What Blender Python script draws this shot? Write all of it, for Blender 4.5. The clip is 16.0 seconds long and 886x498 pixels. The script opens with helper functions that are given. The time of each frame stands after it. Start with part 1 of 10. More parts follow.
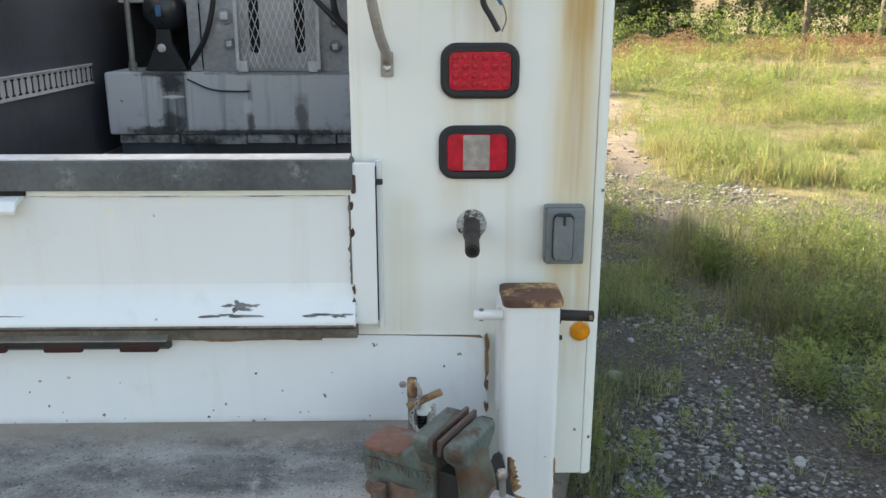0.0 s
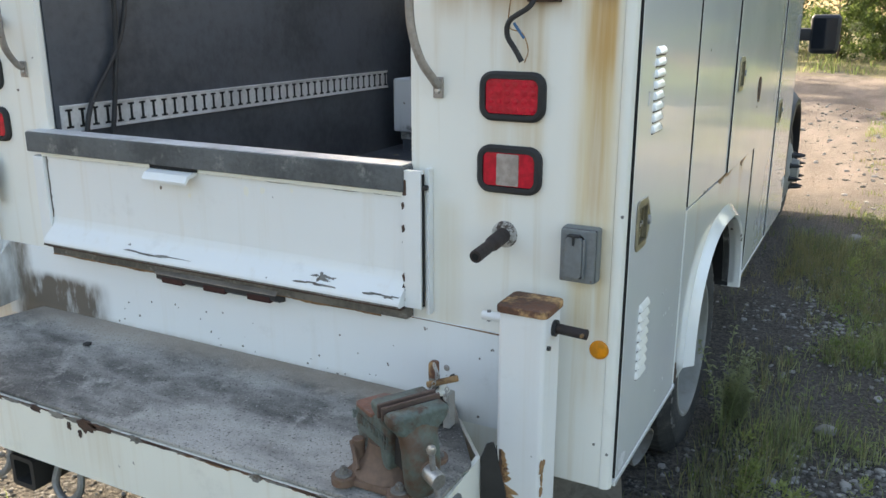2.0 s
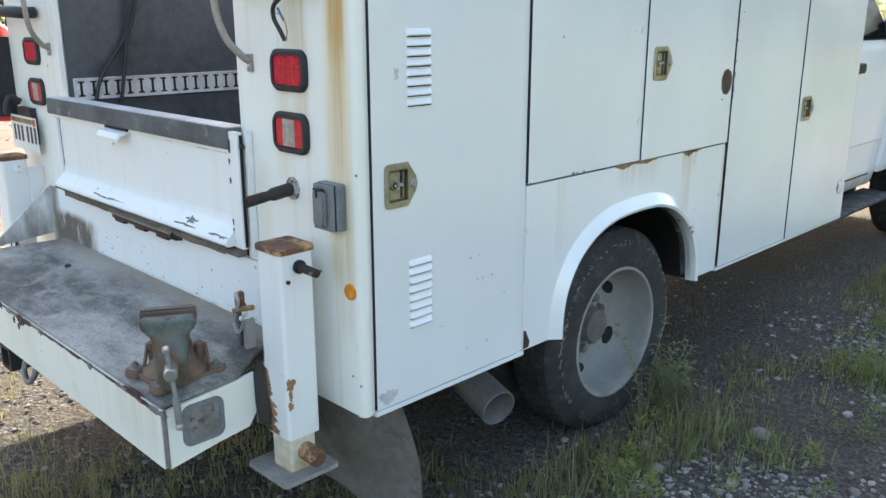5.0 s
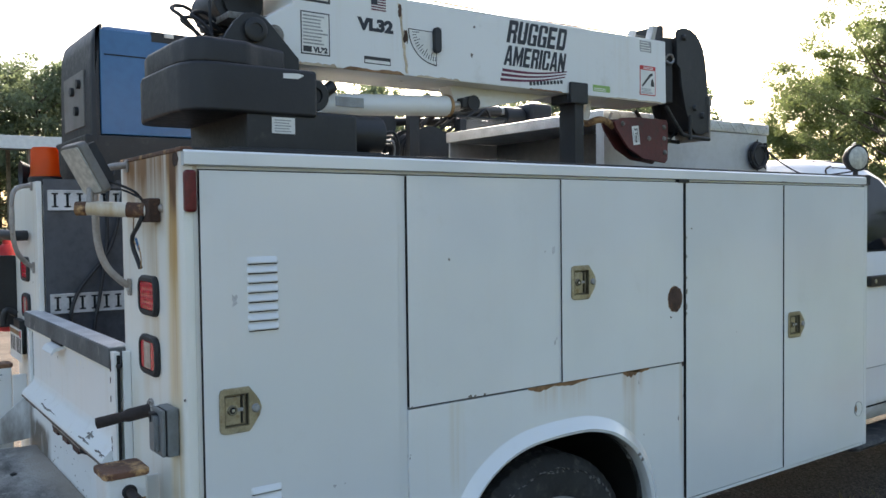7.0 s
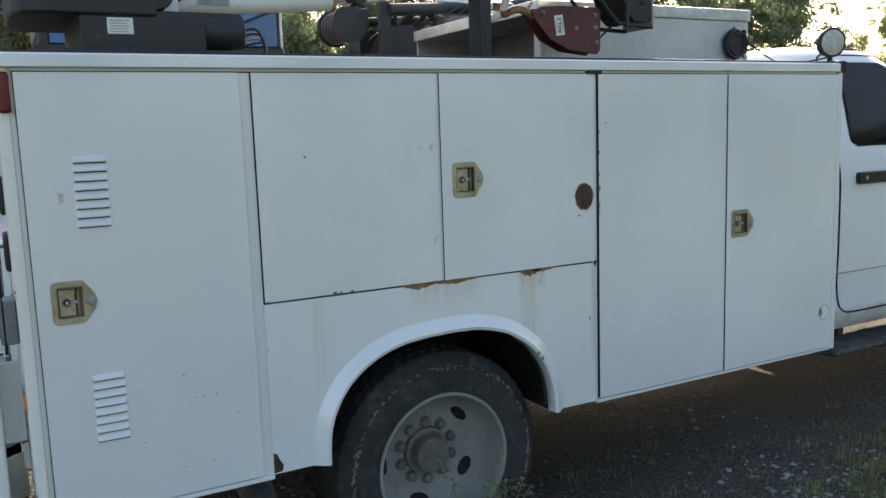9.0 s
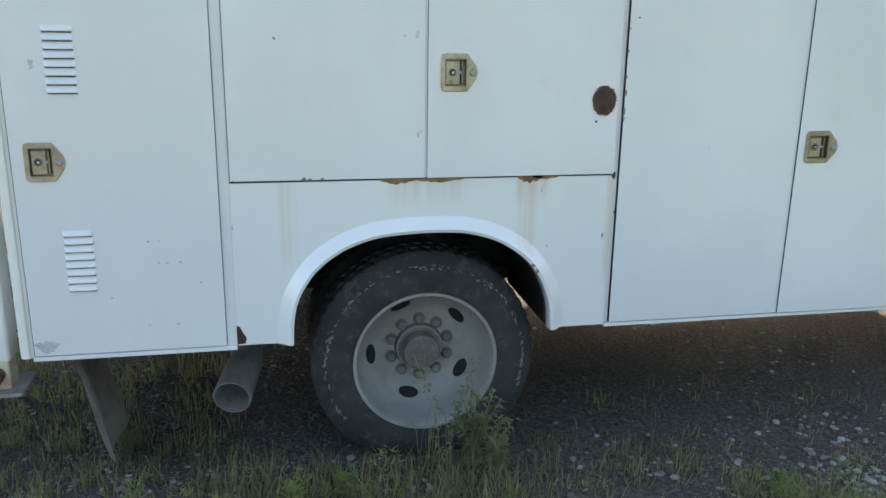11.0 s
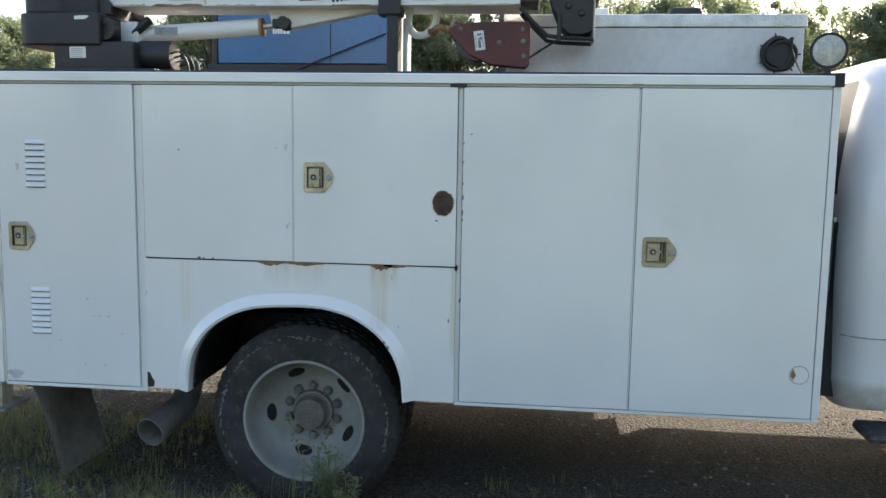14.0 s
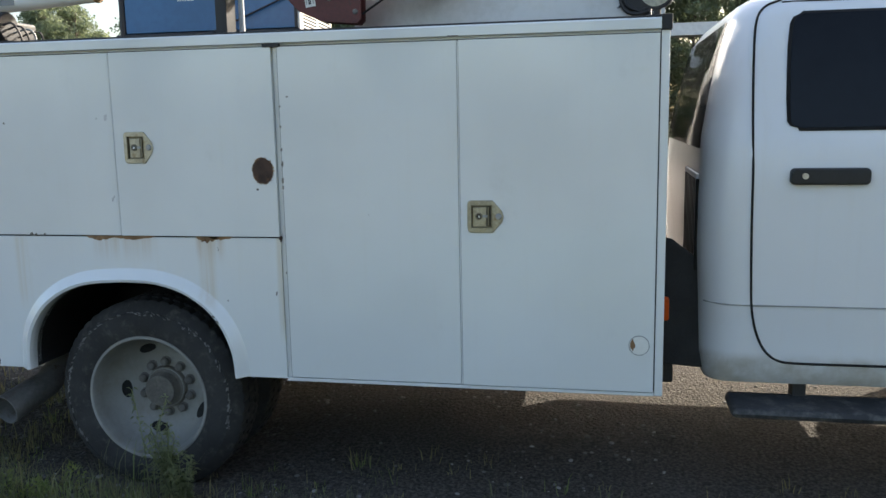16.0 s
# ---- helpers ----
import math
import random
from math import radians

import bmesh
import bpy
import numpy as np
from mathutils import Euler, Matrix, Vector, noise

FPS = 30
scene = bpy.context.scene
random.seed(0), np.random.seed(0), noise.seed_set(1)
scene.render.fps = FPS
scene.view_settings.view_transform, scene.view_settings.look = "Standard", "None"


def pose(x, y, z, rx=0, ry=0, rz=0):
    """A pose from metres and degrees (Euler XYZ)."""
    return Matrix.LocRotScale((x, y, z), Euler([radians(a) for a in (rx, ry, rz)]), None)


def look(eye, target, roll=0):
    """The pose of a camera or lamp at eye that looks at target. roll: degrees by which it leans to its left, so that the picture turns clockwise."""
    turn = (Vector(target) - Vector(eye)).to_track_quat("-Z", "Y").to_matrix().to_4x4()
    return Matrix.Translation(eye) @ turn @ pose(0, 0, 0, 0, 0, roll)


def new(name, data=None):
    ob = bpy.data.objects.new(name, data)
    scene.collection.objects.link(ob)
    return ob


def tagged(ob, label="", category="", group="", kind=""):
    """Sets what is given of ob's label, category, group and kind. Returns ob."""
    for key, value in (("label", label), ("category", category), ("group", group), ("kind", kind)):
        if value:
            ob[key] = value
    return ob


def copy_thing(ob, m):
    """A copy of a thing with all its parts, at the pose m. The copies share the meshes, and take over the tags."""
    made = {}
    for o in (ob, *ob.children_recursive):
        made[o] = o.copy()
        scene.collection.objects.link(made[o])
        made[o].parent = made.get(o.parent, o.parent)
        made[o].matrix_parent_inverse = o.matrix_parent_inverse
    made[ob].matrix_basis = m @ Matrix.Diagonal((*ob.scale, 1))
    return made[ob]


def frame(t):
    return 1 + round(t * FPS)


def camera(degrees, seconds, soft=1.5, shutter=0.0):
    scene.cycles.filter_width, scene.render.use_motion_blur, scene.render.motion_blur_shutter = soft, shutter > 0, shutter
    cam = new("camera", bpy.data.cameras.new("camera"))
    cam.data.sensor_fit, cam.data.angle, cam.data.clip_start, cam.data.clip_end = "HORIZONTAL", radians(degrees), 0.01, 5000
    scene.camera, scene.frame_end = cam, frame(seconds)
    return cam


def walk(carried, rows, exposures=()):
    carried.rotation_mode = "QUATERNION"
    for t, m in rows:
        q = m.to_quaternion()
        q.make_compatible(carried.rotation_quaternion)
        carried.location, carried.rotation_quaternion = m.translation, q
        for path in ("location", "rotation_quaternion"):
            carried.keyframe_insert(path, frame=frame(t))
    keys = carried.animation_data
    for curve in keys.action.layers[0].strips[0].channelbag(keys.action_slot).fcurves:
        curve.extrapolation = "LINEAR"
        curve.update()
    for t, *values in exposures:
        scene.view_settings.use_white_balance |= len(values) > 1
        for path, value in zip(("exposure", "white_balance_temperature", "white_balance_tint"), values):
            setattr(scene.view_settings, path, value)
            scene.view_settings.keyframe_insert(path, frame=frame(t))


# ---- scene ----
cam = camera(55.9, 16.0)
PATH = [
    (0, (-0.387, -1.759, 1.561), (-0.35, 0.164, 1.014), -0.0),
    (0.5, (-0.174, -1.682, 1.568), (-0.214, 0.231, 0.985), 2.8),
    (1, (0.06, -1.675, 1.589), (-0.358, 0.195, 1.017), 4.2),
    (1.5, (0.323, -1.704, 1.635), (-0.457, 0.048, 1.07), 3.3),
    (2, (0.479, -1.783, 1.624), (-0.417, -0.078, 1.083), -0.0),
    (2.5, (0.685, -1.864, 1.614), (-0.252, -0.188, 1.054), -1.4),
    (3, (0.967, -1.854, 1.603), (-0.097, -0.265, 1.016), 0.6),
    (3.2, (1.034, -1.821, 1.605), (-0.074, -0.27, 0.999), 0.9),
    (5.3, (1.71, -1.222, 1.583), (0.311, 0.117, 1.086), -0.3),
    (5.5, (1.736, -1.142, 1.613), (0.332, 0.224, 1.208), -0.5),
    (6, (1.778, -0.996, 1.636), (0.332, 0.373, 1.445), -1.9),
    (6.5, (1.918, -0.891, 1.631), (0.375, 0.378, 1.545), -0.9),
    (7, (2.112, -0.718, 1.646), (0.497, 0.46, 1.577), -0.7),
    (7.5, (2.174, -0.559, 1.634), (0.513, 0.556, 1.614), -1.8),
    (8, (2.236, -0.377, 1.648), (0.541, 0.683, 1.702), -2.5),
    (8.5, (2.458, -0.199, 1.624), (0.731, 0.808, 1.576), -2.4),
    (9, (2.53, -0.038, 1.591), (0.788, 0.904, 1.31), -1.9),
    (9.5, (2.521, 0.15, 1.576), (0.702, 0.888, 1.194), -0.9),
    (10, (2.561, 0.311, 1.579), (0.689, 0.872, 1.152), 0.6),
    (10.2, (2.609, 0.391, 1.604), (0.734, 0.911, 1.14), 1.1),
    (12.3, (2.897, 1.579, 1.569), (0.954, 1.6, 1.094), 0.5),
    (12.5, (2.963, 1.647, 1.563), (1.015, 1.588, 1.114), 0.9),
    (13, (3.128, 1.831, 1.553), (1.17, 1.697, 1.166), 0.7),
    (13.5, (3.233, 2.011, 1.542), (1.261, 1.883, 1.233), 0.5),
    (14, (3.306, 2.319, 1.541), (1.333, 2.096, 1.303), 0.9),
    (14.5, (3.216, 2.503, 1.53), (1.246, 2.193, 1.39), 0.8),
    (15, (3.103, 2.677, 1.545), (1.128, 2.368, 1.467), -0.5),
    (15.5, (3.034, 2.962, 1.514), (1.061, 2.669, 1.371), -0.7),
    (16, (2.993, 3.218, 1.519), (1.055, 2.839, 1.204), -1.1),
]
EXPOSURES = [(t, e, k, 10) for t, e, k in (
    (0.0, 1.97, 7950), (0.5, 2.08, 7900), (1.0, 2.12, 7850), (1.5, 2.10, 7750), (2.0, 1.86, 7600), (2.5, 1.95, 7600), (3.0, 2.0, 7500), (5.5, 2.12, 7050), (6.0, 1.76, 6900), (6.5, 1.60, 6850), (7.0, 1.32, 6750), (7.5, 1.38, 6600), (8.0, 0.83, 6450), (8.5, 0.38, 6500), (9.0, 1.32, 7000), (9.6, 1.88, 7150), (12.5, 1.92, 7100), (13.5, 1.59, 6950), (14.5, 1.43, 6850), (15.5, 0.93, 6750), (16.0, 1.28, 6750))]
walk(cam, [(t, look(eye, target, roll)) for t, eye, target, roll in PATH], EXPOSURES)

# ---- world, sun ----
SUN_AZ, SUN_EL = radians(-48.0), radians(25.0)  # azimuth from +y towards +x
sun_dir = Vector((math.sin(SUN_AZ) * math.cos(SUN_EL), math.cos(SUN_AZ) * math.cos(SUN_EL), math.sin(SUN_EL)))
world = bpy.data.worlds.new("world")
scene.world = world
world.use_nodes = True
wn = world.node_tree
wn.nodes.clear()
w_out = wn.nodes.new("ShaderNodeOutputWorld")
w_bg = wn.nodes.new("ShaderNodeBackground")
w_sky = wn.nodes.new("ShaderNodeTexSky")
w_sky.sky_type = "NISHITA"
w_sky.sun_disc = False
w_sky.sun_elevation, w_sky.sun_rotation = SUN_EL, SUN_AZ
w_sky.air_density, w_sky.dust_density, w_sky.ozone_density = 1.0, 3.0, 1.0
w_bg.inputs["Strength"].default_value = 0.15
wn.links.new(w_sky.outputs[0], w_bg.inputs["Color"])
wn.links.new(w_bg.outputs[0], w_out.inputs["Surface"])
sun = new("sun", bpy.data.lights.new("sun", "SUN"))
sun.data.energy, sun.data.angle, sun.data.color = 4.2, radians(0.6), (1.0, 0.93, 0.82)
sun.matrix_basis = look(sun_dir * 60, (0, 0, 0))


# ---- materials ----
def node_mat(name):
    m = bpy.data.materials.new(name)
    m.use_nodes = True
    nt = m.node_tree
    nt.nodes.clear()
    out = nt.nodes.new("ShaderNodeOutputMaterial")
    bsdf = nt.nodes.new("ShaderNodeBsdfPrincipled")
    nt.links.new(bsdf.outputs[0], out.inputs["Surface"])
    return m, nt, bsdf, out


def nd(nt, kind, **sets):
    n = nt.nodes.new(kind)
    for key, value in sets.items():
        n.inputs[key].default_value = value
    return n


def position(nt):
    return nt.nodes.new("ShaderNodeNewGeometry").outputs["Position"]


def scaled(nt, vec, s):
    n = nt.nodes.new("ShaderNodeVectorMath")
    n.operation = "MULTIPLY"
    nt.links.new(vec, n.inputs[0])
    n.inputs[1].default_value = s
    return n.outputs[0]


def noise_of(nt, vec, scale, detail=4.0, rough=0.55):
    n = nd(nt, "ShaderNodeTexNoise", Scale=scale, Detail=detail, Roughness=rough)
    nt.links.new(vec, n.inputs["Vector"])
    return n.outputs["Fac"]


def ramp(nt, fac, a, b, smooth=True):
    """0 below a, 1 above b."""
    n = nt.nodes.new("ShaderNodeMapRange")
    n.interpolation_type = "SMOOTHSTEP" if smooth else "LINEAR"
    n.inputs["From Min"].default_value, n.inputs["From Max"].default_value = a, b
    nt.links.new(fac, n.inputs["Value"])
    return n.outputs["Result"]


def band(nt, fac, a, b, c, d):
    """Rises from a to b, falls from c to d."""
    return math_of(nt, "MULTIPLY", ramp(nt, fac, a, b), ramp(nt, fac, d, c))


def math_of(nt, op, a, b):
    n = nt.nodes.new("ShaderNodeMath")
    n.operation = op
    for k, v in ((0, a), (1, b)):
        if isinstance(v, (int, float)):
            n.inputs[k].default_value = v
        else:
            nt.links.new(v, n.inputs[k])
    return n.outputs[0]


def mixed(nt, fac, a, b):
    n = nt.nodes.new("ShaderNodeMix")
    n.data_type = "RGBA"
    for key, v in ((0, fac), (6, a), (7, b)):
        if isinstance(v, (int, float)):
            n.inputs[key].default_value = v
        elif isinstance(v, tuple):
            n.inputs[key].default_value = (*v, 1.0)
        else:
            nt.links.new(v, n.inputs[key])
    return n.outputs[2]


def axes(nt, vec):
    n = nt.nodes.new("ShaderNodeSeparateXYZ")
    nt.links.new(vec, n.inputs[0])
    return n.outputs


def bump(nt, bsdf, height, strength, distance):
    n = nd(nt, "ShaderNodeBump", Strength=strength, Distance=distance)
    nt.links.new(height, n.inputs["Height"])
    nt.links.new(n.outputs[0], bsdf.inputs["Normal"])


def plain(name, color, rough=0.5, metal=0.0, vary=0.18, scale=18.0, relief=0.12, dirt=None, dirt_at=(0.52, 0.72), spec=0.5, coat=0.0):
    """A surface with tone variation at two scales, optional second colour in patches, and fine relief."""
    m, nt, bsdf, out = node_mat(name)
    pos = position(nt)
    coarse, fine = noise_of(nt, pos, scale * 0.22, 3.0), noise_of(nt, pos, scale * 3.0, 5.0, 0.65)
    dark = tuple(c * (1 - vary) for c in color)
    lite = tuple(min(1.0, c * (1 + vary)) for c in color)
    col = mixed(nt, ramp(nt, math_of(nt, "ADD", math_of(nt, "MULTIPLY", coarse, 0.6), math_of(nt, "MULTIPLY", fine, 0.4)), 0.36, 0.64), dark, lite)
    if dirt:
        patch = math_of(nt, "ADD", math_of(nt, "MULTIPLY", noise_of(nt, pos, scale * 0.6, 6.0, 0.7), 0.8), math_of(nt, "MULTIPLY", fine, 0.2))
        col = mixed(nt, ramp(nt, patch, *dirt_at), col, dirt)
    nt.links.new(col, bsdf.inputs["Base Color"])
    nt.links.new(ramp_to(nt, fine, rough * 0.85, min(1.0, rough * 1.2)), bsdf.inputs["Roughness"])
    bsdf.inputs["Metallic"].default_value = metal
    bsdf.inputs["Specular IOR Level"].default_value = spec
    bsdf.inputs["Coat Weight"].default_value = coat
    if relief:
        bump(nt, bsdf, fine, relief, 0.004)
    return m


def ramp_to(nt, fac, lo, hi):
    n = nt.nodes.new("ShaderNodeMapRange")
    n.inputs["From Min"].default_value, n.inputs["From Max"].default_value = 0.3, 0.7
    n.inputs["To Min"].default_value, n.inputs["To Max"].default_value = lo, hi
    nt.links.new(fac, n.inputs["Value"])
    return n.outputs["Result"]


def chips(nt, pos, cell, chance, size):
    """Sparse specks: 1 inside a chip."""
    v = nd(nt, "ShaderNodeTexVoronoi", Scale=cell, Randomness=1.0)
    warp = nt.nodes.new("ShaderNodeVectorMath")
    warp.operation = "ADD"
    nz = nd(nt, "ShaderNodeTexNoise", Scale=cell * 5.0, Detail=2.0)
    nt.links.new(pos, nz.inputs["Vector"])
    nt.links.new(pos, warp.inputs[0])
    nt.links.new(scaled(nt, nz.outputs["Color"], (0.35 / cell,) * 3), warp.inputs[1])
    nt.links.new(warp.outputs[0], v.inputs["Vector"])
    sep = nt.nodes.new("ShaderNodeSeparateColor")
    nt.links.new(v.outputs["Color"], sep.inputs[0])
    inside = ramp(nt, v.outputs["Distance"], size, size * 0.6)
    chosen = ramp(nt, sep.outputs[0], 1 - chance, 1 - chance + 0.01)
    return math_of(nt, "MULTIPLY", inside, chosen)


def paint(name, base, stain=0.25, bands=(), chance=0.05, cell=30.0, rough=0.32, stain_col=(0.55, 0.42, 0.22), grime=(0.42, 0.40, 0.34), wave=0.02, dirty=0.35, wavy=0.25, drawn=(42.0, 42.0, 0.9), cloud=0.04, spots=(), coat=0.0):
    """Old white enamel: run-down stains drawn out along z, grime in patches, small chips to primer."""
    m, nt, bsdf, out = node_mat(name)
    pos = position(nt)
    xyz = axes(nt, pos)
    broad = noise_of(nt, pos, 1.3, 3.0)
    fine = noise_of(nt, pos, 70.0, 4.0, 0.7)
    col = mixed(nt, ramp(nt, broad, 0.35, 0.7), tuple(c * (1 - cloud) for c in base), base)
    runs = noise_of(nt, scaled(nt, pos, (26.0, 26.0, 1.1)), 1.0, 5.0, 0.6)
    col = mixed(nt, math_of(nt, "MULTIPLY", ramp(nt, runs, 0.52, 0.78), stain), col, stain_col)
    patches = noise_of(nt, pos, 5.0, 7.0, 0.72)
    col = mixed(nt, math_of(nt, "MULTIPLY", ramp(nt, patches, 0.56, 0.8), dirty), col, grime)
    for axis, a, b, c, d, z0, z1, amount, tone in bands:
        mask = math_of(nt, "MULTIPLY", band(nt, xyz[axis], a, b, c, d), band(nt, xyz[2], z0 - 0.12, z0, z1, z1 + 0.05))
        streak = noise_of(nt, scaled(nt, pos, drawn), 1.0, 6.0, 0.6)
        mask = math_of(nt, "MULTIPLY", mask, math_of(nt, "MULTIPLY", ramp(nt, streak, 0.22, 0.72), amount))
        col = mixed(nt, mask, col, tone)
    for axis, cu, cz, ru, rz, amount, tone in spots:
        du = math_of(nt, "DIVIDE", math_of(nt, "SUBTRACT", xyz[axis], cu), ru)
        dz = math_of(nt, "DIVIDE", math_of(nt, "SUBTRACT", xyz[2], cz), rz)
        away = math_of(nt, "SQRT", math_of(nt, "ADD", math_of(nt, "MULTIPLY", du, du), math_of(nt, "MULTIPLY", dz, dz)), 0.0)
        ragged_edge = math_of(nt, "ADD", away, math_of(nt, "MULTIPLY", math_of(nt, "SUBTRACT", noise_of(nt, pos, 22.0, 6.0, 0.75), 0.5), 2.2))
        col = mixed(nt, math_of(nt, "MULTIPLY", ramp(nt, ragged_edge, 1.15, 0.55), amount), col, tone)
    col = mixed(nt, chips(nt, pos, cell, chance, 0.16), col, (0.10, 0.075, 0.055))
    nt.links.new(col, bsdf.inputs["Base Color"])
    nt.links.new(ramp_to(nt, patches, rough, rough + 0.16 * (dirty / 0.35)), bsdf.inputs["Roughness"])
    bsdf.inputs["Coat Weight"].default_value, bsdf.inputs["Coat Roughness"].default_value = coat, 0.05
    h = math_of(nt, "ADD", math_of(nt, "MULTIPLY", broad, 1.0), math_of(nt, "MULTIPLY", fine, wave))
    bump(nt, bsdf, h, wavy, 0.012)
    return m


WHITE = (0.78, 0.80, 0.80)
CREAM = (0.83, 0.82, 0.755)
M = {}
M["vise_column"] = plain("rust_smeared_green_casting", (0.118, 0.150, 0.130), 0.5, 0.2, 0.35, 14.0, 0.2, (0.105, 0.062, 0.040), (0.40, 0.58))
M["side_paint"] = paint("white_side_paint", WHITE, 0.05, chance=0.016, cell=14.0, rough=0.12, dirty=0.14, wavy=0.14, cloud=0.08, stain_col=(0.62, 0.56, 0.42), coat=0.7)
M["fender_paint"] = paint("white_fender_paint", WHITE, 0.05, bands=(
    (1, 0.83, 0.86, 0.875, 0.91, 0.85, 1.05, 0.28, (0.58, 0.44, 0.22)),
    (1, 1.18, 1.24, 1.42, 1.50, 1.063, 1.08, 0.32, (0.50, 0.29, 0.10)),
    (1, 1.63, 1.66, 1.74, 1.78, 1.063, 1.08, 0.38, (0.46, 0.25, 0.08)),
    (1, 1.64, 1.68, 1.70, 1.74, 0.85, 1.06, 0.34, (0.54, 0.38, 0.18)),
    (1, 1.97, 1.99, 2.00, 2.02, 0.75, 1.06, 0.42, (0.52, 0.36, 0.16))), chance=0.02, cell=16.0, rough=0.12, dirty=0.10, wavy=0.10, coat=0.7)
M["rear_paint"] = paint("stained_rear_paint", CREAM, 0.30, bands=(
    (0, -0.150, -0.095, -0.050, -0.01, 0.95, 1.84, 0.85, (0.64, 0.45, 0.14)),
    (0, -0.100, -0.078, -0.070, -0.045, 1.25, 1.84, 0.55, (0.46, 0.25, 0.06)),
    (0, -0.32, -0.265, -0.235, -0.18, 1.30, 1.68, 0.65, (0.58, 0.40, 0.16)),
    (0, -0.38, -0.34, -0.32, -0.28, 1.20, 1.40, 0.35, (0.60, 0.44, 0.22)),
    (0, -0.12, -0.07, -0.05, -0.02, 0.80, 1.04, 0.5, (0.58, 0.40, 0.16)),
    (0, -0.50, -0.45, -0.43, -0.38, 0.70, 1.15, 0.30, (0.60, 0.50, 0.28)),
    (0, -0.50, -0.47, -0.14, -0.11, 1.70, 1.86, 0.75, (0.50, 0.32, 0.13)),
    (0, -0.118, -0.092, -0.052, -0.030, 1.56, 1.86, 0.9, (0.52, 0.29, 0.08)),
    (0, -0.54, -0.50, -0.02, 0.02, 1.815, 1.86, 1.5, (0.30, 0.15, 0.06)),
    (0, -0.100, -0.082, -0.050, -0.034, 1.74, 1.86, 1.6, (0.14, 0.065, 0.03))), chance=0.03, cell=22.0, rough=0.34, drawn=(17.0, 17.0, 0.8))
M["gate_paint"] = paint("white_gate_paint", (0.80, 0.81, 0.79), 0.16, chance=0.04, cell=24.0, rough=0.34)
M["box_paint"] = paint("scuffed_box_paint", (0.58, 0.59, 0.61), 0.75, bands=(
    (0, -1.565, -1.555, -1.455, -1.445, 1.06, 1.32, 0.95, (0.05, 0.05, 0.055)),
    (0, -1.185, -1.175, -1.165, -1.155, 1.00, 1.24, 0.8, (0.12, 0.12, 0.12)),
    (0, -0.985, -0.965, -0.925, -0.905, 1.00, 1.18, 0.7, (0.14, 0.14, 0.14)),
    (0, -1.80, -1.70, -0.75, -0.55, 0.90, 1.035, 0.7, (0.16, 0.15, 0.14))), chance=0.12, cell=18.0, rough=0.45, grime=(0.14, 0.14, 0.14), stain_col=(0.13, 0.13, 0.13), dirty=0.8, spots=(
    (0, -1.515, 1.255, 0.055, 0.045, 0.95, (0.035, 0.036, 0.040)), (0, -1.515, 1.085, 0.060, 0.050, 0.85, (0.055, 0.056, 0.060)), (0, -1.600, 1.050, 0.130, 0.022, 0.9, (0.05, 0.05, 0.05)),
    (0, -1.545, 1.300, 0.130, 0.018, 0.9, (0.04, 0.04, 0.045)), (0, -1.510, 1.198, 0.050, 0.008, 0.9, (0.70, 0.70, 0.70)), (0, -1.180, 1.150, 0.026, 0.040, 0.8, (0.68, 0.68, 0.69)),
    (0, -1.172, 1.080, 0.020, 0.055, 0.8, (0.10, 0.10, 0.10)), (0, -0.945, 1.110, 0.030, 0.075, 0.75, (0.12, 0.12, 0.12)), (0, -1.15, 1.042, 0.50, 0.012, 0.9, (0.05, 0.05, 0.05)), (0, -1.00, 1.300, 0.45, 0.010, 0.6, (0.08, 0.08, 0.08))))
M["box_foot"] = plain("dirty_box_foot", (0.36, 0.36, 0.35), 0.7, 0.0, 0.3, 12.0, 0.4, (0.05, 0.05, 0.05), (0.42, 0.60))
M["dead_leaf"] = plain("dead_leaf", (0.22, 0.19, 0.15), 0.8, 0.0, 0.3, 60.0, 0.3)
M["plate_paint"] = paint("chipped_plate_paint", (0.83, 0.85, 0.85), 0.10, bands=(
    (0, -2.20, -2.02, -1.82, -1.66, 0.58, 0.74, 2.0, (0.15, 0.125, 0.10)),
    (0, -2.18, -2.14, -2.08, -2.04, 0.60, 0.86, 1.2, (0.16, 0.13, 0.10)),
    (0, -2.18, -1.9, -0.5, -0.3, 0.58, 0.62, 1.2, (0.34, 0.28, 0.20))), chance=0.10, cell=26.0, rough=0.36, drawn=(11.0, 11.0, 4.0))
M["washed_paint"] = plain("rust_washed_paint", (0.66, 0.60, 0.47), 0.5, 0.0, 0.2, 9.0, 0.1, (0.40, 0.26, 0.13), (0.50, 0.68))
M["bumper_paint"] = paint("cream_bumper_paint", (0.83, 0.82, 0.73), 0.25, bands=(
    (0, -0.66, -0.50, -0.31, -0.27, 0.54, 0.61, 0.28, (0.50, 0.34, 0.15)),
    (0, -1.44, -1.38, -1.20, -1.12, 0.54, 0.61, 0.2, (0.50, 0.36, 0.18))), chance=0.06, cell=20.0, rough=0.40)
M["post_paint"] = paint("white_post_paint", (0.80, 0.80, 0.78), 0.12, chance=0.05, cell=30.0, rough=0.36)
M["boom_paint"] = paint("white_boom_paint", (0.76, 0.77, 0.76), 0.14, chance=0.03, cell=20.0, rough=0.34)
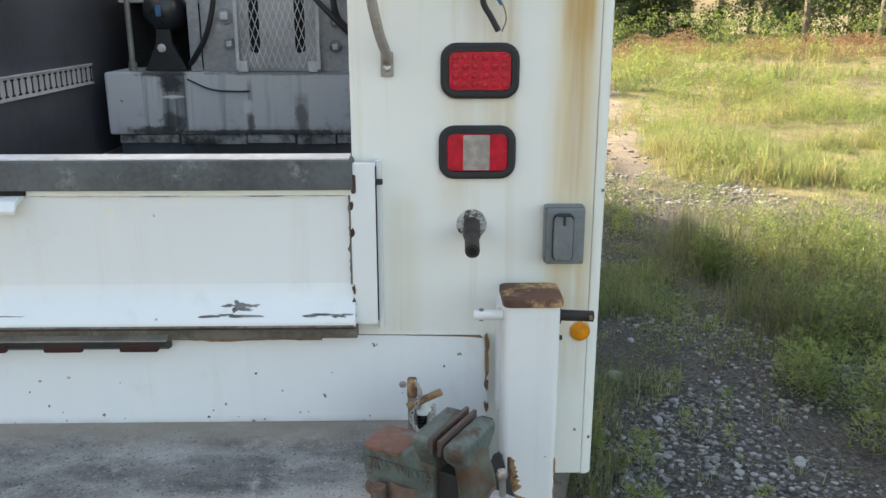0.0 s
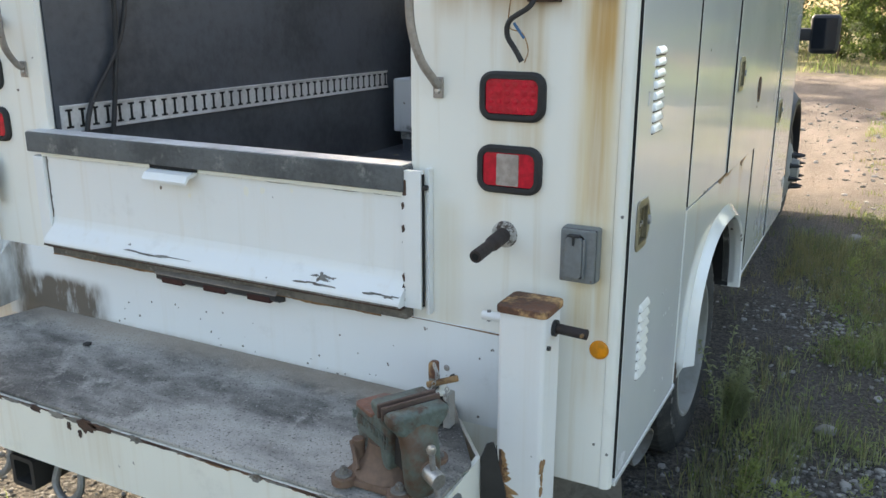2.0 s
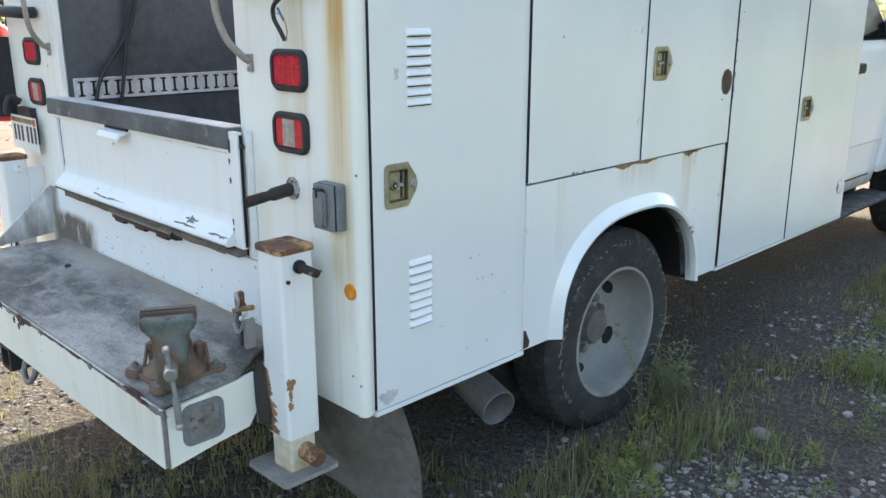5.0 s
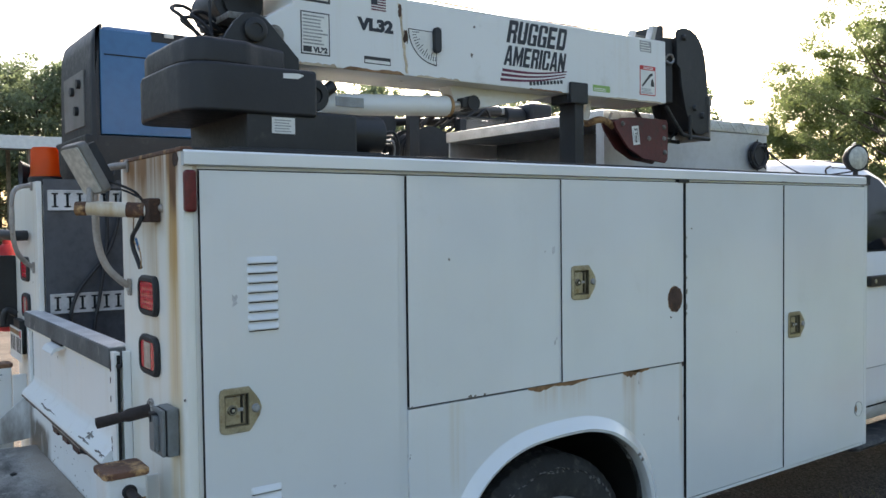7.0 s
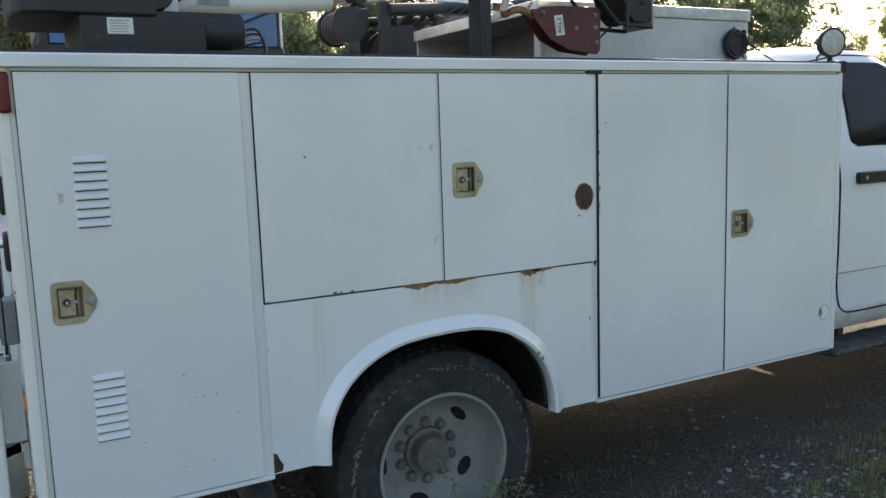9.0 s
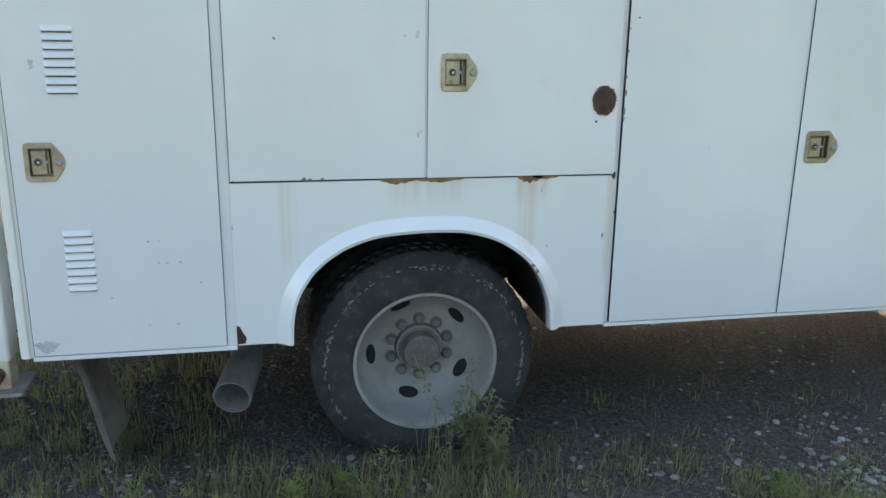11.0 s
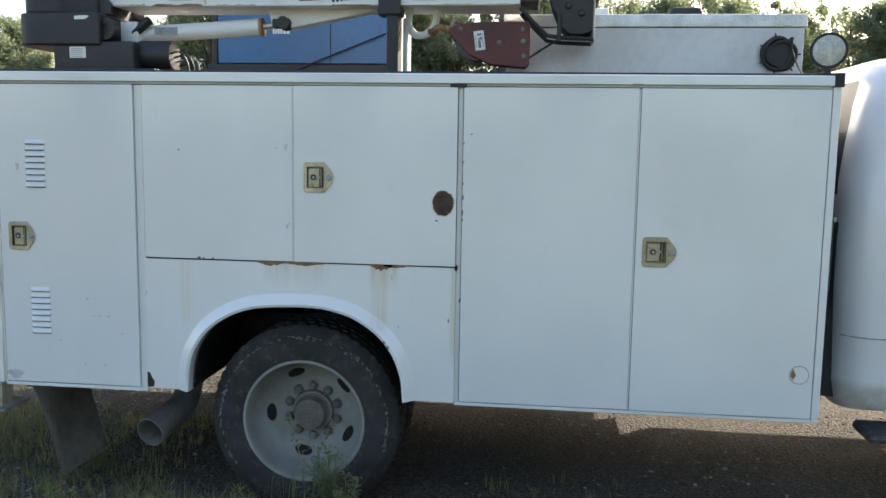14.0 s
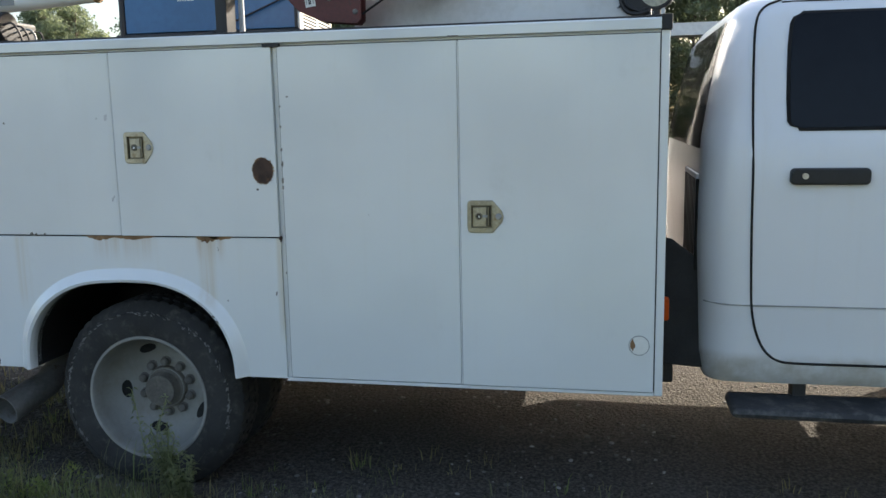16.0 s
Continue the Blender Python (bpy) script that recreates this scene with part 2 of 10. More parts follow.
M["cab_paint"] = paint("white_cab_paint", (0.80, 0.81, 0.83), 0.05, chance=0.004, cell=16.0, rough=0.20, grime=(0.55, 0.53, 0.48), dirty=0.06, wavy=0.04, bands=((1, 3.4, 3.5, 5.0, 5.2, 0.40, 0.56, 0.7, (0.42, 0.38, 0.30)),), drawn=(9.0, 9.0, 9.0))
M["rust"] = plain("flaking_rust", (0.070, 0.040, 0.028), 0.85, 0.0, 0.45, 60.0, 0.9, (0.17, 0.085, 0.045), (0.56, 0.70))
M["flange_chipped"] = plain("chipped_flange", (0.52, 0.50, 0.46), 0.7, 0.0, 0.3, 90.0, 0.8, (0.07, 0.05, 0.04), (0.46, 0.56))
M["rust_cap"] = plain("rusted_cap", (0.12, 0.055, 0.032), 0.7, 0.0, 0.45, 22.0, 0.6, (0.60, 0.36, 0.16), (0.50, 0.66))
M["rust_stain"] = plain("rust_stain", (0.25, 0.14, 0.065), 0.7, 0.0, 0.35, 60.0, 0.2, (0.13, 0.06, 0.025), (0.5, 0.62))
M["stain_tan"] = plain("tan_rust_run", (0.50, 0.41, 0.29), 0.6, 0.0, 0.22, 50.0, 0.1, (0.30, 0.17, 0.08), (0.54, 0.70))
M["rust_pale"] = plain("rusted_brass", (0.34, 0.20, 0.09), 0.7, 0.0, 0.3, 60.0, 0.5, (0.12, 0.06, 0.03), (0.5, 0.6))
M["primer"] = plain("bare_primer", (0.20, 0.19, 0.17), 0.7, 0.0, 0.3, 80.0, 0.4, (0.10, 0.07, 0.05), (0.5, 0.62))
M["black_metal"] = plain("black_metal", (0.017, 0.018, 0.020), 0.50, 0.0, 0.3, 20.0, 0.15, (0.06, 0.055, 0.05), (0.58, 0.75))
M["black_cover"] = plain("black_moulded_cover", (0.016, 0.017, 0.021), 0.50, 0.0, 0.2, 12.0, 0.25, (0.04, 0.04, 0.042), (0.6, 0.8))
M["step_rubber"] = plain("dusty_step_rubber", (0.040, 0.041, 0.044), 0.8, 0.0, 0.25, 20.0, 0.4, (0.13, 0.125, 0.115), (0.46, 0.70))
M["rubber"] = plain("rubber", (0.022, 0.022, 0.023), 0.7, 0.0, 0.25, 40.0, 0.3)
M["tyre"] = plain("dusty_tyre", (0.027, 0.027, 0.027), 0.82, 0.0, 0.3, 30.0, 0.5, (0.085, 0.080, 0.072), (0.50, 0.72))
# Nuts darker than the rim: grime, with the dish's shade put into the tone.
M["nut_steel"] = plain("grimy_shaded_nut_steel", (0.150, 0.142, 0.128), 0.75, 0.1, 0.25, 40.0, 0.5)
M["scraped_rubber"] = plain("scraped_pale_rubber", (0.17, 0.165, 0.16), 0.85, 0.0, 0.4, 60.0, 0.5)
M["wheel_steel"] = plain("grey_wheel_steel", (0.265, 0.265, 0.25), 0.65, 0.1, 0.15, 16.0, 0.3, (0.21, 0.19, 0.165), (0.46, 0.74))
# Hub tone holds its dirt and, painted in, the shadow inside the dish.
M["hub_steel"] = plain("rusty_shaded_hub_steel", (0.155, 0.143, 0.124), 0.7, 0.1, 0.35, 26.0, 0.6, (0.18, 0.17, 0.155), (0.54, 0.72))
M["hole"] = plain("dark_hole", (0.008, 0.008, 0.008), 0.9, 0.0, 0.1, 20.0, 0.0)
M["seal"] = plain("door_seal", (0.012, 0.012, 0.013), 0.75, 0.0, 0.2, 30.0, 0.0)
M["tank_black"] = plain("glossy_black_tank", (0.030, 0.032, 0.036), 0.30, 0.0, 0.2, 10.0, 0.05)
M["plate_grey"] = plain("dusty_grey_plate", (0.36, 0.37, 0.38), 0.55, 0.1, 0.25, 12.0, 0.2, (0.09, 0.09, 0.09), (0.56, 0.74))
# The sky's sheen on the bed walls is put into this bluish, lifted black.
M["liner"] = plain("black_bed_liner", (0.062, 0.069, 0.081), 0.40, 0.0, 0.35, 8.0, 0.35, (0.05, 0.052, 0.055), (0.55, 0.8))
M["galv"] = plain("galvanised_track", (0.58, 0.59, 0.60), 0.5, 0.2, 0.2, 24.0, 0.2, (0.22, 0.20, 0.18), (0.56, 0.75))
M["alum"] = plain("brushed_aluminium", (0.53, 0.54, 0.55), 0.46, 0.6, 0.12, 10.0, 0.1)
M["plate_alum"] = plain("diamond_plate", (0.56, 0.57, 0.58), 0.38, 0.8, 0.2, 40.0, 0.3)
M["zinc"] = plain("yellow_zinc_plating", (0.415, 0.385, 0.305), 0.36, 0.75, 0.25, 40.0, 0.25, (0.26, 0.20, 0.12), (0.52, 0.70))
M["zinc_dull"] = plain("dull_zinc", (0.24, 0.215, 0.155), 0.45, 0.75, 0.3, 40.0, 0.3)
M["scuff"] = plain("scuffed_paint", (0.47, 0.475, 0.48), 0.7, 0.0, 0.2, 60.0, 0.3)
M["bright"] = plain("bright_steel", (0.55, 0.54, 0.52), 0.35, 0.85, 0.2, 60.0, 0.2)
M["rail_pad"] = plain("worn_grey_rail", (0.095, 0.10, 0.10), 0.75, 0.0, 0.35, 26.0, 0.7, (0.26, 0.255, 0.24), (0.54, 0.70))
M["vise_green"] = plain("worn_green_vise", (0.115, 0.145, 0.128), 0.6, 0.1, 0.35, 26.0, 0.7, (0.085, 0.055, 0.038), (0.46, 0.60))
M["vise_rust"] = plain("rusted_vise_base", (0.165, 0.105, 0.073), 0.75, 0.0, 0.3, 26.0, 0.6, (0.12, 0.06, 0.035), (0.5, 0.65))
M["jaw_rust"] = plain("dark_jaw_rust", (0.10, 0.064, 0.050), 0.7, 0.1, 0.3, 40.0, 0.5, (0.06, 0.04, 0.032), (0.5, 0.65))
M["anvil_rust"] = plain("rubbed_anvil_rust", (0.24, 0.115, 0.08), 0.65, 0.1, 0.3, 26.0, 0.4, (0.17, 0.20, 0.185), (0.54, 0.66))
M["welder_blue"] = plain("welder_blue_panel", (0.035, 0.13, 0.28), 0.38, 0.0, 0.12, 8.0, 0.1)
M["pipe_black"] = plain("blackened_pipe", (0.036, 0.027, 0.024), 0.7, 0.1, 0.4, 40.0, 0.5, (0.075, 0.045, 0.03), (0.54, 0.70))
M["outlet_grey"] = plain("grey_outlet_box", (0.17, 0.185, 0.19), 0.5, 0.2, 0.2, 22.0, 0.3)
M["block_red"] = plain("red_brown_block", (0.095, 0.022, 0.020), 0.5, 0.0, 0.3, 20.0, 0.4, (0.05, 0.03, 0.025), (0.52, 0.7))
M["decal_white"] = plain("label_white", (0.72, 0.72, 0.69), 0.45, 0.0, 0.06, 30.0, 0.0)
M["decal_black"] = plain("label_black", (0.025, 0.025, 0.028), 0.45, 0.0, 0.1, 30.0, 0.0)
M["decal_grey"] = plain("label_grey", (0.30, 0.31, 0.31), 0.5, 0.0, 0.2, 90.0, 0.0)
M["decal_red"] = plain("label_red", (0.50, 0.03, 0.03), 0.45, 0.0, 0.1, 30.0, 0.0)
M["decal_green"] = plain("label_green", (0.25, 0.42, 0.12), 0.45, 0.0, 0.1, 30.0, 0.0)
M["stripe_maroon"] = plain("stripe_maroon", (0.13, 0.018, 0.05), 0.45, 0.0, 0.1, 30.0, 0.0)
M["text_navy"] = plain("lettering_navy_black", (0.018, 0.020, 0.030), 0.42, 0.0, 0.1, 30.0, 0.0)
M["motor_grey"] = plain("scuffed_motor_grey", (0.34, 0.35, 0.355), 0.5, 0.3, 0.25, 24.0, 0.4, (0.13, 0.13, 0.13), (0.52, 0.66))
M["flood_grey"] = plain("weathered_lamp_body", (0.20, 0.19, 0.175), 0.6, 0.2, 0.2, 30.0, 0.4)
M["hose"] = plain("black_hose", (0.02, 0.02, 0.022), 0.55, 0.0, 0.2, 40.0, 0.2)
M["galv_tube"] = plain("weathered_tube", (0.36, 0.33, 0.30), 0.5, 0.5, 0.2, 40.0, 0.3, (0.18, 0.12, 0.08), (0.55, 0.72))
M["pipe_steel"] = plain("exhaust_steel", (0.25, 0.245, 0.235), 0.55, 0.5, 0.25, 26.0, 0.4, (0.14, 0.09, 0.06), (0.52, 0.7))
M["mud_flap"] = plain("dusty_mud_flap", (0.31, 0.295, 0.27), 0.85, 0.0, 0.25, 10.0, 0.4, (0.16, 0.15, 0.14), (0.52, 0.66))
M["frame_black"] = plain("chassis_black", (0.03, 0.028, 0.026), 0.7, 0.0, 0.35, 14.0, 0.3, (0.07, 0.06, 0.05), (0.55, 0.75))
M["wood"] = plain("grey_weathered_timber", (0.26, 0.22, 0.17), 0.8, 0.0, 0.3, 30.0, 0.4)


def deck_mat():
    """Grit coating on steel: grains, scoured pale patches, dust lying along the plate behind."""
    m, nt, bsdf, out = node_mat("gritty_grey_deck")
    pos = position(nt)
    y = axes(nt, pos)[1]
    grain = noise_of(nt, pos, 150.0, 3.0, 0.7)
    broad = noise_of(nt, scaled(nt, pos, (1.6, 3.4, 1.0)), 1.0, 5.0, 0.62)
    mid = noise_of(nt, pos, 9.0, 6.0, 0.7)
    col = mixed(nt, ramp(nt, broad, 0.37, 0.64), (0.095, 0.091, 0.084), (0.44, 0.420, 0.385))
    col = mixed(nt, math_of(nt, "MULTIPLY", ramp(nt, mid, 0.52, 0.68), 0.75), col, (0.44, 0.42, 0.38))
    col = mixed(nt, ramp(nt, grain, 0.30, 0.45), (0.040, 0.037, 0.033), col)
    col = mixed(nt, math_of(nt, "MULTIPLY", ramp(nt, grain, 0.60, 0.72), 0.6), col, (0.62, 0.60, 0.56))
    dust = math_of(nt, "MULTIPLY", ramp(nt, math_of(nt, "ADD", y, math_of(nt, "MULTIPLY", mid, 0.16)), -0.06, 0.06), 0.75)
    col = mixed(nt, dust, col, (0.36, 0.30, 0.24))
    nt.links.new(col, bsdf.inputs["Base Color"])
    bsdf.inputs["Roughness"].default_value = 0.9
    bump(nt, bsdf, grain, 0.8, 0.004)
    return m


M["deck"] = deck_mat()


def lens(name, color, rough=0.25):
    m, nt, bsdf, out = node_mat(name)
    pos = position(nt)
    col = mixed(nt, ramp(nt, noise_of(nt, pos, 60.0, 3.0), 0.35, 0.7), tuple(c * 0.7 for c in color), color)
    nt.links.new(col, bsdf.inputs["Base Color"])
    bsdf.inputs["Roughness"].default_value = rough
    bsdf.inputs["Coat Weight"].default_value = 0.25
    bsdf.inputs["Specular IOR Level"].default_value = 0.3
    bsdf.inputs["Coat Roughness"].default_value = 0.12
    w = nd(nt, "ShaderNodeTexVoronoi", Scale=220.0)
    nt.links.new(pos, w.inputs["Vector"])
    bump(nt, bsdf, w.outputs["Distance"], 0.25, 0.002)
    return m


def shining_lens(name, color):
    """A thin plastic dome that lets light through."""
    m, nt, bsdf, out = node_mat(name)
    bsdf.inputs["Base Color"].default_value = (*color, 1)
    bsdf.inputs["Roughness"].default_value = 0.3
    tr = nt.nodes.new("ShaderNodeBsdfTranslucent")
    tr.inputs["Color"].default_value = (*color, 1)
    mix = nt.nodes.new("ShaderNodeMixShader")
    mix.inputs[0].default_value = 0.65
    nt.links.new(bsdf.outputs[0], mix.inputs[1])
    nt.links.new(tr.outputs[0], mix.inputs[2])
    nt.links.new(mix.outputs[0], out.inputs["Surface"])
    return m


M["lens_red"] = lens("red_lens", (0.62, 0.006, 0.03))
M["lens_red_dark"] = lens("dull_red_lens", (0.14, 0.010, 0.013), 0.4)
M["lens_bar"] = lens("grimy_bar_lens", (0.050, 0.016, 0.015), 0.6)
# Grime colour, darkened to hold the lip's shadow on the sill below.
M["sill_grime_shade"] = plain("grimy_shaded_sill", (0.15, 0.135, 0.115), 0.8, 0.0, 0.35, 24.0, 0.5, (0.36, 0.34, 0.30), (0.52, 0.70))
M["lens_clear"] = lens("clear_lens", (0.42, 0.36, 0.32))
M["lens_amber"] = lens("amber_lens", (0.85, 0.30, 0.01), 0.4)
M["lens_beacon"] = shining_lens("orange_beacon_lens", (0.95, 0.20, 0.03))
M["lens_lamp"] = lens("work_lamp_lens", (0.55, 0.55, 0.50), 0.3)


def glass(name, tint, rough=0.02):
    m, nt, bsdf, out = node_mat(name)
    bsdf.inputs["Base Color"].default_value = (*tint, 1)
    bsdf.inputs["Roughness"].default_value = rough
    bsdf.inputs["Transmission Weight"].default_value = 1.0
    bsdf.inputs["IOR"].default_value = 1.35
    return m


M["tinted_glass"] = glass("tinted_glass", (0.10, 0.11, 0.12))


def leaf_mat(name, a, b, through_col):
    m, nt, bsdf, out = node_mat(name)
    geo = nt.nodes.new("ShaderNodeNewGeometry")
    obj = nt.nodes.new("ShaderNodeObjectInfo")
    col = mixed(nt, geo.outputs["Random Per Island"], a, b)
    col = mixed(nt, math_of(nt, "MULTIPLY", obj.outputs["Random"], 0.45), col, tuple(0.5 * (p + q) * 1.25 for p, q in zip(a, b)))
    nt.links.new(col, bsdf.inputs["Base Color"])
    bsdf.inputs["Roughness"].default_value = 0.55
    bsdf.inputs["Specular IOR Level"].default_value = 0.3
    tr = nt.nodes.new("ShaderNodeBsdfTranslucent")
    nt.links.new(mixed(nt, geo.outputs["Random Per Island"], through_col, tuple(c * 1.4 for c in through_col)), tr.inputs["Color"])
    mix = nt.nodes.new("ShaderNodeMixShader")
    mix.inputs[0].default_value = 0.46
    nt.links.new(bsdf.outputs[0], mix.inputs[1])
    nt.links.new(tr.outputs[0], mix.inputs[2])
    nt.links.new(mix.outputs[0], out.inputs["Surface"])
    return m


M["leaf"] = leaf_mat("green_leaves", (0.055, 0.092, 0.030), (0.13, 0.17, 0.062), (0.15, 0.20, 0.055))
# leaf_sun is a lit copy: sunlight and some haze put into the leaf colour.
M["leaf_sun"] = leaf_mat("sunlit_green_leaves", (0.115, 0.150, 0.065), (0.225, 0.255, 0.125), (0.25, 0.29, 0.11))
# leaf_dark is the dark copy, with woodland shade put into its colour.
M["leaf_dark"] = leaf_mat("shade_dark_leaves", (0.035, 0.055, 0.028), (0.070, 0.095, 0.045), (0.055, 0.08, 0.030))
M["leaf_pale"] = leaf_mat("silvery_leaves", (0.16, 0.20, 0.11), (0.29, 0.32, 0.20), (0.26, 0.31, 0.14))
# Distance haze put into the colour: paler, greyer leaves than the near trees.
M["leaf_haze"] = leaf_mat("haze_tinted_leaves", (0.135, 0.165, 0.105), (0.235, 0.270, 0.175), (0.22, 0.26, 0.14))
M["brush"] = leaf_mat("red_dry_brush", (0.20, 0.130, 0.078), (0.32, 0.215, 0.125), (0.20, 0.12, 0.065))
M["scrub"] = leaf_mat("dry_brown_scrub", (0.060, 0.055, 0.032), (0.150, 0.130, 0.075), (0.12, 0.11, 0.05))
M["grass"] = leaf_mat("grass_blades", (0.098, 0.108, 0.064), (0.222, 0.224, 0.138), (0.165, 0.178, 0.088))
M["meadow"] = leaf_mat("meadow_blades", (0.105, 0.140, 0.052), (0.225, 0.255, 0.115), (0.23, 0.27, 0.10))
M["sprout"] = leaf_mat("pale_sprouting_leaves", (0.21, 0.235, 0.115), (0.37, 0.39, 0.215), (0.27, 0.30, 0.13))
M["forb"] = leaf_mat("field_weed_leaves", (0.085, 0.130, 0.042), (0.200, 0.255, 0.090), (0.23, 0.30, 0.08))
M["forb_gold"] = leaf_mat("yellowing_weed_leaves", (0.130, 0.165, 0.050), (0.270, 0.300, 0.110), (0.29, 0.33, 0.09))
M["straw"] = leaf_mat("dry_grass_blades", (0.19, 0.175, 0.085), (0.33, 0.305, 0.155), (0.24, 0.22, 0.10))
M["weed"] = leaf_mat("weed_leaves", (0.105, 0.145, 0.055), (0.225, 0.265, 0.105), (0.20, 0.25, 0.08))
M["bark"] = plain("bark", (0.13, 0.10, 0.075), 0.9, 0.0, 0.35, 12.0, 0.8)


def stone_mat():
    m, nt, bsdf, out = node_mat("loose_gravel")
    geo = nt.nodes.new("ShaderNodeNewGeometry")
    col = mixed(nt, geo.outputs["Random Per Island"], (0.060, 0.056, 0.050), (0.38, 0.365, 0.34))
    col = mixed(nt, math_of(nt, "MULTIPLY", ramp(nt, noise_of(nt, position(nt), 90.0), 0.45, 0.75), 0.5), col, (0.22, 0.20, 0.18))
    nt.links.new(col, bsdf.inputs["Base Color"])
    bsdf.inputs["Roughness"].default_value = 0.9
    return m


M["gravel"] = stone_mat()


def ground_mat():
    m, nt, bsdf, out = node_mat("gravel_dirt_and_turf")
    pos = position(nt)
    xyz = axes(nt, pos)
    x, y = xyz[0], xyz[1]
    # gravel: cells of differing grey
    v = nd(nt, "ShaderNodeTexVoronoi", Scale=52.0)
    nt.links.new(pos, v.inputs["Vector"])
    small = nd(nt, "ShaderNodeTexVoronoi", Scale=125.0)
    nt.links.new(pos, small.inputs["Vector"])
    sep2 = nt.nodes.new("ShaderNodeSeparateColor")
    nt.links.new(small.outputs["Color"], sep2.inputs[0])
    sep = nt.nodes.new("ShaderNodeSeparateColor")
    nt.links.new(v.outputs["Color"], sep.inputs[0])
    tone = math_of(nt, "ADD", math_of(nt, "MULTIPLY", sep.outputs[0], 0.5), math_of(nt, "MULTIPLY", sep2.outputs[0], 0.5))
    pebble = mixed(nt, ramp(nt, tone, 0.22, 0.92), (0.034, 0.032, 0.030), (0.30, 0.29, 0.275))
    pebble = mixed(nt, math_of(nt, "MULTIPLY", ramp(nt, v.outputs["Distance"], 0.35, 0.75), 0.8), pebble, (0.035, 0.032, 0.028))
    fine = noise_of(nt, pos, 60.0, 6.0, 0.7)
    soil = mixed(nt, ramp(nt, fine, 0.35, 0.7), (0.052, 0.047, 0.041), (0.165, 0.147, 0.125))
    mid = noise_of(nt, pos, 2.2, 5.0, 0.65)
    loose = math_of(nt, "MULTIPLY", ramp(nt, math_of(nt, "ADD", y, math_of(nt, "MULTIPLY", mid, 1.5)), 1.4, 4.0), -0.15)
    stony = ramp(nt, math_of(nt, "ADD", loose, math_of(nt, "ADD", math_of(nt, "MULTIPLY", noise_of(nt, pos, 9.0, 4.0), 0.5), math_of(nt, "MULTIPLY", mid, 0.5))), 0.43, 0.62)
    near = mixed(nt, stony, soil, pebble)
    # sandy yard
    big = noise_of(nt, pos, 0.35, 5.0, 0.6)
    ruts = noise_of(nt, scaled(nt, pos, (1.6, 0.35, 1.0)), 1.0, 6.0, 0.65)
    sand = mixed(nt, ramp(nt, ruts, 0.35, 0.68), (0.150, 0.119, 0.096), (0.245, 0.197, 0.163))
    sand = mixed(nt, ramp(nt, fine, 0.62, 0.8), sand, (0.15, 0.11, 0.085))
    lumps = noise_of(nt, pos, 3.2, 6.0, 0.72)
    sand = mixed(nt, math_of(nt, "MULTIPLY", ramp(nt, lumps, 0.56, 0.70), 0.55), sand, (0.125, 0.098, 0.078))
    sand = mixed(nt, math_of(nt, "MULTIPLY", ramp(nt, tone, 0.62, 0.9), 0.5), sand, (0.33, 0.285, 0.245))
    edge = math_of(nt, "MULTIPLY", math_of(nt, "SUBTRACT", mid, 0.5), 1.8)
    ahead = math_of(nt, "MULTIPLY", ramp(nt, math_of(nt, "ADD", y, edge), 5.4, 7.2), ramp(nt, math_of(nt, "ADD", math_of(nt, "SUBTRACT", y, math_of(nt, "MULTIPLY", x, 1.6)), math_of(nt, "MULTIPLY", edge, 3.2)), 4.2, 7.4))
    left = ramp(nt, math_of(nt, "ADD", x, edge), -2.7, -3.6)
    yard = math_of(nt, "MAXIMUM", ahead, left)
    end1 = ramp(nt, math_of(nt, "ADD", y, math_of(nt, "MULTIPLY", edge, 3.0)), 25.0, 23.0)
    end2 = ramp(nt, math_of(nt, "ADD", x, math_of(nt, "MULTIPLY", edge, 3.0)), -25.0, -22.0)
    end3 = ramp(nt, math_of(nt, "ADD", math_of(nt, "SUBTRACT", x, math_of(nt, "MULTIPLY", y, 0.157)), math_of(nt, "MULTIPLY", edge, 0.9)), 0.3, -1.0)
    yard = math_of(nt, "MULTIPLY", math_of(nt, "MULTIPLY", yard, end3), math_of(nt, "MULTIPLY", end1, end2))
    # turf
    turf_col = mixed(nt, ramp(nt, mid, 0.3, 0.7), (0.125, 0.12, 0.048), (0.25, 0.215, 0.115))
    turf_col = mixed(nt, ramp(nt, fine, 0.5, 0.75), turf_col, (0.20, 0.16, 0.09))
    off = math_of(nt, "SUBTRACT", math_of(nt, "SUBTRACT", x, 0.72), math_of(nt, "MULTIPLY", y, 0.155))
    worn = ramp(nt, math_of(nt, "ADD", math_of(nt, "ABSOLUTE", off, 0.0), math_of(nt, "MULTIPLY", edge, 1.6)), 0.55, 0.0)
    grit = mixed(nt, ramp(nt, tone, 0.3, 0.8), (0.17, 0.135, 0.10), (0.40, 0.345, 0.29))
    turf_col = mixed(nt, math_of(nt, "MULTIPLY", worn, ramp(nt, y, 4.0, 5.5)), turf_col, grit)
    field = ramp(nt, math_of(nt, "ADD", math_of(nt, "ADD", x, math_of(nt, "MULTIPLY", y, 0.42)), math_of(nt, "MULTIPLY", edge, 2.2)), 3.6, 6.0)
    litter = mixed(nt, ramp(nt, fine, 0.35, 0.65), (0.045, 0.036, 0.028), (0.15, 0.115, 0.08))
    turf_col = mixed(nt, ramp(nt, x, -20.0, -23.0), turf_col, litter)
    far = math_of(nt, "MAXIMUM", ramp(nt, y, 23.0, 25.0), ramp(nt, x, -22.0, -25.0))
    turf = math_of(nt, "MULTIPLY", math_of(nt, "MAXIMUM", field, far), ramp(nt, big, 0.30, 0.46))
    col = mixed(nt, turf, near, turf_col)
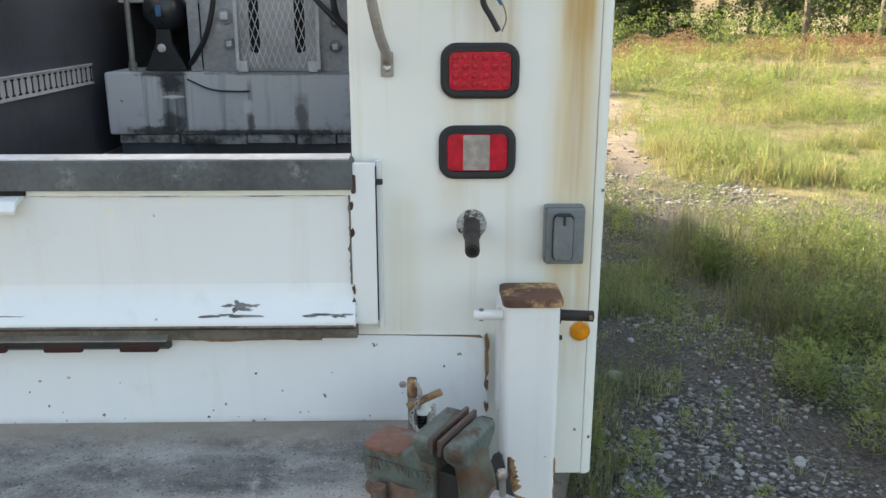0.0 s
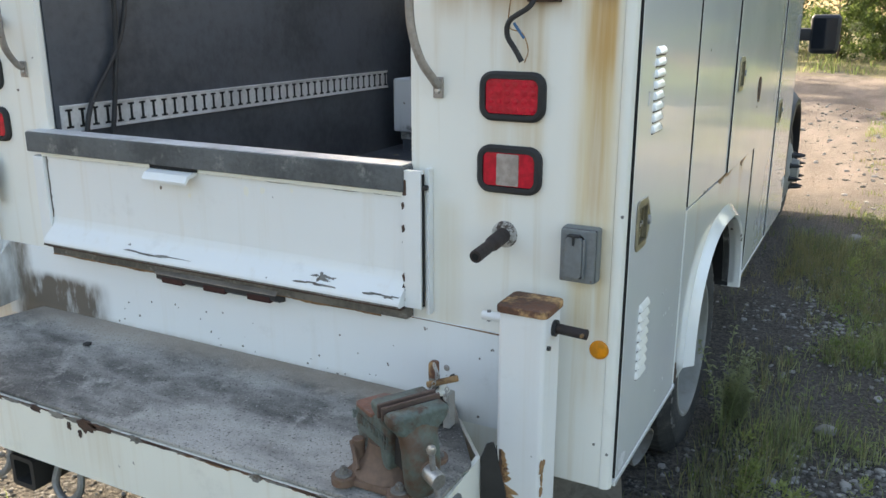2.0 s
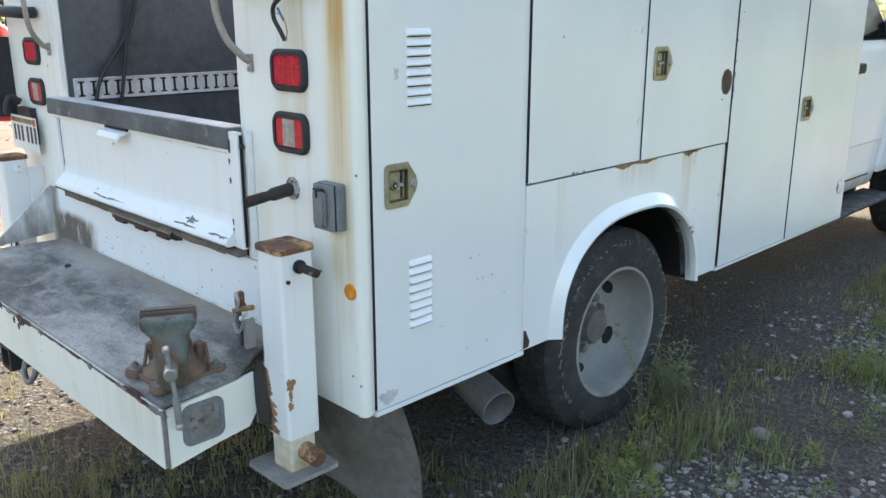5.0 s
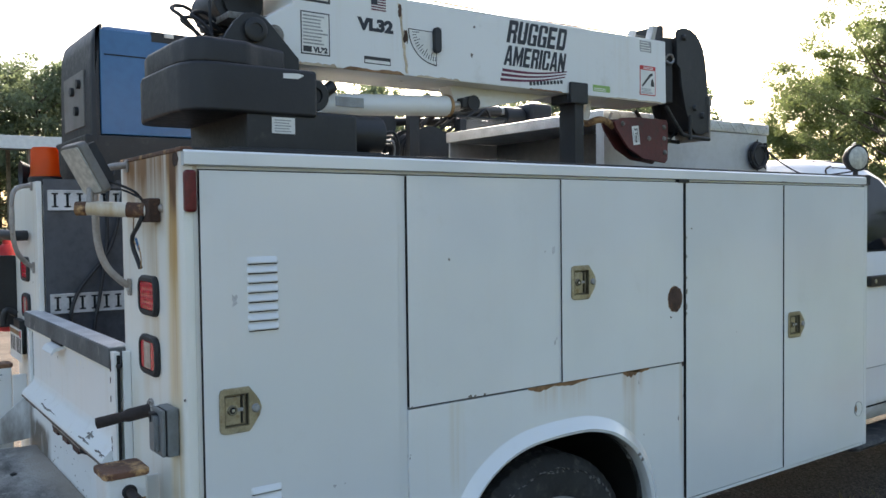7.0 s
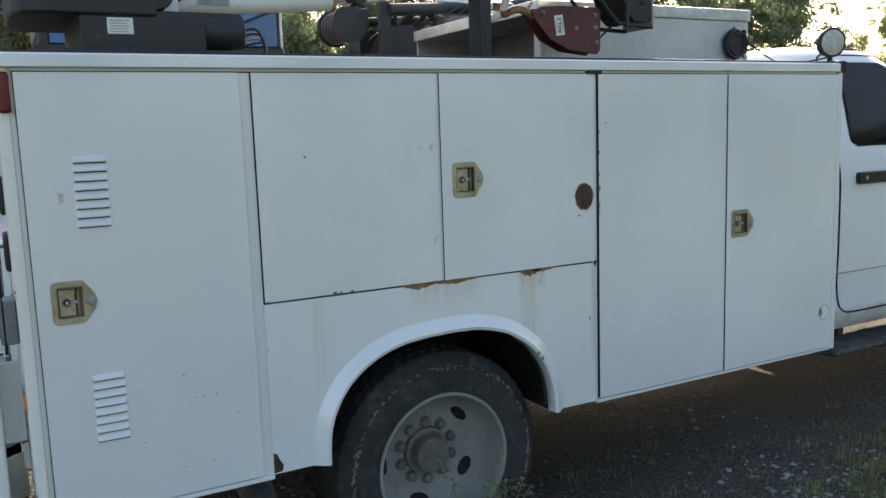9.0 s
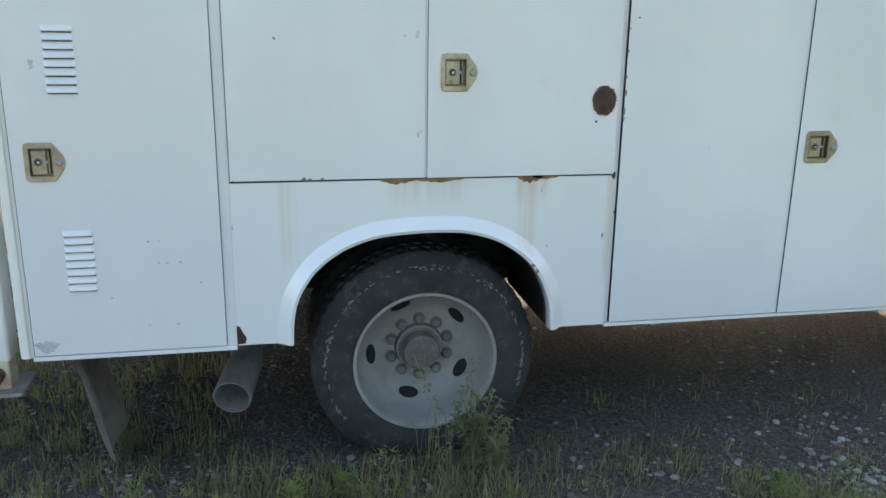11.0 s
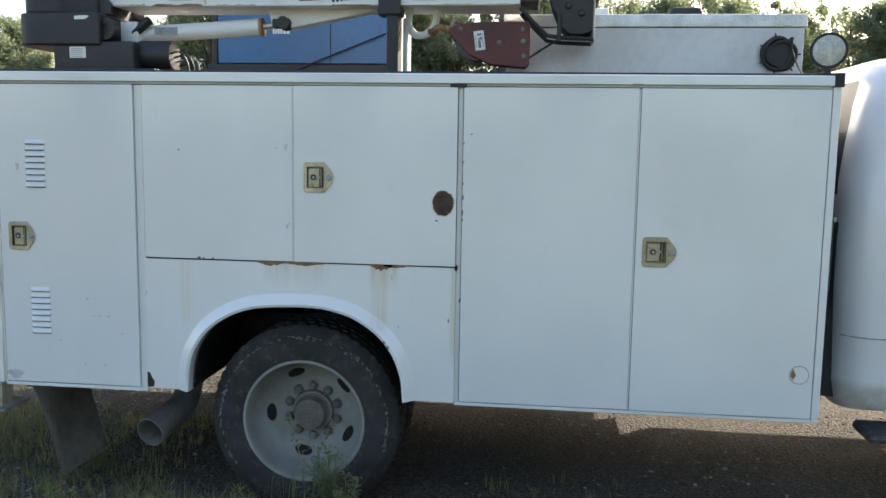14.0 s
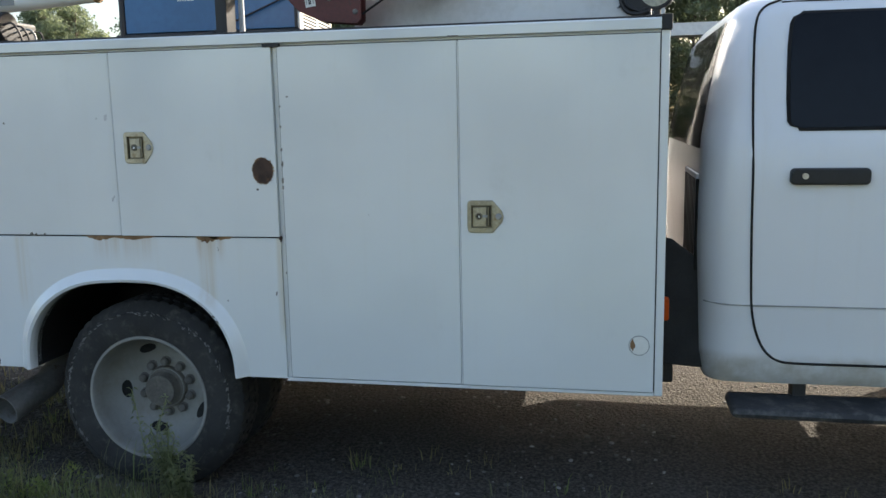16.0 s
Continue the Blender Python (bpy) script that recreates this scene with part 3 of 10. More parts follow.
    col = mixed(nt, yard, col, sand)
    nt.links.new(col, bsdf.inputs["Base Color"])
    bsdf.inputs["Roughness"].default_value = 0.95
    bsdf.inputs["Specular IOR Level"].default_value = 0.2
    h = math_of(nt, "ADD", math_of(nt, "MULTIPLY", v.outputs["Distance"], -0.8), math_of(nt, "ADD", fine, math_of(nt, "ADD", math_of(nt, "MULTIPLY", ruts, 0.5), math_of(nt, "MULTIPLY", noise_of(nt, pos, 6.0, 5.0, 0.7), 1.6))))
    bump(nt, bsdf, h, 0.7, 0.02)
    return m


M["ground"] = ground_mat()


# ---- building helpers ----
BASE = {}


def thing(name, base, label, category, group="", kind=""):
    ob = new(name)
    ob.empty_display_size = 0.05
    ob.location = base
    BASE[ob] = Vector(base)
    return tagged(ob, label, category, group, kind)


def finish(bm, name, material, shift=None, smooth=True):
    if shift is not None:
        bmesh.ops.translate(bm, verts=bm.verts, vec=-shift)
    bmesh.ops.recalc_face_normals(bm, faces=bm.faces)
    if smooth:
        for f in bm.faces:
            f.smooth = True
        for e in bm.edges:
            if len(e.link_faces) == 2 and e.calc_face_angle(0.0) > 0.62:
                e.smooth = False
    me = bpy.data.meshes.new(name)
    bm.to_mesh(me)
    bm.free()
    for m in material if isinstance(material, (list, tuple)) else [material]:
        me.materials.append(m)
    return me


def flat_faces(ob):
    """Keeps broad faces flat beside rounded edges."""
    mod = ob.modifiers.new("normals", "WEIGHTED_NORMAL")
    mod.keep_sharp, mod.mode = True, "FACE_AREA"
    return ob


def part(name, bm, material, parent, label=""):
    """Links a bmesh, given in world places, as one mesh under a thing or under a part."""
    me = finish(bm, name, material, BASE[parent])
    ob = new(name, me)
    flat_faces(ob)
    ob.parent = parent
    BASE[ob] = BASE[parent]
    if label:
        tagged(ob, label)
    return ob


def single(name, bm, material, label, category, group="", kind=""):
    """A thing that is one mesh."""
    return tagged(flat_faces(new(name, finish(bm, name, material))), label, category, group, kind)


def box(x0, x1, y0, y1, z0, z1, bevel=0.0, bm=None, seg=2):
    b = bmesh.new()
    bmesh.ops.create_cube(b, size=1.0)
    for v in b.verts:
        v.co = Vector((x0 + (v.co.x + 0.5) * (x1 - x0), y0 + (v.co.y + 0.5) * (y1 - y0), z0 + (v.co.z + 0.5) * (z1 - z0)))
    if bevel:
        bmesh.ops.bevel(b, geom=b.edges[:], offset=bevel, segments=seg, affect="EDGES", profile=0.5)
    return merge(bm, b)


def merge(bm, b):
    if bm is None:
        return b
    me = bpy.data.meshes.new("tmp")
    b.to_mesh(me)
    b.free()
    bm.from_mesh(me)
    bpy.data.meshes.remove(me)
    return bm


def moved(b, m):
    bmesh.ops.transform(b, matrix=m, verts=b.verts)
    return b


def place3(axis, u, v, w):
    return {"x": (w, u, v), "y": (u, w, v), "z": (u, v, w)}[axis]


def prism(axis, pts, a, b, bevel=0.0, bm=None, seg=2):
    """A polygon, in the two other axes, drawn out along axis from a to b."""
    m = bmesh.new()
    lo = [m.verts.new(place3(axis, u, v, a)) for u, v in pts]
    hi = [m.verts.new(place3(axis, u, v, b)) for u, v in pts]
    n = len(pts)
    m.faces.new(lo)
    m.faces.new(hi[::-1])
    for i in range(n):
        m.faces.new((lo[i], lo[(i + 1) % n], hi[(i + 1) % n], hi[i]))
    bmesh.ops.recalc_face_normals(m, faces=m.faces)
    if bevel:
        bmesh.ops.bevel(m, geom=m.edges[:], offset=bevel, segments=seg, affect="EDGES", profile=0.5)
    return merge(bm, m)


def ring(axis, outer, inner, a, b, bm=None):
    """A frame: two outlines with equally many points, drawn out along axis."""
    m = bmesh.new()
    n = len(outer)
    vs = [[m.verts.new(place3(axis, u, v, w)) for u, v in loop] for loop, w in ((outer, a), (outer, b), (inner, b), (inner, a))]
    for k in range(4):
        p, q = vs[k], vs[(k + 1) % 4]
        for i in range(n):
            m.faces.new((p[i], p[(i + 1) % n], q[(i + 1) % n], q[i]))
    return merge(bm, m)


def rounded(u0, u1, v0, v1, r, n=5):
    pts = []
    for cu, cv, a0 in ((u1 - r, v1 - r, 0), (u0 + r, v1 - r, 90), (u0 + r, v0 + r, 180), (u1 - r, v0 + r, 270)):
        for i in range(n + 1):
            a = radians(a0 + 90 * i / n)
            pts.append((cu + r * math.cos(a), cv + r * math.sin(a)))
    return pts


def circle(cu, cv, r, n=24, ru=None):
    return [(cu + (ru or r) * math.cos(2 * math.pi * i / n), cv + r * math.sin(2 * math.pi * i / n)) for i in range(n)]


def blotch(cu, cv, ru, rv, n=26, rough=0.35, seed=0.0):
    """An uneven outline, as of a flaked patch."""
    out = []
    for i in range(n):
        a = 2 * math.pi * i / n
        k = 1 + rough * (noise.noise(Vector((math.cos(a) * 2.2 + seed, math.sin(a) * 2.2, seed * 1.7))) * 1.6) + rough * 0.35 * (random.random() - 0.5)
        out.append((cu + ru * k * math.cos(a), cv + rv * k * math.sin(a)))
    return out


def frayed(cu, cv, ru, rv, depth, seed, n=120):
    """An oval whose edge is eaten into fine teeth."""
    rnd = random.Random(seed)
    out = []
    for i in range(n):
        a = 2 * math.pi * i / n
        k = 1 + depth * rnd.uniform(-1, 1) + 0.4 * depth * noise.noise(Vector((math.cos(a) * 2, math.sin(a) * 2, seed)))
        out.append((cu + ru * k * math.cos(a), cv + rv * k * math.sin(a)))
    return out


def turned(p, q):
    d = Vector(q) - Vector(p)
    return Matrix.Translation(p) @ d.to_track_quat("Z", "Y").to_matrix().to_4x4(), d.length


def cyl(p, q, r, r2=None, n=20, bevel=0.0, bm=None):
    m, length = turned(p, q)
    b = bmesh.new()
    bmesh.ops.create_cone(b, cap_ends=True, segments=n, radius1=r, radius2=r if r2 is None else r2, depth=length)
    bmesh.ops.translate(b, verts=b.verts, vec=(0, 0, length / 2))
    if bevel:
        caps = [e for e in b.edges if abs(e.verts[0].co.z - e.verts[1].co.z) < 1e-6]
        bmesh.ops.bevel(b, geom=caps, offset=bevel, segments=2, affect="EDGES", profile=0.5)
    return merge(bm, moved(b, m))


def lathe(p, q, profile, n=40, bm=None, caps=True):
    """Turned about the line from p to q; profile: (radius, distance along it)."""
    m, _ = turned(p, q)
    b = bmesh.new()
    loops = [[b.verts.new((r * math.cos(2 * math.pi * i / n), r * math.sin(2 * math.pi * i / n), h)) for i in range(n)] for r, h in profile]
    for k in range(len(loops) - 1):
        for i in range(n):
            b.faces.new((loops[k][i], loops[k][(i + 1) % n], loops[k + 1][(i + 1) % n], loops[k + 1][i]))
    if caps and profile[0][0] > 1e-5:
        b.faces.new(loops[0][::-1])
    if caps and profile[-1][0] > 1e-5:
        b.faces.new(loops[-1])
    bmesh.ops.remove_doubles(b, verts=b.verts, dist=1e-6)
    return merge(bm, moved(b, m))


def curve_points(pts, per=6):
    """Points along a smooth line through pts."""
    pts = [Vector(p) for p in pts]
    if len(pts) < 3:
        return pts
    ext = [pts[0] * 2 - pts[1], *pts, pts[-1] * 2 - pts[-2]]
    out = []
    for i in range(1, len(ext) - 2):
        p0, p1, p2, p3 = ext[i - 1:i + 3]
        for k in range(per):
            t = k / per
            out.append(0.5 * (2 * p1 + (p2 - p0) * t + (2 * p0 - 5 * p1 + 4 * p2 - p3) * t * t + (3 * p1 - p0 - 3 * p2 + p3) * t ** 3))
    return [*out, pts[-1]]


def tube(pts, r, n=8, smooth=True, bm=None, per=6, flat=1.0):
    line = curve_points(pts, per) if smooth else [Vector(p) for p in pts]
    b = bmesh.new()
    loops, side = [], None
    for i, p in enumerate(line):
        d = (line[min(i + 1, len(line) - 1)] - line[max(i - 1, 0)]).normalized()
        if side is None:
            side = d.orthogonal().normalized()
        side = (side - d * side.dot(d)).normalized()
        up = d.cross(side)
        loops.append([b.verts.new(p + (side * math.cos(2 * math.pi * k / n) + up * math.sin(2 * math.pi * k / n) * flat) * r) for k in range(n)])
    for a, c in zip(loops, loops[1:]):
        for k in range(n):
            b.faces.new((a[k], a[(k + 1) % n], c[(k + 1) % n], c[k]))
    b.faces.new(loops[0][::-1])
    b.faces.new(loops[-1])
    return merge(bm, b)


def lettering(text, height, m, depth=0.0015, heavy=0.0, squeeze=1.0, shear=0.0, centre=True):
    """Words as a mesh in the built-in font: drawn in the x-y plane, then put to the pose m."""
    cu = bpy.data.curves.new("words", "FONT")
    cu.body, cu.size, cu.extrude, cu.offset, cu.shear = text, height / 0.70, depth, heavy, shear
    cu.align_x = "CENTER" if centre else "LEFT"
    ob = bpy.data.objects.new("words", cu)
    scene.collection.objects.link(ob)
    me = bpy.data.meshes.new_from_object(ob.evaluated_get(bpy.context.evaluated_depsgraph_get()))
    b = bmesh.new()
    b.from_mesh(me)
    bpy.data.objects.remove(ob)
    bpy.data.curves.remove(cu)
    bpy.data.meshes.remove(me)
    return moved(moved(b, Matrix.Diagonal((squeeze, 1, 1, 1))), m)


def on_side(x, y, z):
    """The pose of words on a wall that faces +x, read along +y."""
    return Matrix.Translation((x, y, z)) @ Matrix(((0, 0, 1, 0), (1, 0, 0, 0), (0, 1, 0, 0), (0, 0, 0, 1)))


def cut(bm, axis, pts, a, b):
    """Takes a prism out of a bmesh."""
    me1 = bpy.data.meshes.new("a")
    bm.to_mesh(me1)
    bm.free()
    me2 = bpy.data.meshes.new("b")
    k = prism(axis, pts, a, b)
    k.to_mesh(me2)
    k.free()
    o1, o2 = new("a", me1), new("b", me2)
    mod = o1.modifiers.new("cut", "BOOLEAN")
    mod.operation, mod.object, mod.solver = "DIFFERENCE", o2, "EXACT"
    me = bpy.data.meshes.new_from_object(o1.evaluated_get(bpy.context.evaluated_depsgraph_get()))
    out = bmesh.new()
    out.from_mesh(me)
    for o in (o1, o2):
        bpy.data.objects.remove(o)
    for d in (me, me1, me2):
        bpy.data.meshes.remove(d)
    return out


# ---- the ground ----
def height_at(x, y):
    h = 0.02 * noise.noise(Vector((x * 0.5, y * 0.5, 0))) + 0.012 * noise.noise(Vector((x * 1.7, y * 1.7, 3)))
    far = max(0.0, math.hypot(x + 1, y - 2) - 6)
    h += min(0.35, far * 0.02) * noise.noise(Vector((x * 0.12, y * 0.12, 7)))
    if x > 3 and y > 12:
        h += min(0.5, (y - 12) * 0.025) * min(1, (x - 3) / 4)
    return h - 0.005


def build_ground():
    def steps(lo, hi, near_lo, near_hi, fine):
        out = [lo]
        a = near_lo
        gap = []
        d = fine
        while a > lo:
            gap.append(a)
            d *= 1.22
            a -= d
        out += gap[::-1]
        a = near_lo + fine
        while a < near_hi:
            out.append(a)
            a += fine
        d = fine
        while a < hi:
            out.append(a)
            d *= 1.22
            a += d
        return [*out, hi]
    xs, ys = steps(-900, 900, -4, 5, 0.12), steps(-900, 900, -3, 8, 0.12)
    verts = [(x, y, height_at(x, y)) for y in ys for x in xs]
    n = len(xs)
    faces = [(j * n + i, j * n + i + 1, (j + 1) * n + i + 1, (j + 1) * n + i) for j in range(len(ys) - 1) for i in range(n - 1)]
    me = bpy.data.meshes.new("ground")
    me.from_pydata(verts, [], faces)
    me.polygons.foreach_set("use_smooth", [True] * len(faces))
    me.materials.append(M["ground"])
    tagged(new("ground", me), "gravel and dry soil yard running into rough grass", "ground", kind="structure")


build_ground()

# ---- the utility body ----
XL = -2.43      # the body's far side; the near side is x = 0
XC = XL / 2
TOP, BOT = 1.84, 0.508
BED_R, BED_L = -0.545, -1.885
LEN = 3.43
body = thing("utility_body", (XC, 1.7, BOT), "white steel service body with rust streaks, mounted behind the cab", "truck body")

# right-hand compartment shell behind the doors, with the wheel opening cut through
ARCH = [(0.877, 0.40), (0.879, 0.56), (0.892, 0.645), (0.92, 0.708), (0.962, 0.765), (1.02, 0.812), (1.09, 0.848), (1.177, 0.872), (1.30, 0.882),
        (1.40, 0.882), (1.47, 0.876), (1.56, 0.852), (1.63, 0.815), (1.69, 0.767), (1.737, 0.705), (1.767, 0.635), (1.782, 0.56), (1.787, 0.40)]
ARCH = [(p.x, p.y) for p in curve_points([(y, z, 0) for y, z in ARCH], 4)]
shell = box(BED_R + 0.004, -0.024, 0.006, LEN - 0.004, BOT, TOP - 0.05)
shell = cut(shell, "x", ARCH, -1.2, 0.2)
part("compartment_shell", shell, M["seal"], body)
well = bmesh.new()
WELL = [(y, max(z, BOT + 0.004)) for y, z in ARCH if z > BOT - 0.03]
for i in range(len(WELL) - 1):
    (a, b), (c, d) = WELL[i], WELL[i + 1]
    well.faces.new([well.verts.new(p) for p in ((-0.026, a, b), (-0.026, c, d), (-0.55, c, d), (-0.55, a, b))])
part("wheel_well", well, M["frame_black"], body)

# the side: hinge posts, fender panel, doors
DOOR_TOP = 1.783


def panel(name, y0, y1, z0, z1, mat="side_paint", x0=-0.024, x1=0.0, bev=0.0035, label=""):
    return part(name, box(x0, x1, y0, y1, z0, z1, bev), M[mat], body, label)


corner = prism("z", [(-0.024, 0.0452), (-0.009, 0.0452), (-0.008, 0.034), (-0.003, 0.030), (-0.001, 0.016), (-0.005, 0.006), (-0.015, 0.0), (-0.026, 0.0), (-0.026, 0.03)], BOT - 0.004, TOP - 0.006)
part("corner_post", corner, M["rear_paint"], body)
panel("hinge_post", 0.6530, 0.6888, BOT, DOOR_TOP, x1=-0.010)
panel("hinge_post", 1.9970, 2.0175, BOT + 0.005, DOOR_TOP, x1=-0.010)
panel("front_post", 3.401, LEN, BOT - 0.006, DOOR_TOP + 0.01, x1=0.004)
panel("door_header", 0.042, 3.40, DOOR_TOP + 0.003, 1.796, x1=-0.008)
fender = box(-0.022, -0.002, 0.686, 1.998, BOT, 1.066, 0.002)
fender = cut(fender, "x", ARCH, -0.2, 0.2)
fender_panel = part("fender_panel", fender, M["fender_paint"], body)


def arch_lip():
    """The rolled flare round the wheel opening."""
    b = bmesh.new()
    prof = ((0.058, -0.003), (0.046, 0.003), (0.026, 0.018), (0.014, 0.026), (0.003, 0.021), (0.0, 0.0), (0.0, -0.05))
    line = [p for p in ARCH if p[1] > BOT + 0.01]
    line = [(0.877, BOT - 0.002), *line, (1.786, BOT - 0.002)]
    loops = []
    for i, (y, z) in enumerate(line):
        y0, z0 = line[max(i - 1, 0)]
        y1, z1 = line[min(i + 1, len(line) - 1)]
        d = Vector((y1 - y0, z1 - z0)).normalized()
        out = Vector((-d.y, d.x))
        loops.append([b.verts.new((x, y + out.x * o, z + out.y * o)) for o, x in prof])
    for p, q in zip(loops, loops[1:]):
        for k in range(len(prof) - 1):
            b.faces.new((p[k], p[k + 1], q[k + 1], q[k]))
    return b


part("wheel_arch_flare", arch_lip(), M["fender_paint"], body)


def latch_pan(y0, y1, z0, z1):
    """The latch's recess, within the outline of its plate."""
    return y0 + 0.014, y0 + 0.69 * (y1 - y0), z0 + 0.017, z1 - 0.017


def door(y0, y1, z0, z1, face=0.0, seal=0.0022, latch=None):
    """A flush door; its rear edge carries a black seal, and the latch's pan is let into it."""
    b = box(-0.024, face, y0, y1, z0, z1, 0.002)
    if latch:
        u0, u1, v0, v1 = latch_pan(*latch)
        b = cut(b, "x", [(u0, v0), (u1, v0), (u1, v1), (u0, v1)], -0.1, 0.1)
    d = part("door", b, M["side_paint"], body)
    part("edge_seal", box(-0.024, face - 0.0012, y0 - seal, y0 + 0.001, z0 + 0.002, z1 - 0.002), M["seal"], d, "black rubber edge seal")
    return d


DOOR_X = {1: 0.001, 2: -0.001, 3: 0.005, 4: 0.001, 5: 0.006}
LATCHES = {1: (0.086, 0.205, 1.086, 1.208), 3: (1.374, 1.498, 1.358, 1.480), 5: (2.727, 2.860, 1.096, 1.214)}
door_1 = door(0.047, 0.652, BOT + 0.004, DOOR_TOP, DOOR_X[1], 0.0014, LATCHES[1])
door_2 = door(0.690, 1.3265, 1.072, DOOR_TOP, DOOR_X[2], 0.0004)
door_3 = door(1.3325, 1.996, 1.072, DOOR_TOP, DOOR_X[3], 0.0004, LATCHES[3])
door_4 = door(2.019, 2.6945, 0.516, DOOR_TOP, DOOR_X[4], 0.0008)
door_5 = door(2.7015, 3.397, 0.516, DOOR_TOP, DOOR_X[5], 0.0004, LATCHES[5])
for y, z0, dx in ((1.3295, 1.074, -0.0018), (2.698, 0.518, -0.0004)):
    part("gap_strip", box(-0.024, dx, y - 0.0028, y + 0.0024, z0, DOOR_TOP - 0.002), M["side_paint"], body)
part("sill_rail", box(-0.024, 0.002, 2.0, 3.40, 0.500, 0.5125, 0.002), M["side_paint"], body)
part("sill_rail", box(-0.024, 0.002, 0.042, 0.686, 0.494, 0.5085, 0.002), M["side_paint"], body)


def louvres(parent, y0, y1, z0, z1, rows=8):
    step = (z1 - z0) / (rows - 1)
    for k in range(rows):
        z = z0 + k * step
        b = bmesh.new()
        a, c = 0.005, 0.016
        prof = [(-0.001, z + c), (0.006, z + 0.009), (0.010, z - 0.001), (0.0085, z - 0.004), (-0.001, z - 0.004)]
        loops = []
        for y, s in ((y0, 0.0), (y0 + 0.006, 0.8), (y0 + 0.014, 1.0), (y1 - 0.014, 1.0), (y1 - 0.006, 0.8), (y1, 0.0)):
            loops.append([b.verts.new((-0.001 + (x + 0.001) * s, y + 0.0 * k, zz)) for x, zz in prof])
        for p, q in zip(loops, loops[1:]):
            for i in range(len(prof) - 1):
                b.faces.new((p[i], p[i + 1], q[i + 1], q[i]))
        ob = part("louvre", b, M["side_paint"], parent)
        part("slot", box(0.0002, 0.0032, y0 + 0.005, y1 - 0.005, z - 0.0075, z - 0.0042), M["hole"], parent)


louvres(door_1, 0.170, 0.264, 1.360, 1.540)
louvres(door_1, 0.170, 0.264, 0.734, 0.915)


def paddle_latch(parent, y0, y1, z0, z1, dx):
    """A folding T-handle latch in a recessed pan, with a pointed side that holds the lock."""
    w = y1 - y0
    T = Matrix.Translation((dx, 0, 0))
    zc, zh = (z0 + z1) / 2, (z1 - z0) / 2
    c = 0.014
    yb = y0 + 0.70 * w
    out = [(y0 + c, z0), (yb, z0), (yb + 0.03 * w, z0 + 0.004), (y1 - 0.006, zc - zh * 0.34), (y1, zc), (y1 - 0.006, zc + zh * 0.34), (yb + 0.03 * w, z1 - 0.004),
           (yb, z1), (y0 + c, z1), (y0 + 0.004, z1 - 0.004), (y0, z1 - c), (y0, z0 + c), (y0 + 0.004, z0 + 0.004)]
    u0, u1, v0, v1 = latch_pan(y0, y1, z0, z1)
    plate_b = cut(prism("x", out, 0.0004, 0.0050, 0.002), "x", [(u0, v0), (u1, v0), (u1, v1), (u0, v1)], -0.1, 0.1)
    latch = part("latch", moved(plate_b, T), M["zinc"], parent, "yellow zinc folding paddle latch")
    part("pan", moved(ring("x", [(u0, v0), (u1, v0), (u1, v1), (u0, v1)], [(u0 + 0.002, v0 + 0.002), (u1 - 0.002, v0 + 0.002), (u1 - 0.002, v1 - 0.002), (u0 + 0.002, v1 - 0.002)], -0.010, 0.0062, box(-0.012, -0.0102, u0, u1, v0, v1)), T), M["zinc_dull"], latch)
    us = u1 - 0.30 * (u1 - u0)
    part("paddle", moved(box(-0.0095, -0.0035, u0 + 0.005, us, v0 + 0.005, v1 - 0.009, 0.002), T), M["zinc"], latch)
    part("slot", moved(box(-0.0098, -0.0085, us + 0.002, u1 - 0.008, v0 + 0.006, v1 - 0.006), T), M["black_metal"], latch)
    part("handle_bar", moved(box(-0.010, 0.0005, us + 0.005, us + 0.0115, v0 + 0.008, v1 - 0.008, 0.0015), T), M["zinc_dull"], latch)
    um = u0 + 0.36 * (u1 - u0)
    part("key_boss", moved(lathe((-0.004, um, zc), (0.019, um, zc), [(0.0135, 0), (0.0135, 0.0045), (0.011, 0.006), (0.0085, 0.0045), (0.0, 0.0045)], 18), T), M["zinc_dull"], latch)
    part("key_hole", moved(prism("x", circle(um, zc, 0.0085, 16), 0.0002, 0.0011), T), M["hole"], latch)
    part("key_plug", moved(box(0.0009, 0.0026, um - 0.003, um + 0.005, zc - 0.0045, zc + 0.0035, 0.0008), T), M["bright"], latch)
    part("t_handle", moved(box(-0.006, 0.0005, um + 0.010, us + 0.006, zc - 0.0045, zc + 0.0045, 0.001), T), M["motor_grey"], latch)
    part("lock", moved(lathe((0.004, y1 - 0.018, zc), (0.02, y1 - 0.018, zc), [(0.012, 0), (0.012, 0.003), (0.009, 0.0065), (0.0, 0.007)], 16), T), M["motor_grey"], latch)


for k, owner in ((1, door_1), (3, door_3), (5, door_5)):
    paddle_latch(owner, *LATCHES[k], DOOR_X[k])

# rust, chips and dents on the side
DOOR_FACE = {door_1: DOOR_X[1], door_2: DOOR_X[2], door_3: DOOR_X[3], door_4: DOOR_X[4], door_5: DOOR_X[5], fender_panel: -0.002}


def flake(name, pts, mat, parent, x=0.0008, thick=0.0012):
    dx = DOOR_FACE.get(parent, 0.0)
    return part(name, prism("x", pts, dx + x - thick, dx + x + 0.0004), M[mat], parent)


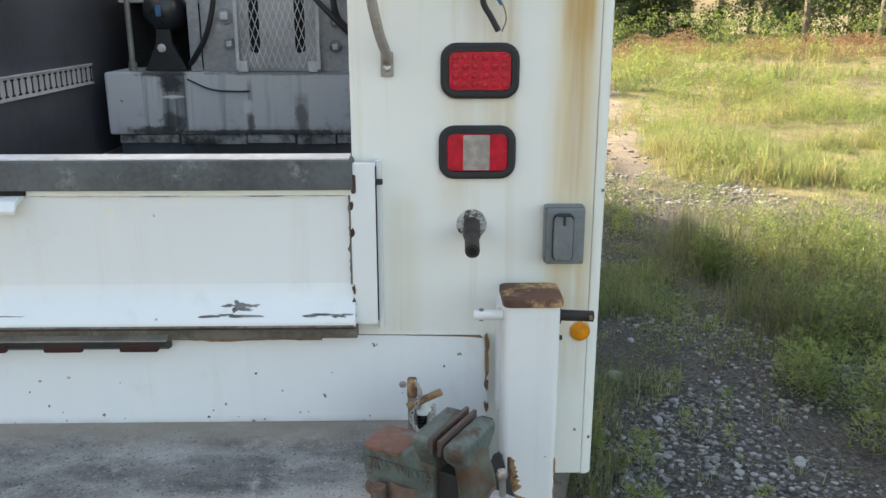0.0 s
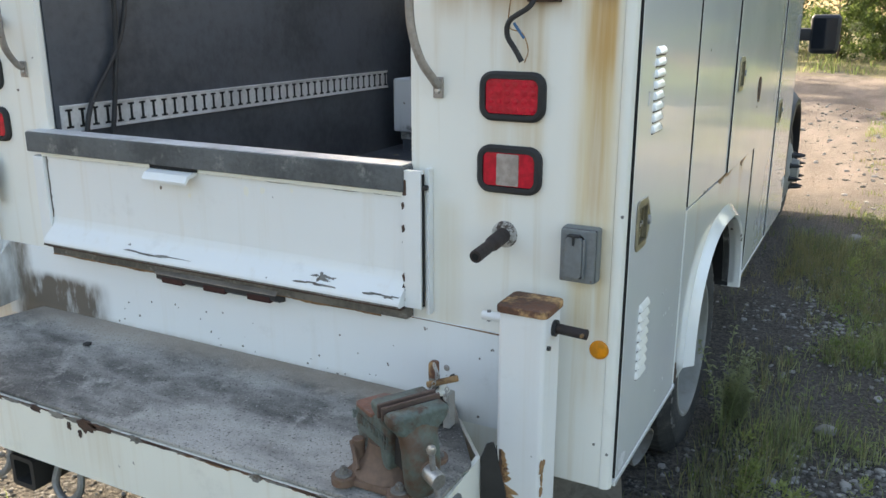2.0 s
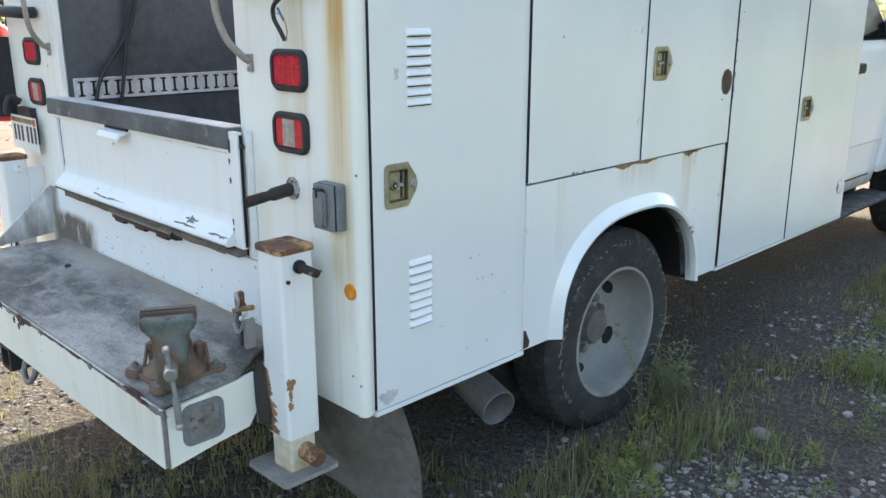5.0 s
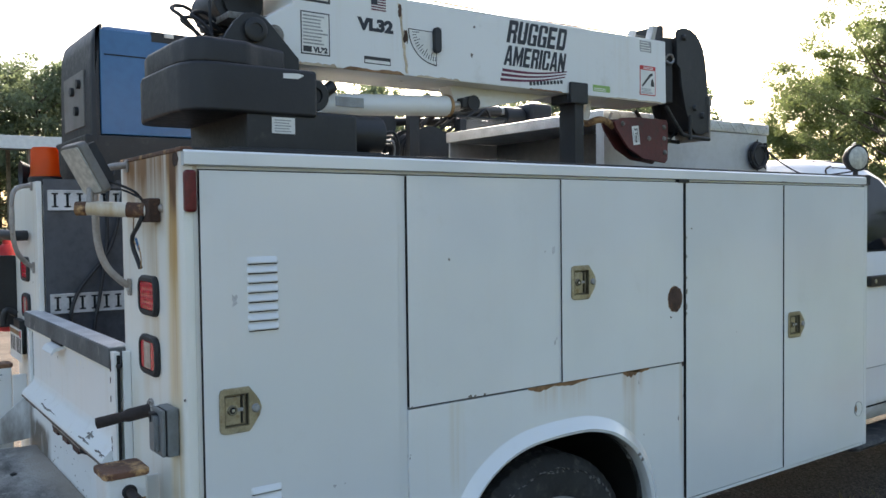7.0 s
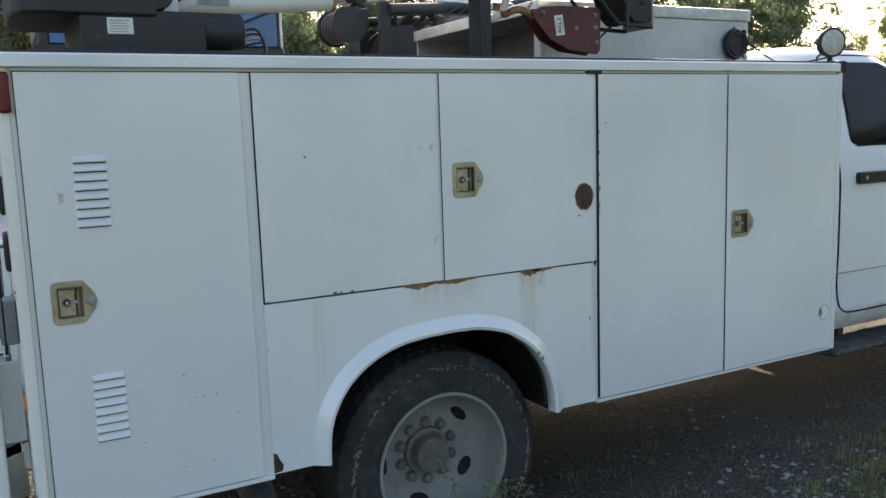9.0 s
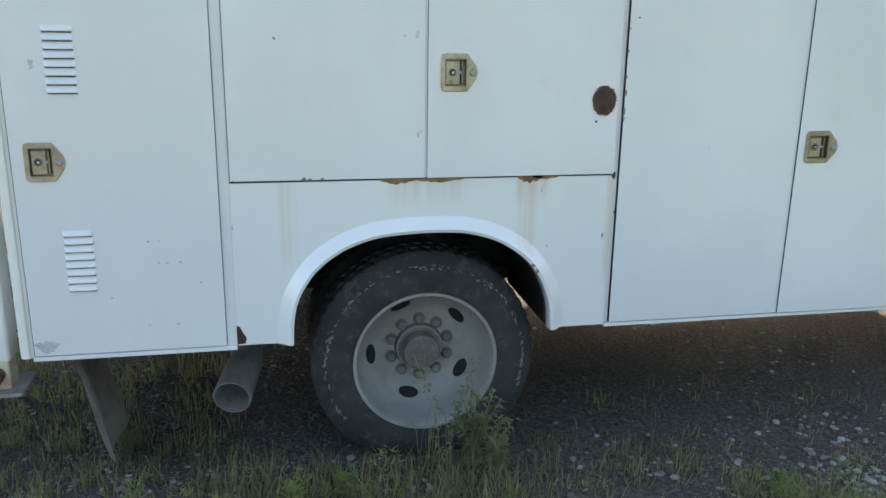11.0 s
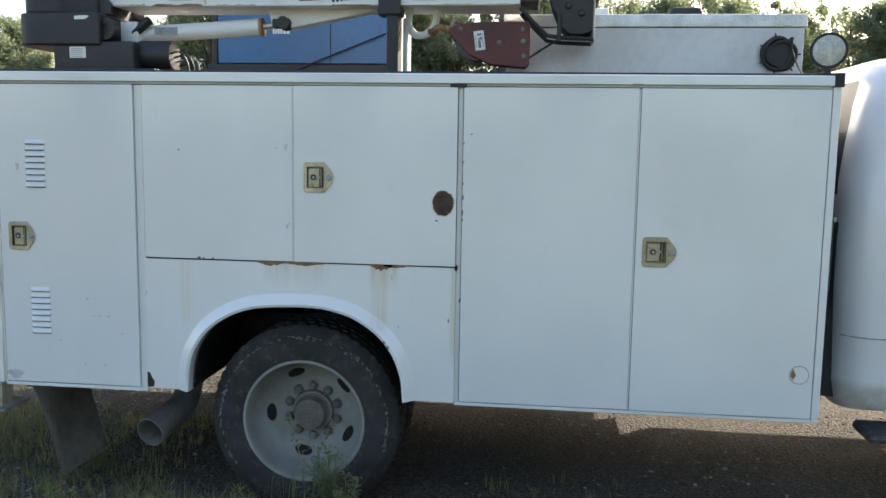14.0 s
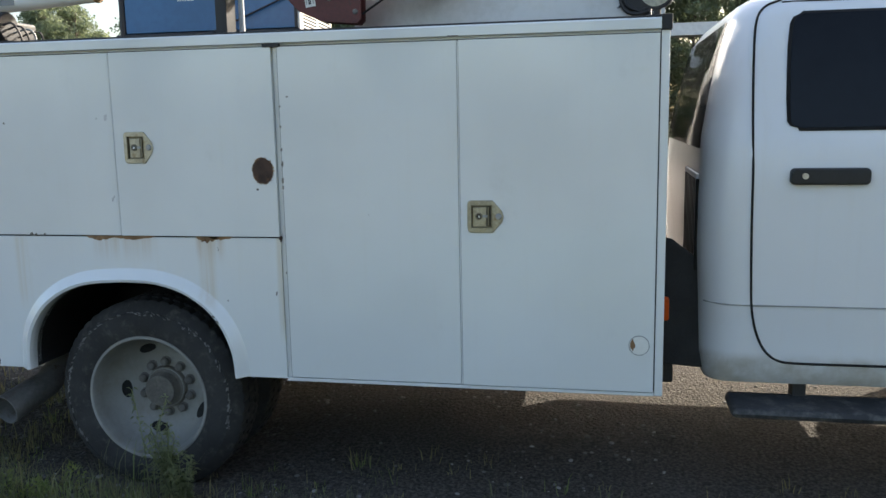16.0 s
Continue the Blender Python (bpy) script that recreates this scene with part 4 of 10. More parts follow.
flake("rust_halo", frayed(1.944, 1.325, 0.0430, 0.0500, 0.10, 2), "rust_stain", door_3, 0.0012)
flake("rust_patch", frayed(1.944, 1.326, 0.0405, 0.0475, 0.085, 3), "rust", door_3, 0.0022)
flake("rust_speck", blotch(1.918, 1.255, 0.004, 0.004, 10, 0.4, 1.0), "rust", door_3)
for y0, y1, h, seed in ((1.17, 1.30, 0.012, 1.0), (1.28, 1.47, 0.009, 2.0), (1.645, 1.740, 0.019, 3.0), (1.70, 1.80, 0.008, 5.0)):
    n = 14
    up = [(y0 + (y1 - y0) * i / n, 1.0705) for i in range(n + 1)]
    dn = [(y0 + (y1 - y0) * (n - i) / n, 1.066 - h * math.sin(math.pi * (n - i) / n) * (0.6 + 0.7 * random.random())) for i in range(1, n)]
    flake("rust_edge", up + dn, "rust_stain", fender_panel, 0.0012)
for y, z, r in ((0.925, 1.076, 0.007), (0.945, 1.0745, 0.005), (0.985, 1.0755, 0.005), (0.699, 1.074, 0.003)):
    flake("paint_chip", blotch(y, z, r, r * 0.8, 12, 0.5, y * 9), "primer", door_2)
for y, z, rz in ((2.021, 1.49, 0.005), (2.020, 1.405, 0.006), (2.021, 1.35, 0.011), (2.020, 1.29, 0.012), (2.0205, 1.262, 0.007), (2.052, 1.60, 0.003), (2.021, 1.565, 0.004)):
    flake("paint_chip", blotch(y, z, 0.004, rz, 12, 0.4, z * 7), "primer", door_4)
flake("rust_patch", [(0.686, 0.512), (0.713, 0.515), (0.718, 0.535), (0.706, 0.555), (0.698, 0.575), (0.686, 0.580)], "rust", fender_panel, 0.0012)
flake("paint_chip", blotch(1.971, 0.849, 0.003, 0.009, 10, 0.3, 4.0), "primer", fender_panel)
flake("rust_patch", blotch(1.9985, 1.066, 0.007, 0.012, 14, 0.4, 7.7), "rust", fender_panel, 0.001)
for y, z, ry, rz in ((1.712, 0.756, 0.008, 0.006), (1.728, 0.735, 0.005, 0.009)):
    flake("paint_chip", blotch(y, z, ry, rz, 12, 0.4, y), "primer", fender_panel, 0.027, 0.006)
for y, z, r in ((0.425, 0.885, 0.005), (0.455, 0.812, 0.004), (0.48, 0.81, 0.006), (0.52, 0.812, 0.005), (0.41, 0.60, 0.004), (0.30, 0.70, 0.003), (0.50, 0.60, 0.006), (0.58, 0.74, 0.004), (0.46, 0.886, 0.003)):
    flake("dent_mark", blotch(y, z, r, r * 0.8, 12, 0.4, y * 13), "scuff", door_1, 0.0004, 0.0006)
for y, z, ry, rz in ((1.298, 1.537, 0.007, 0.013), (1.302, 1.215, 0.004, 0.009), (1.31, 1.228, 0.003, 0.005)):
    flake("scuff", blotch(y, z, ry, rz, 12, 0.4, y * 5), "scuff", door_2, 0.0004, 0.0006)
flake("scuff", blotch(0.135, 1.44, 0.009, 0.014, 12, 0.5, 3.3), "scuff", door_1, 0.0003, 0.0006)
flake("bare_corner", blotch(0.085, 0.545, 0.035, 0.020, 20, 0.4, 8.1), "scuff", door_1, 0.0003, 0.0006)
# an old round reflector's outline
part("reflector_scar", ring("x", circle(3.345, 0.690, 0.037, 28), circle(3.345, 0.690, 0.034, 28), 0.005, 0.0082), M["decal_grey"], door_5)
flake("reflector_scar", circle(3.345, 0.690, 0.034, 28), "decal_white", door_5, 0.001)
flake("rust_speck", blotch(3.322, 0.692, 0.008, 0.018, 16, 0.3, 5.0), "rust_stain", door_5, 0.0018)

# top cap along the near side, rolled at its outer edge
cap = prism("y", [(BED_R, TOP - 0.012), (0.008, TOP - 0.006), (0.014, TOP - 0.012), (0.014, 1.797), (0.004, 1.793), (-0.020, 1.797), (-0.03, TOP - 0.03), (BED_R, TOP - 0.03)], 0.004, LEN - 0.03)
part("top_cap", cap, M["side_paint"], body)
part("cap_lining", box(BED_R + 0.02, -0.012, 0.02, LEN - 0.05, TOP - 0.004, TOP + 0.003, 0.002), M["black_metal"], body)
part("cap_end", box(-0.09, 0.016, LEN - 0.030, LEN + 0.006, 1.792, TOP + 0.004, 0.004), M["rubber"], body, "black rubber cap end")
part("hinge_cap", box(-0.02, 0.010, 1.965, 2.03, 1.781, 1.797, 0.002), M["black_metal"], body)
part("hinge_cap", box(-0.02, 0.0155, 2.665, 2.705, 1.7965, 1.7985, 0.0005), M["rust"], body)

# the far compartment, seen over the bed and from behind
part("far_compartment", box(XL, BED_L - 0.006, 0.028, LEN, BOT, TOP - 0.012, 0.008), M["side_paint"], body)
part("far_cap", box(XL - 0.014, BED_L, 0.004, LEN, TOP - 0.016, TOP, 0.006), M["black_metal"], body)

# rear panels
def rear_panel(x0, x1):
    b = box(x0, x1, 0.0, 0.024, BOT - 0.004, TOP - 0.002, 0.004)
    return part("rear_panel", b, M["rear_paint"], body)


rear_r = rear_panel(BED_R - 0.002, -0.0262)
rear_panel(XL, BED_L + 0.002)
part("top_trim", box(BED_R - 0.002, 0.006, -0.003, 0.03, TOP - 0.010, TOP + 0.002, 0.003), M["rust_cap"], body, "rusted top edge")
part("rust_patch", prism("y", blotch(-0.040, 1.812, 0.022, 0.018, 30, 0.16, 1.2), -0.0014, 0.002), M["rust"], rear_r)


def tail_lamp(x, z, lower, parent):
    """A rubber-ringed lamp, 16 cm wide."""
    w, h = 0.0815, 0.0565
    b = bmesh.new()
    out = rounded(x - w, x + w, z - h, z + h, 0.033, 6)
    mid = rounded(x - w + 0.006, x + w - 0.006, z - h + 0.006, z + h - 0.006, 0.029, 6)
    inn = rounded(x - w + 0.016, x + w - 0.016, z - h + 0.016, z + h - 0.016, 0.019, 6)
    loops = [[b.verts.new((u, y, v)) for u, v in loop] for loop, y in ((out, 0.002), (out, -0.008), (mid, -0.014), (inn, -0.014), (inn, -0.004))]
    n = len(out)
    for p, q in zip(loops, loops[1:]):
        for i in range(n):
            b.faces.new((p[i], p[(i + 1) % n], q[(i + 1) % n], q[i]))
    lamp = part("tail_lamp", b, M["rubber"], parent, "red tail lamp in a black rubber ring")
    lw, lh = w - 0.017, h - 0.017
    part("lens", prism("y", rounded(x - lw, x + lw, z - lh, z + lh, 0.012, 4), -0.0035, -0.011, 0.002), M["lens_red"], lamp, "red plastic lens")
    if lower:
        part("reverse_window", prism("y", rounded(x - 0.030, x + 0.026, z - lh + 0.002, z + lh - 0.002, 0.003, 2), -0.0085, -0.0125, 0.001), M["lens_clear"], lamp, "cloudy clear reversing window")
    else:
        for i in range(6):
            for k in range(4):
                px, pz = x - lw * 0.80 + i * lw * 0.32, z - lh * 0.72 + k * lh * 0.48
                part("diode", lathe((px, -0.0105, pz), (px, -0.02, pz), [(0.0075, 0.0), (0.006, 0.0018), (0.0, 0.0026)], 10), M["lens_red"], lamp)


tail_lamp(-0.277, 1.4435, False, body)
tail_lamp(-0.281, 1.2745, True, body)
tail_lamp(2 * XC + 0.277, 1.4435, False, body)
tail_lamp(2 * XC + 0.281, 1.2745, True, body)

reflector = part("reflector", lathe((-0.044, 0.0, 0.867), (-0.044, -0.02, 0.867), [(0.023, 0.0), (0.0225, 0.005), (0.018, 0.0075), (0.0, 0.008)], 24), M["lens_amber"], body, "round amber reflector")
marker = part("marker_lamp", box(-0.012, 0.016, 0.006, 0.037, 1.674, 1.783, 0.009, seg=3), M["lens_red_dark"], body, "faded red side marker lamp")

# hoop handles beside the opening
def grab_handle(x, s):
    b = tube([(x, -0.004, 1.822), (x - 0.012 * s, -0.055, 1.812), (x - 0.026 * s, -0.085, 1.77), (x - 0.028 * s, -0.088, 1.62), (x - 0.014 * s, -0.070, 1.53), (x, -0.030, 1.478), (x, -0.008, 1.462)], 0.0105, 10)
    h = part("grab_handle", b, M["galv_tube"], body, "bent steel grab handle")
    part("foot", box(x - 0.013, x + 0.013, -0.008, -0.001, 1.432, 1.482, 0.002), M["galv_tube"], h)
    part("foot", box(x - 0.013, x + 0.013, -0.008, -0.001, 1.80, 1.838, 0.002), M["galv_tube"], h)
    part("bolt", lathe((x, -0.007, 1.450), (x, -0.02, 1.450), [(0.008, 0), (0.008, 0.003), (0.004, 0.006), (0, 0.006)], 8), M["bright"], h)


grab_handle(-0.468, 1)
grab_handle(2 * XC + 0.468, -1)

# weather-proof outlet
outlet = part("outlet_box", box(-0.136, -0.050, -0.034, -0.001, 1.036, 1.163, 0.006), M["outlet_grey"], body, "grey weatherproof outlet box")
part("gasket", box(-0.1335, -0.0525, -0.0365, -0.0335, 1.0385, 1.1605, 0.001), M["hole"], outlet)
part("cover", box(-0.134, -0.052, -0.047, -0.0362, 1.038, 1.161, 0.004), M["outlet_grey"], outlet)
part("flap_gap", prism("y", rounded(-0.1215, -0.0755, 1.047, 1.149, 0.013, 4), -0.0468, -0.0476), M["hole"], outlet)
part("flap", prism("y", rounded(-0.120, -0.079, 1.049, 1.147, 0.012, 4), -0.0472, -0.060, 0.003), M["outlet_grey"], outlet)
part("flap_rib", box(-0.0785, -0.073, -0.056, -0.0472, 1.052, 1.142, 0.002), M["outlet_grey"], outlet)
part("flap_hinge", box(-0.114, -0.084, -0.063, -0.048, 1.146, 1.1515, 0.002), M["black_metal"], outlet)
part("hinge_clip", box(-0.101, -0.096, -0.0645, -0.060, 1.128, 1.150, 0.001), M["black_metal"], outlet)
for x in (-0.128, -0.058):
    part("screw", lathe((x, -0.047, 1.044), (x, -0.06, 1.044), [(0.003, 0), (0.002, 0.0015), (0, 0.0015)], 8), M["primer"], outlet)
# pipe stub with its flange
part("flange", lathe((-0.291, 0.0, 1.117), (-0.291, -0.02, 1.117), [(0.033, 0), (0.032, 0.003), (0.026, 0.008), (0.019, 0.009)], 24), M["flange_chipped"], body, "chipped white pipe flange")
stub = cyl((-0.291, -0.002, 1.117), (-0.2935, -0.062, 1.109), 0.0185, n=18, bevel=0.003)
lathe((-0.2935, -0.060, 1.1092), (-0.297, -0.150, 1.098), [(0.0185, 0.0), (0.0185, 0.006), (0.0165, 0.012), (0.0135, 0.020), (0.0150, 0.034), (0.0155, 0.085), (0.0150, 0.0905), (0.0, 0.0908)], 18, bm=stub)
part("pipe_stub", stub, M["pipe_black"], body, "blackened pipe stub")
part("bore", cyl((-0.29704, -0.1495, 1.0982), (-0.2971, -0.1512, 1.098), 0.009, n=14), M["hole"], body)
part("bolt", lathe((-0.158, 0, 1.688), (-0.158, -0.02, 1.688), [(0.011, 0), (0.011, 0.004), (0.006, 0.009), (0, 0.009)], 10), M["galv_tube"], body)
part("bolt", lathe((-0.445, 0, 0.74), (-0.445, -0.02, 0.74), [(0.009, 0), (0.009, 0.004), (0.005, 0.008), (0, 0.008)], 10), M["galv_tube"], body)
for x, z in ((-0.008, 1.19), (-0.012, 0.60), (-0.045, 0.62)):
    part("screw", lathe((x, 0.001, z), (x, -0.02, z), [(0.004, 0), (0.003, 0.003), (0, 0.003)], 8), M["primer"], body)
# kick plate below the tailgate
kick = prism("y", [(-2.20, 0.60), (-0.256, 0.60), (-0.254, 0.80), (-0.262, 0.853), (-0.272, 0.862), (-0.60, 0.866), (-2.20, 0.866)], -0.004, -0.0005)
part("plate_bolt", cyl((-0.424, -0.004, 0.721), (-0.424, -0.016, 0.721), 0.0085, n=6, bevel=0.002), M["black_metal"], body)
part("kick_plate", kick, M["plate_paint"], body, "white steel plate with small chips")
part("kick_flange", prism("z", [(-0.2555, -0.0045), (-0.2505, -0.0045), (-0.2515, -0.020), (-0.2545, -0.020)], 0.605, 0.845), M["rear_paint"], body)
for z, rz, sd in ((0.845, 0.018, 1.0), (0.80, 0.030, 2.0), (0.745, 0.014, 3.0), (0.69, 0.010, 4.0)):
    part("rust_edge", prism("y", blotch(-0.2545, z, 0.0045, rz, 18, 0.4, sd), -0.0212, -0.0035), M["rust_stain"], body)
part("rust_edge", prism("y", [(-0.62, 0.8645), (-0.27, 0.8605), (-0.262, 0.853), (-0.30, 0.8565), (-0.45, 0.861), (-0.62, 0.863)], -0.0052, -0.0035), M["rust_stain"], body)
for k in range(34):
    x, z = -1.95 + 1.6 * random.random(), 0.65 + 0.17 * random.random() ** 1.7
    r = 0.0012 + 0.0028 * random.random() ** 2
    part("paint_chip", prism("y", blotch(x, z, r, r * (0.7 + random.random()), 9, 0.4, k * 1.3), -0.0052, -0.0035), M["primer"], body)
# clearance bar under the tailgate
bar = part("clearance_bar", prism("x", [(-0.0045, 0.838), (-0.030, 0.842), (-0.050, 0.854), (-0.050, 0.868), (-0.0405, 0.876), (-0.0405, 0.866), (-0.0045, 0.866)], -1.415, -0.960, 0.002), M["black_metal"], body, "dark clearance lamp bar")
part("bar_top", prism("x", [(-0.041, 0.8765), (-0.052, 0.8685), (-0.052, 0.871), (-0.041, 0.880)], -1.418, -0.957), M["galv_tube"], bar)
for x in (-1.35, -1.185, -1.02):
    part("lens", box(x - 0.042, x + 0.042, -0.0525, -0.034, 0.843, 0.8625, 0.004), M["lens_bar"], bar)
# bed
part("bed_floor", box(BED_L, BED_R, 0.03, 3.40, 0.90, 0.93), M["liner"], body)
part("bed_wall", box(BED_L - 0.004, BED_L + 0.004, 0.03, 3.40, 0.92, TOP + 0.008), M["liner"], body, "black lined bed wall")
part("bed_wall", box(BED_R - 0.004, BED_R + 0.003, 0.03, 2.15, 0.92, TOP - 0.03), M["liner"], body)
part("bulkhead", box(BED_L, BED_R, 3.38, 3.42, 0.92, TOP), M["liner"], body)


def e_track(z0, z1, y0, y1):
    rail = part("e_track", box(BED_L + 0.004, BED_L + 0.010, y0, y1, z0, z1, 0.002), M["galv"], body, "galvanised slotted tie rail")
    n = int((y1 - y0) / 0.0508)
    for k in range(n):
        y = y0 + 0.03 + k * (y1 - y0 - 0.05) / (n - 1)
        slot = box(BED_L + 0.0095, BED_L + 0.0112, y - 0.0052, y + 0.0052, z0 + 0.016, z1 - 0.016)
        for zc in (z0 + 0.0165, z1 - 0.0165):
            box(BED_L + 0.0093, BED_L + 0.0114, y - 0.0135, y + 0.0135, zc - 0.0035, zc + 0.0035, bm=slot)
        part("slot", slot, M["hole"], rail)
    part("lip", box(BED_L + 0.0101, BED_L + 0.016, y0, y1, z0, z0 + 0.007, 0.001, box(BED_L + 0.0101, BED_L + 0.016, y0, y1, z1 - 0.007, z1, 0.001)), M["galv"], rail)


e_track(1.252, 1.340, 0.045, 2.06)
e_track(1.710, 1.800, 0.045, 2.06)
part("bed_ledge", box(BED_L + 0.08, BED_R - 0.02, 2.0, 2.5, 1.03, 1.305, 0.012), M["box_paint"], body, "scuffed white box at the front of the bed")
part("ledge_base", box(BED_L + 0.12, BED_R - 0.02, 2.030, 2.5, 0.93, 1.0295), M["liner"], body)
for x0, x1, z0 in ((-1.765, -1.50, 0.992), (-1.49, -1.20, 0.985), (-1.195, -0.98, 0.990), (-0.97, -0.80, 0.984), (-0.79, -0.575, 0.988)):
    part("ledge_strip", box(x0, x1, 2.010, 2.031, z0, 1.0292, 0.003), M["box_foot"], body)
part("bed_strap", tube([(-1.44, 1.996, 1.275), (-1.34, 1.992, 1.232), (-1.24, 1.992, 1.222), (-1.17, 1.996, 1.222)], 0.004, 6), M["hose"], body)
for k in range(26):
    x, y = -1.75 + 1.1 * random.random(), 1.3 + 0.65 * random.random() ** 0.6
    r = 0.012 + 0.022 * random.random()
    part("dead_leaf", moved(prism("z", blotch(0, 0, r, r * 0.6, 9, 0.4, k * 2.1), 0.0, 0.0015), Matrix.Translation((x, y, 0.9325)) @ Matrix.Rotation(6.283 * random.random(), 4, "Z") @ Matrix.Rotation(0.3 * random.random(), 4, "X")), M["dead_leaf"], body)

# ---- the tailgate ----
gate = thing("tailgate", (XC, -0.03, 0.87), "white drop tailgate with a worn dark top rail, closed", "tailgate")
part("gate_panel", box(BED_L - 0.005, BED_R + 0.0, -0.030, -0.010, 0.90, 1.215, 0.004), M["gate_paint"], gate)
part("top_rail", box(BED_L - 0.05, BED_R + 0.003, -0.052, 0.024, 1.203, 1.266, 0.005), M["rail_pad"], gate, "worn dark grey top rail")
part("rail_edge", box(BED_L - 0.045, BED_R - 0.004, -0.046, 0.018, 1.2662, 1.2695, 0.001), M["galv"], gate)
part("rail_shadow_lip", box(BED_L, BED_R - 0.002, -0.040, -0.030, 1.190, 1.203, 0.002), M["bumper_paint"], gate)
lower = prism("x", [(-0.030, 0.994), (-0.033, 0.976), (-0.040, 0.962), (-0.070, 0.934), (-0.078, 0.924), (-0.080, 0.917), (-0.078, 0.911), (-0.072, 0.908), (-0.030, 0.909)], BED_L + 0.012, BED_R + 0.002)
part("lower_lip", lower, M["gate_paint"], gate, "folded lower lip with paint flaked off")


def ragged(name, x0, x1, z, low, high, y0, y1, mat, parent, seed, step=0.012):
    """A strip with an uneven lower edge, as rust creeping from a seam; also draws the rail's shade."""
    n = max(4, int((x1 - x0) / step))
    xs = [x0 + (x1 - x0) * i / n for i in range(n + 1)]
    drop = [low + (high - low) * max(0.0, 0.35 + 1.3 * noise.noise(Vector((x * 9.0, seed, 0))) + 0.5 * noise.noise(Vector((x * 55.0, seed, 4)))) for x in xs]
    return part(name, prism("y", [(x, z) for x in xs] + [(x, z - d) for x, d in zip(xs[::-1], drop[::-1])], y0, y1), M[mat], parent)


ragged("rust_edge", BED_L + 0.014, BED_R, 0.9145, 0.0025, 0.0075, -0.0808, -0.0775, "primer", gate, 1.0)
ragged("rust_edge", BED_L + 0.014, BED_R, 0.9105, 0.0025, 0.0060, -0.0812, -0.0705, "rust", gate, 2.0)
ragged("rust_seam", BED_L, -0.62, 0.8690, 0.0020, 0.0070, -0.0406, -0.0385, "rust_stain", gate, 5.0)
# Grime line under the rail, with the rail's shade put into its colour.
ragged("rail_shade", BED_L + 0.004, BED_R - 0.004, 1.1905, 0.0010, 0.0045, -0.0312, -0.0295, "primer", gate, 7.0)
part("lip_underside", box(BED_L + 0.012, BED_R + 0.002, -0.068, -0.030, 0.900, 0.9078, 0.002), M["rust"], gate)
# The shadow line under the lip is put into this sill's dark colour.
part("gate_sill", box(BED_L, BED_R + 0.003, -0.040, -0.006, 0.868, 0.8995, 0.003), M["sill_grime_shade"], gate)
b = prism("z", [(-0.548, -0.046), (-0.496, -0.046), (-0.496, -0.030), (-0.544, -0.030), (-0.544, -0.008), (-0.548, -0.008)], 0.905, 1.258)
part("gate_post", b, M["gate_paint"], gate)
part("gate_post_back", box(-0.4955, -0.484, -0.024, -0.001, 0.885, 1.262, 0.002), M["gate_paint"], gate)
part("post_gap", box(-0.4955, -0.4935, -0.040, -0.0305, 0.91, 1.25), M["hole"], gate)
part("gate_post", box(BED_L - 0.040, BED_L + 0.010, -0.044, -0.004, 0.90, 1.19, 0.006), M["gate_paint"], gate)
for x, y0, seed in ((BED_L + 0.0105, -0.0312, 2.0), (-0.5495, -0.0312, 4.0)):
    n = 30
    edge = [(x + (0.004 + 0.010 * max(0.0, noise.noise(Vector((k * 0.45, seed, 0))))) * (1 if x < -1 else -1), 0.99 + 0.20 * k / n) for k in range(n + 1)]
    part("grime_edge", prism("y", [(x, 0.99), *edge, (x, 1.19)], y0, y0 + 0.0015), M["sill_grime_shade"], gate)
part("post_pin", box(-0.494, -0.480, -0.044, -0.03, 1.212, 1.224, 0.003), M["black_metal"], gate)
part("post_slot", prism("y", rounded(-0.546, -0.536, 1.195, 1.235, 0.004, 3), -0.0475, -0.0455), M["rust"], gate)
for z in (1.17, 1.11, 0.985, 0.955, 0.925):
    part("rust_speck", prism("y", blotch(-0.546, z, 0.004, 0.010, 12, 0.5, z * 11), -0.047, -0.0455), M["rust"], gate)
# bent hood over the gate's handle hole
part("handle_hood", prism("x", [(-0.031, 1.196), (-0.070, 1.186), (-0.082, 1.168), (-0.080, 1.160), (-0.066, 1.176), (-0.031, 1.183)], -1.400, -1.232), M["gate_paint"], gate)
part("handle_gap", box(-1.40, -1.222, -0.048, -0.029, 1.1935, 1.204), M["hole"], gate)


def lip_point(x, t):
    """A place on the sloped lip, t from its top to its edge."""
    return (x, -0.040 - 0.030 * t - 0.0008, 0.962 - 0.028 * t + 0.0008)


def lip_flake(name, x, t, rx, rt, mat, seed, n=22, rough=0.5):
    b = bmesh.new()
    b.faces.new([b.verts.new(lip_point(u, v)) for u, v in blotch(x, t, rx, rt, n, rough, seed)])
    ext = bmesh.ops.extrude_face_region(b, geom=b.faces[:])
    bmesh.ops.translate(b, verts=[v for v in ext["geom"] if isinstance(v, bmesh.types.BMVert)], vec=(0, 0.0012, -0.0012))
    part(name, b, M[mat], gate)


for k, (dx, dt, rx, rt) in enumerate(((0, 0.45, 0.016, 0.26), (0.026, 0.40, 0.018, 0.10), (-0.020, 0.40, 0.013, 0.08), (0.014, 0.62, 0.020, 0.10))):
    lip_flake("paint_flake", -0.795 + dx, dt, rx, rt, "primer", 3.3 + k, 26, 0.55)
for x, rx, sd in ((-0.82, 0.05, 1.0), (-0.60, 0.045, 2.0), (-1.40, 0.10, 4.0)):
    for k in range(5):
        lip_flake("paint_flake", x + rx * (0.45 * k - 0.9), 1.0 + 0.06 * math.sin(sd + 2 * k), rx * (0.25 + 0.25 * random.random()), 0.035 + 0.05 * random.random(), "primer", sd + 0.37 * k, 14, 0.6)
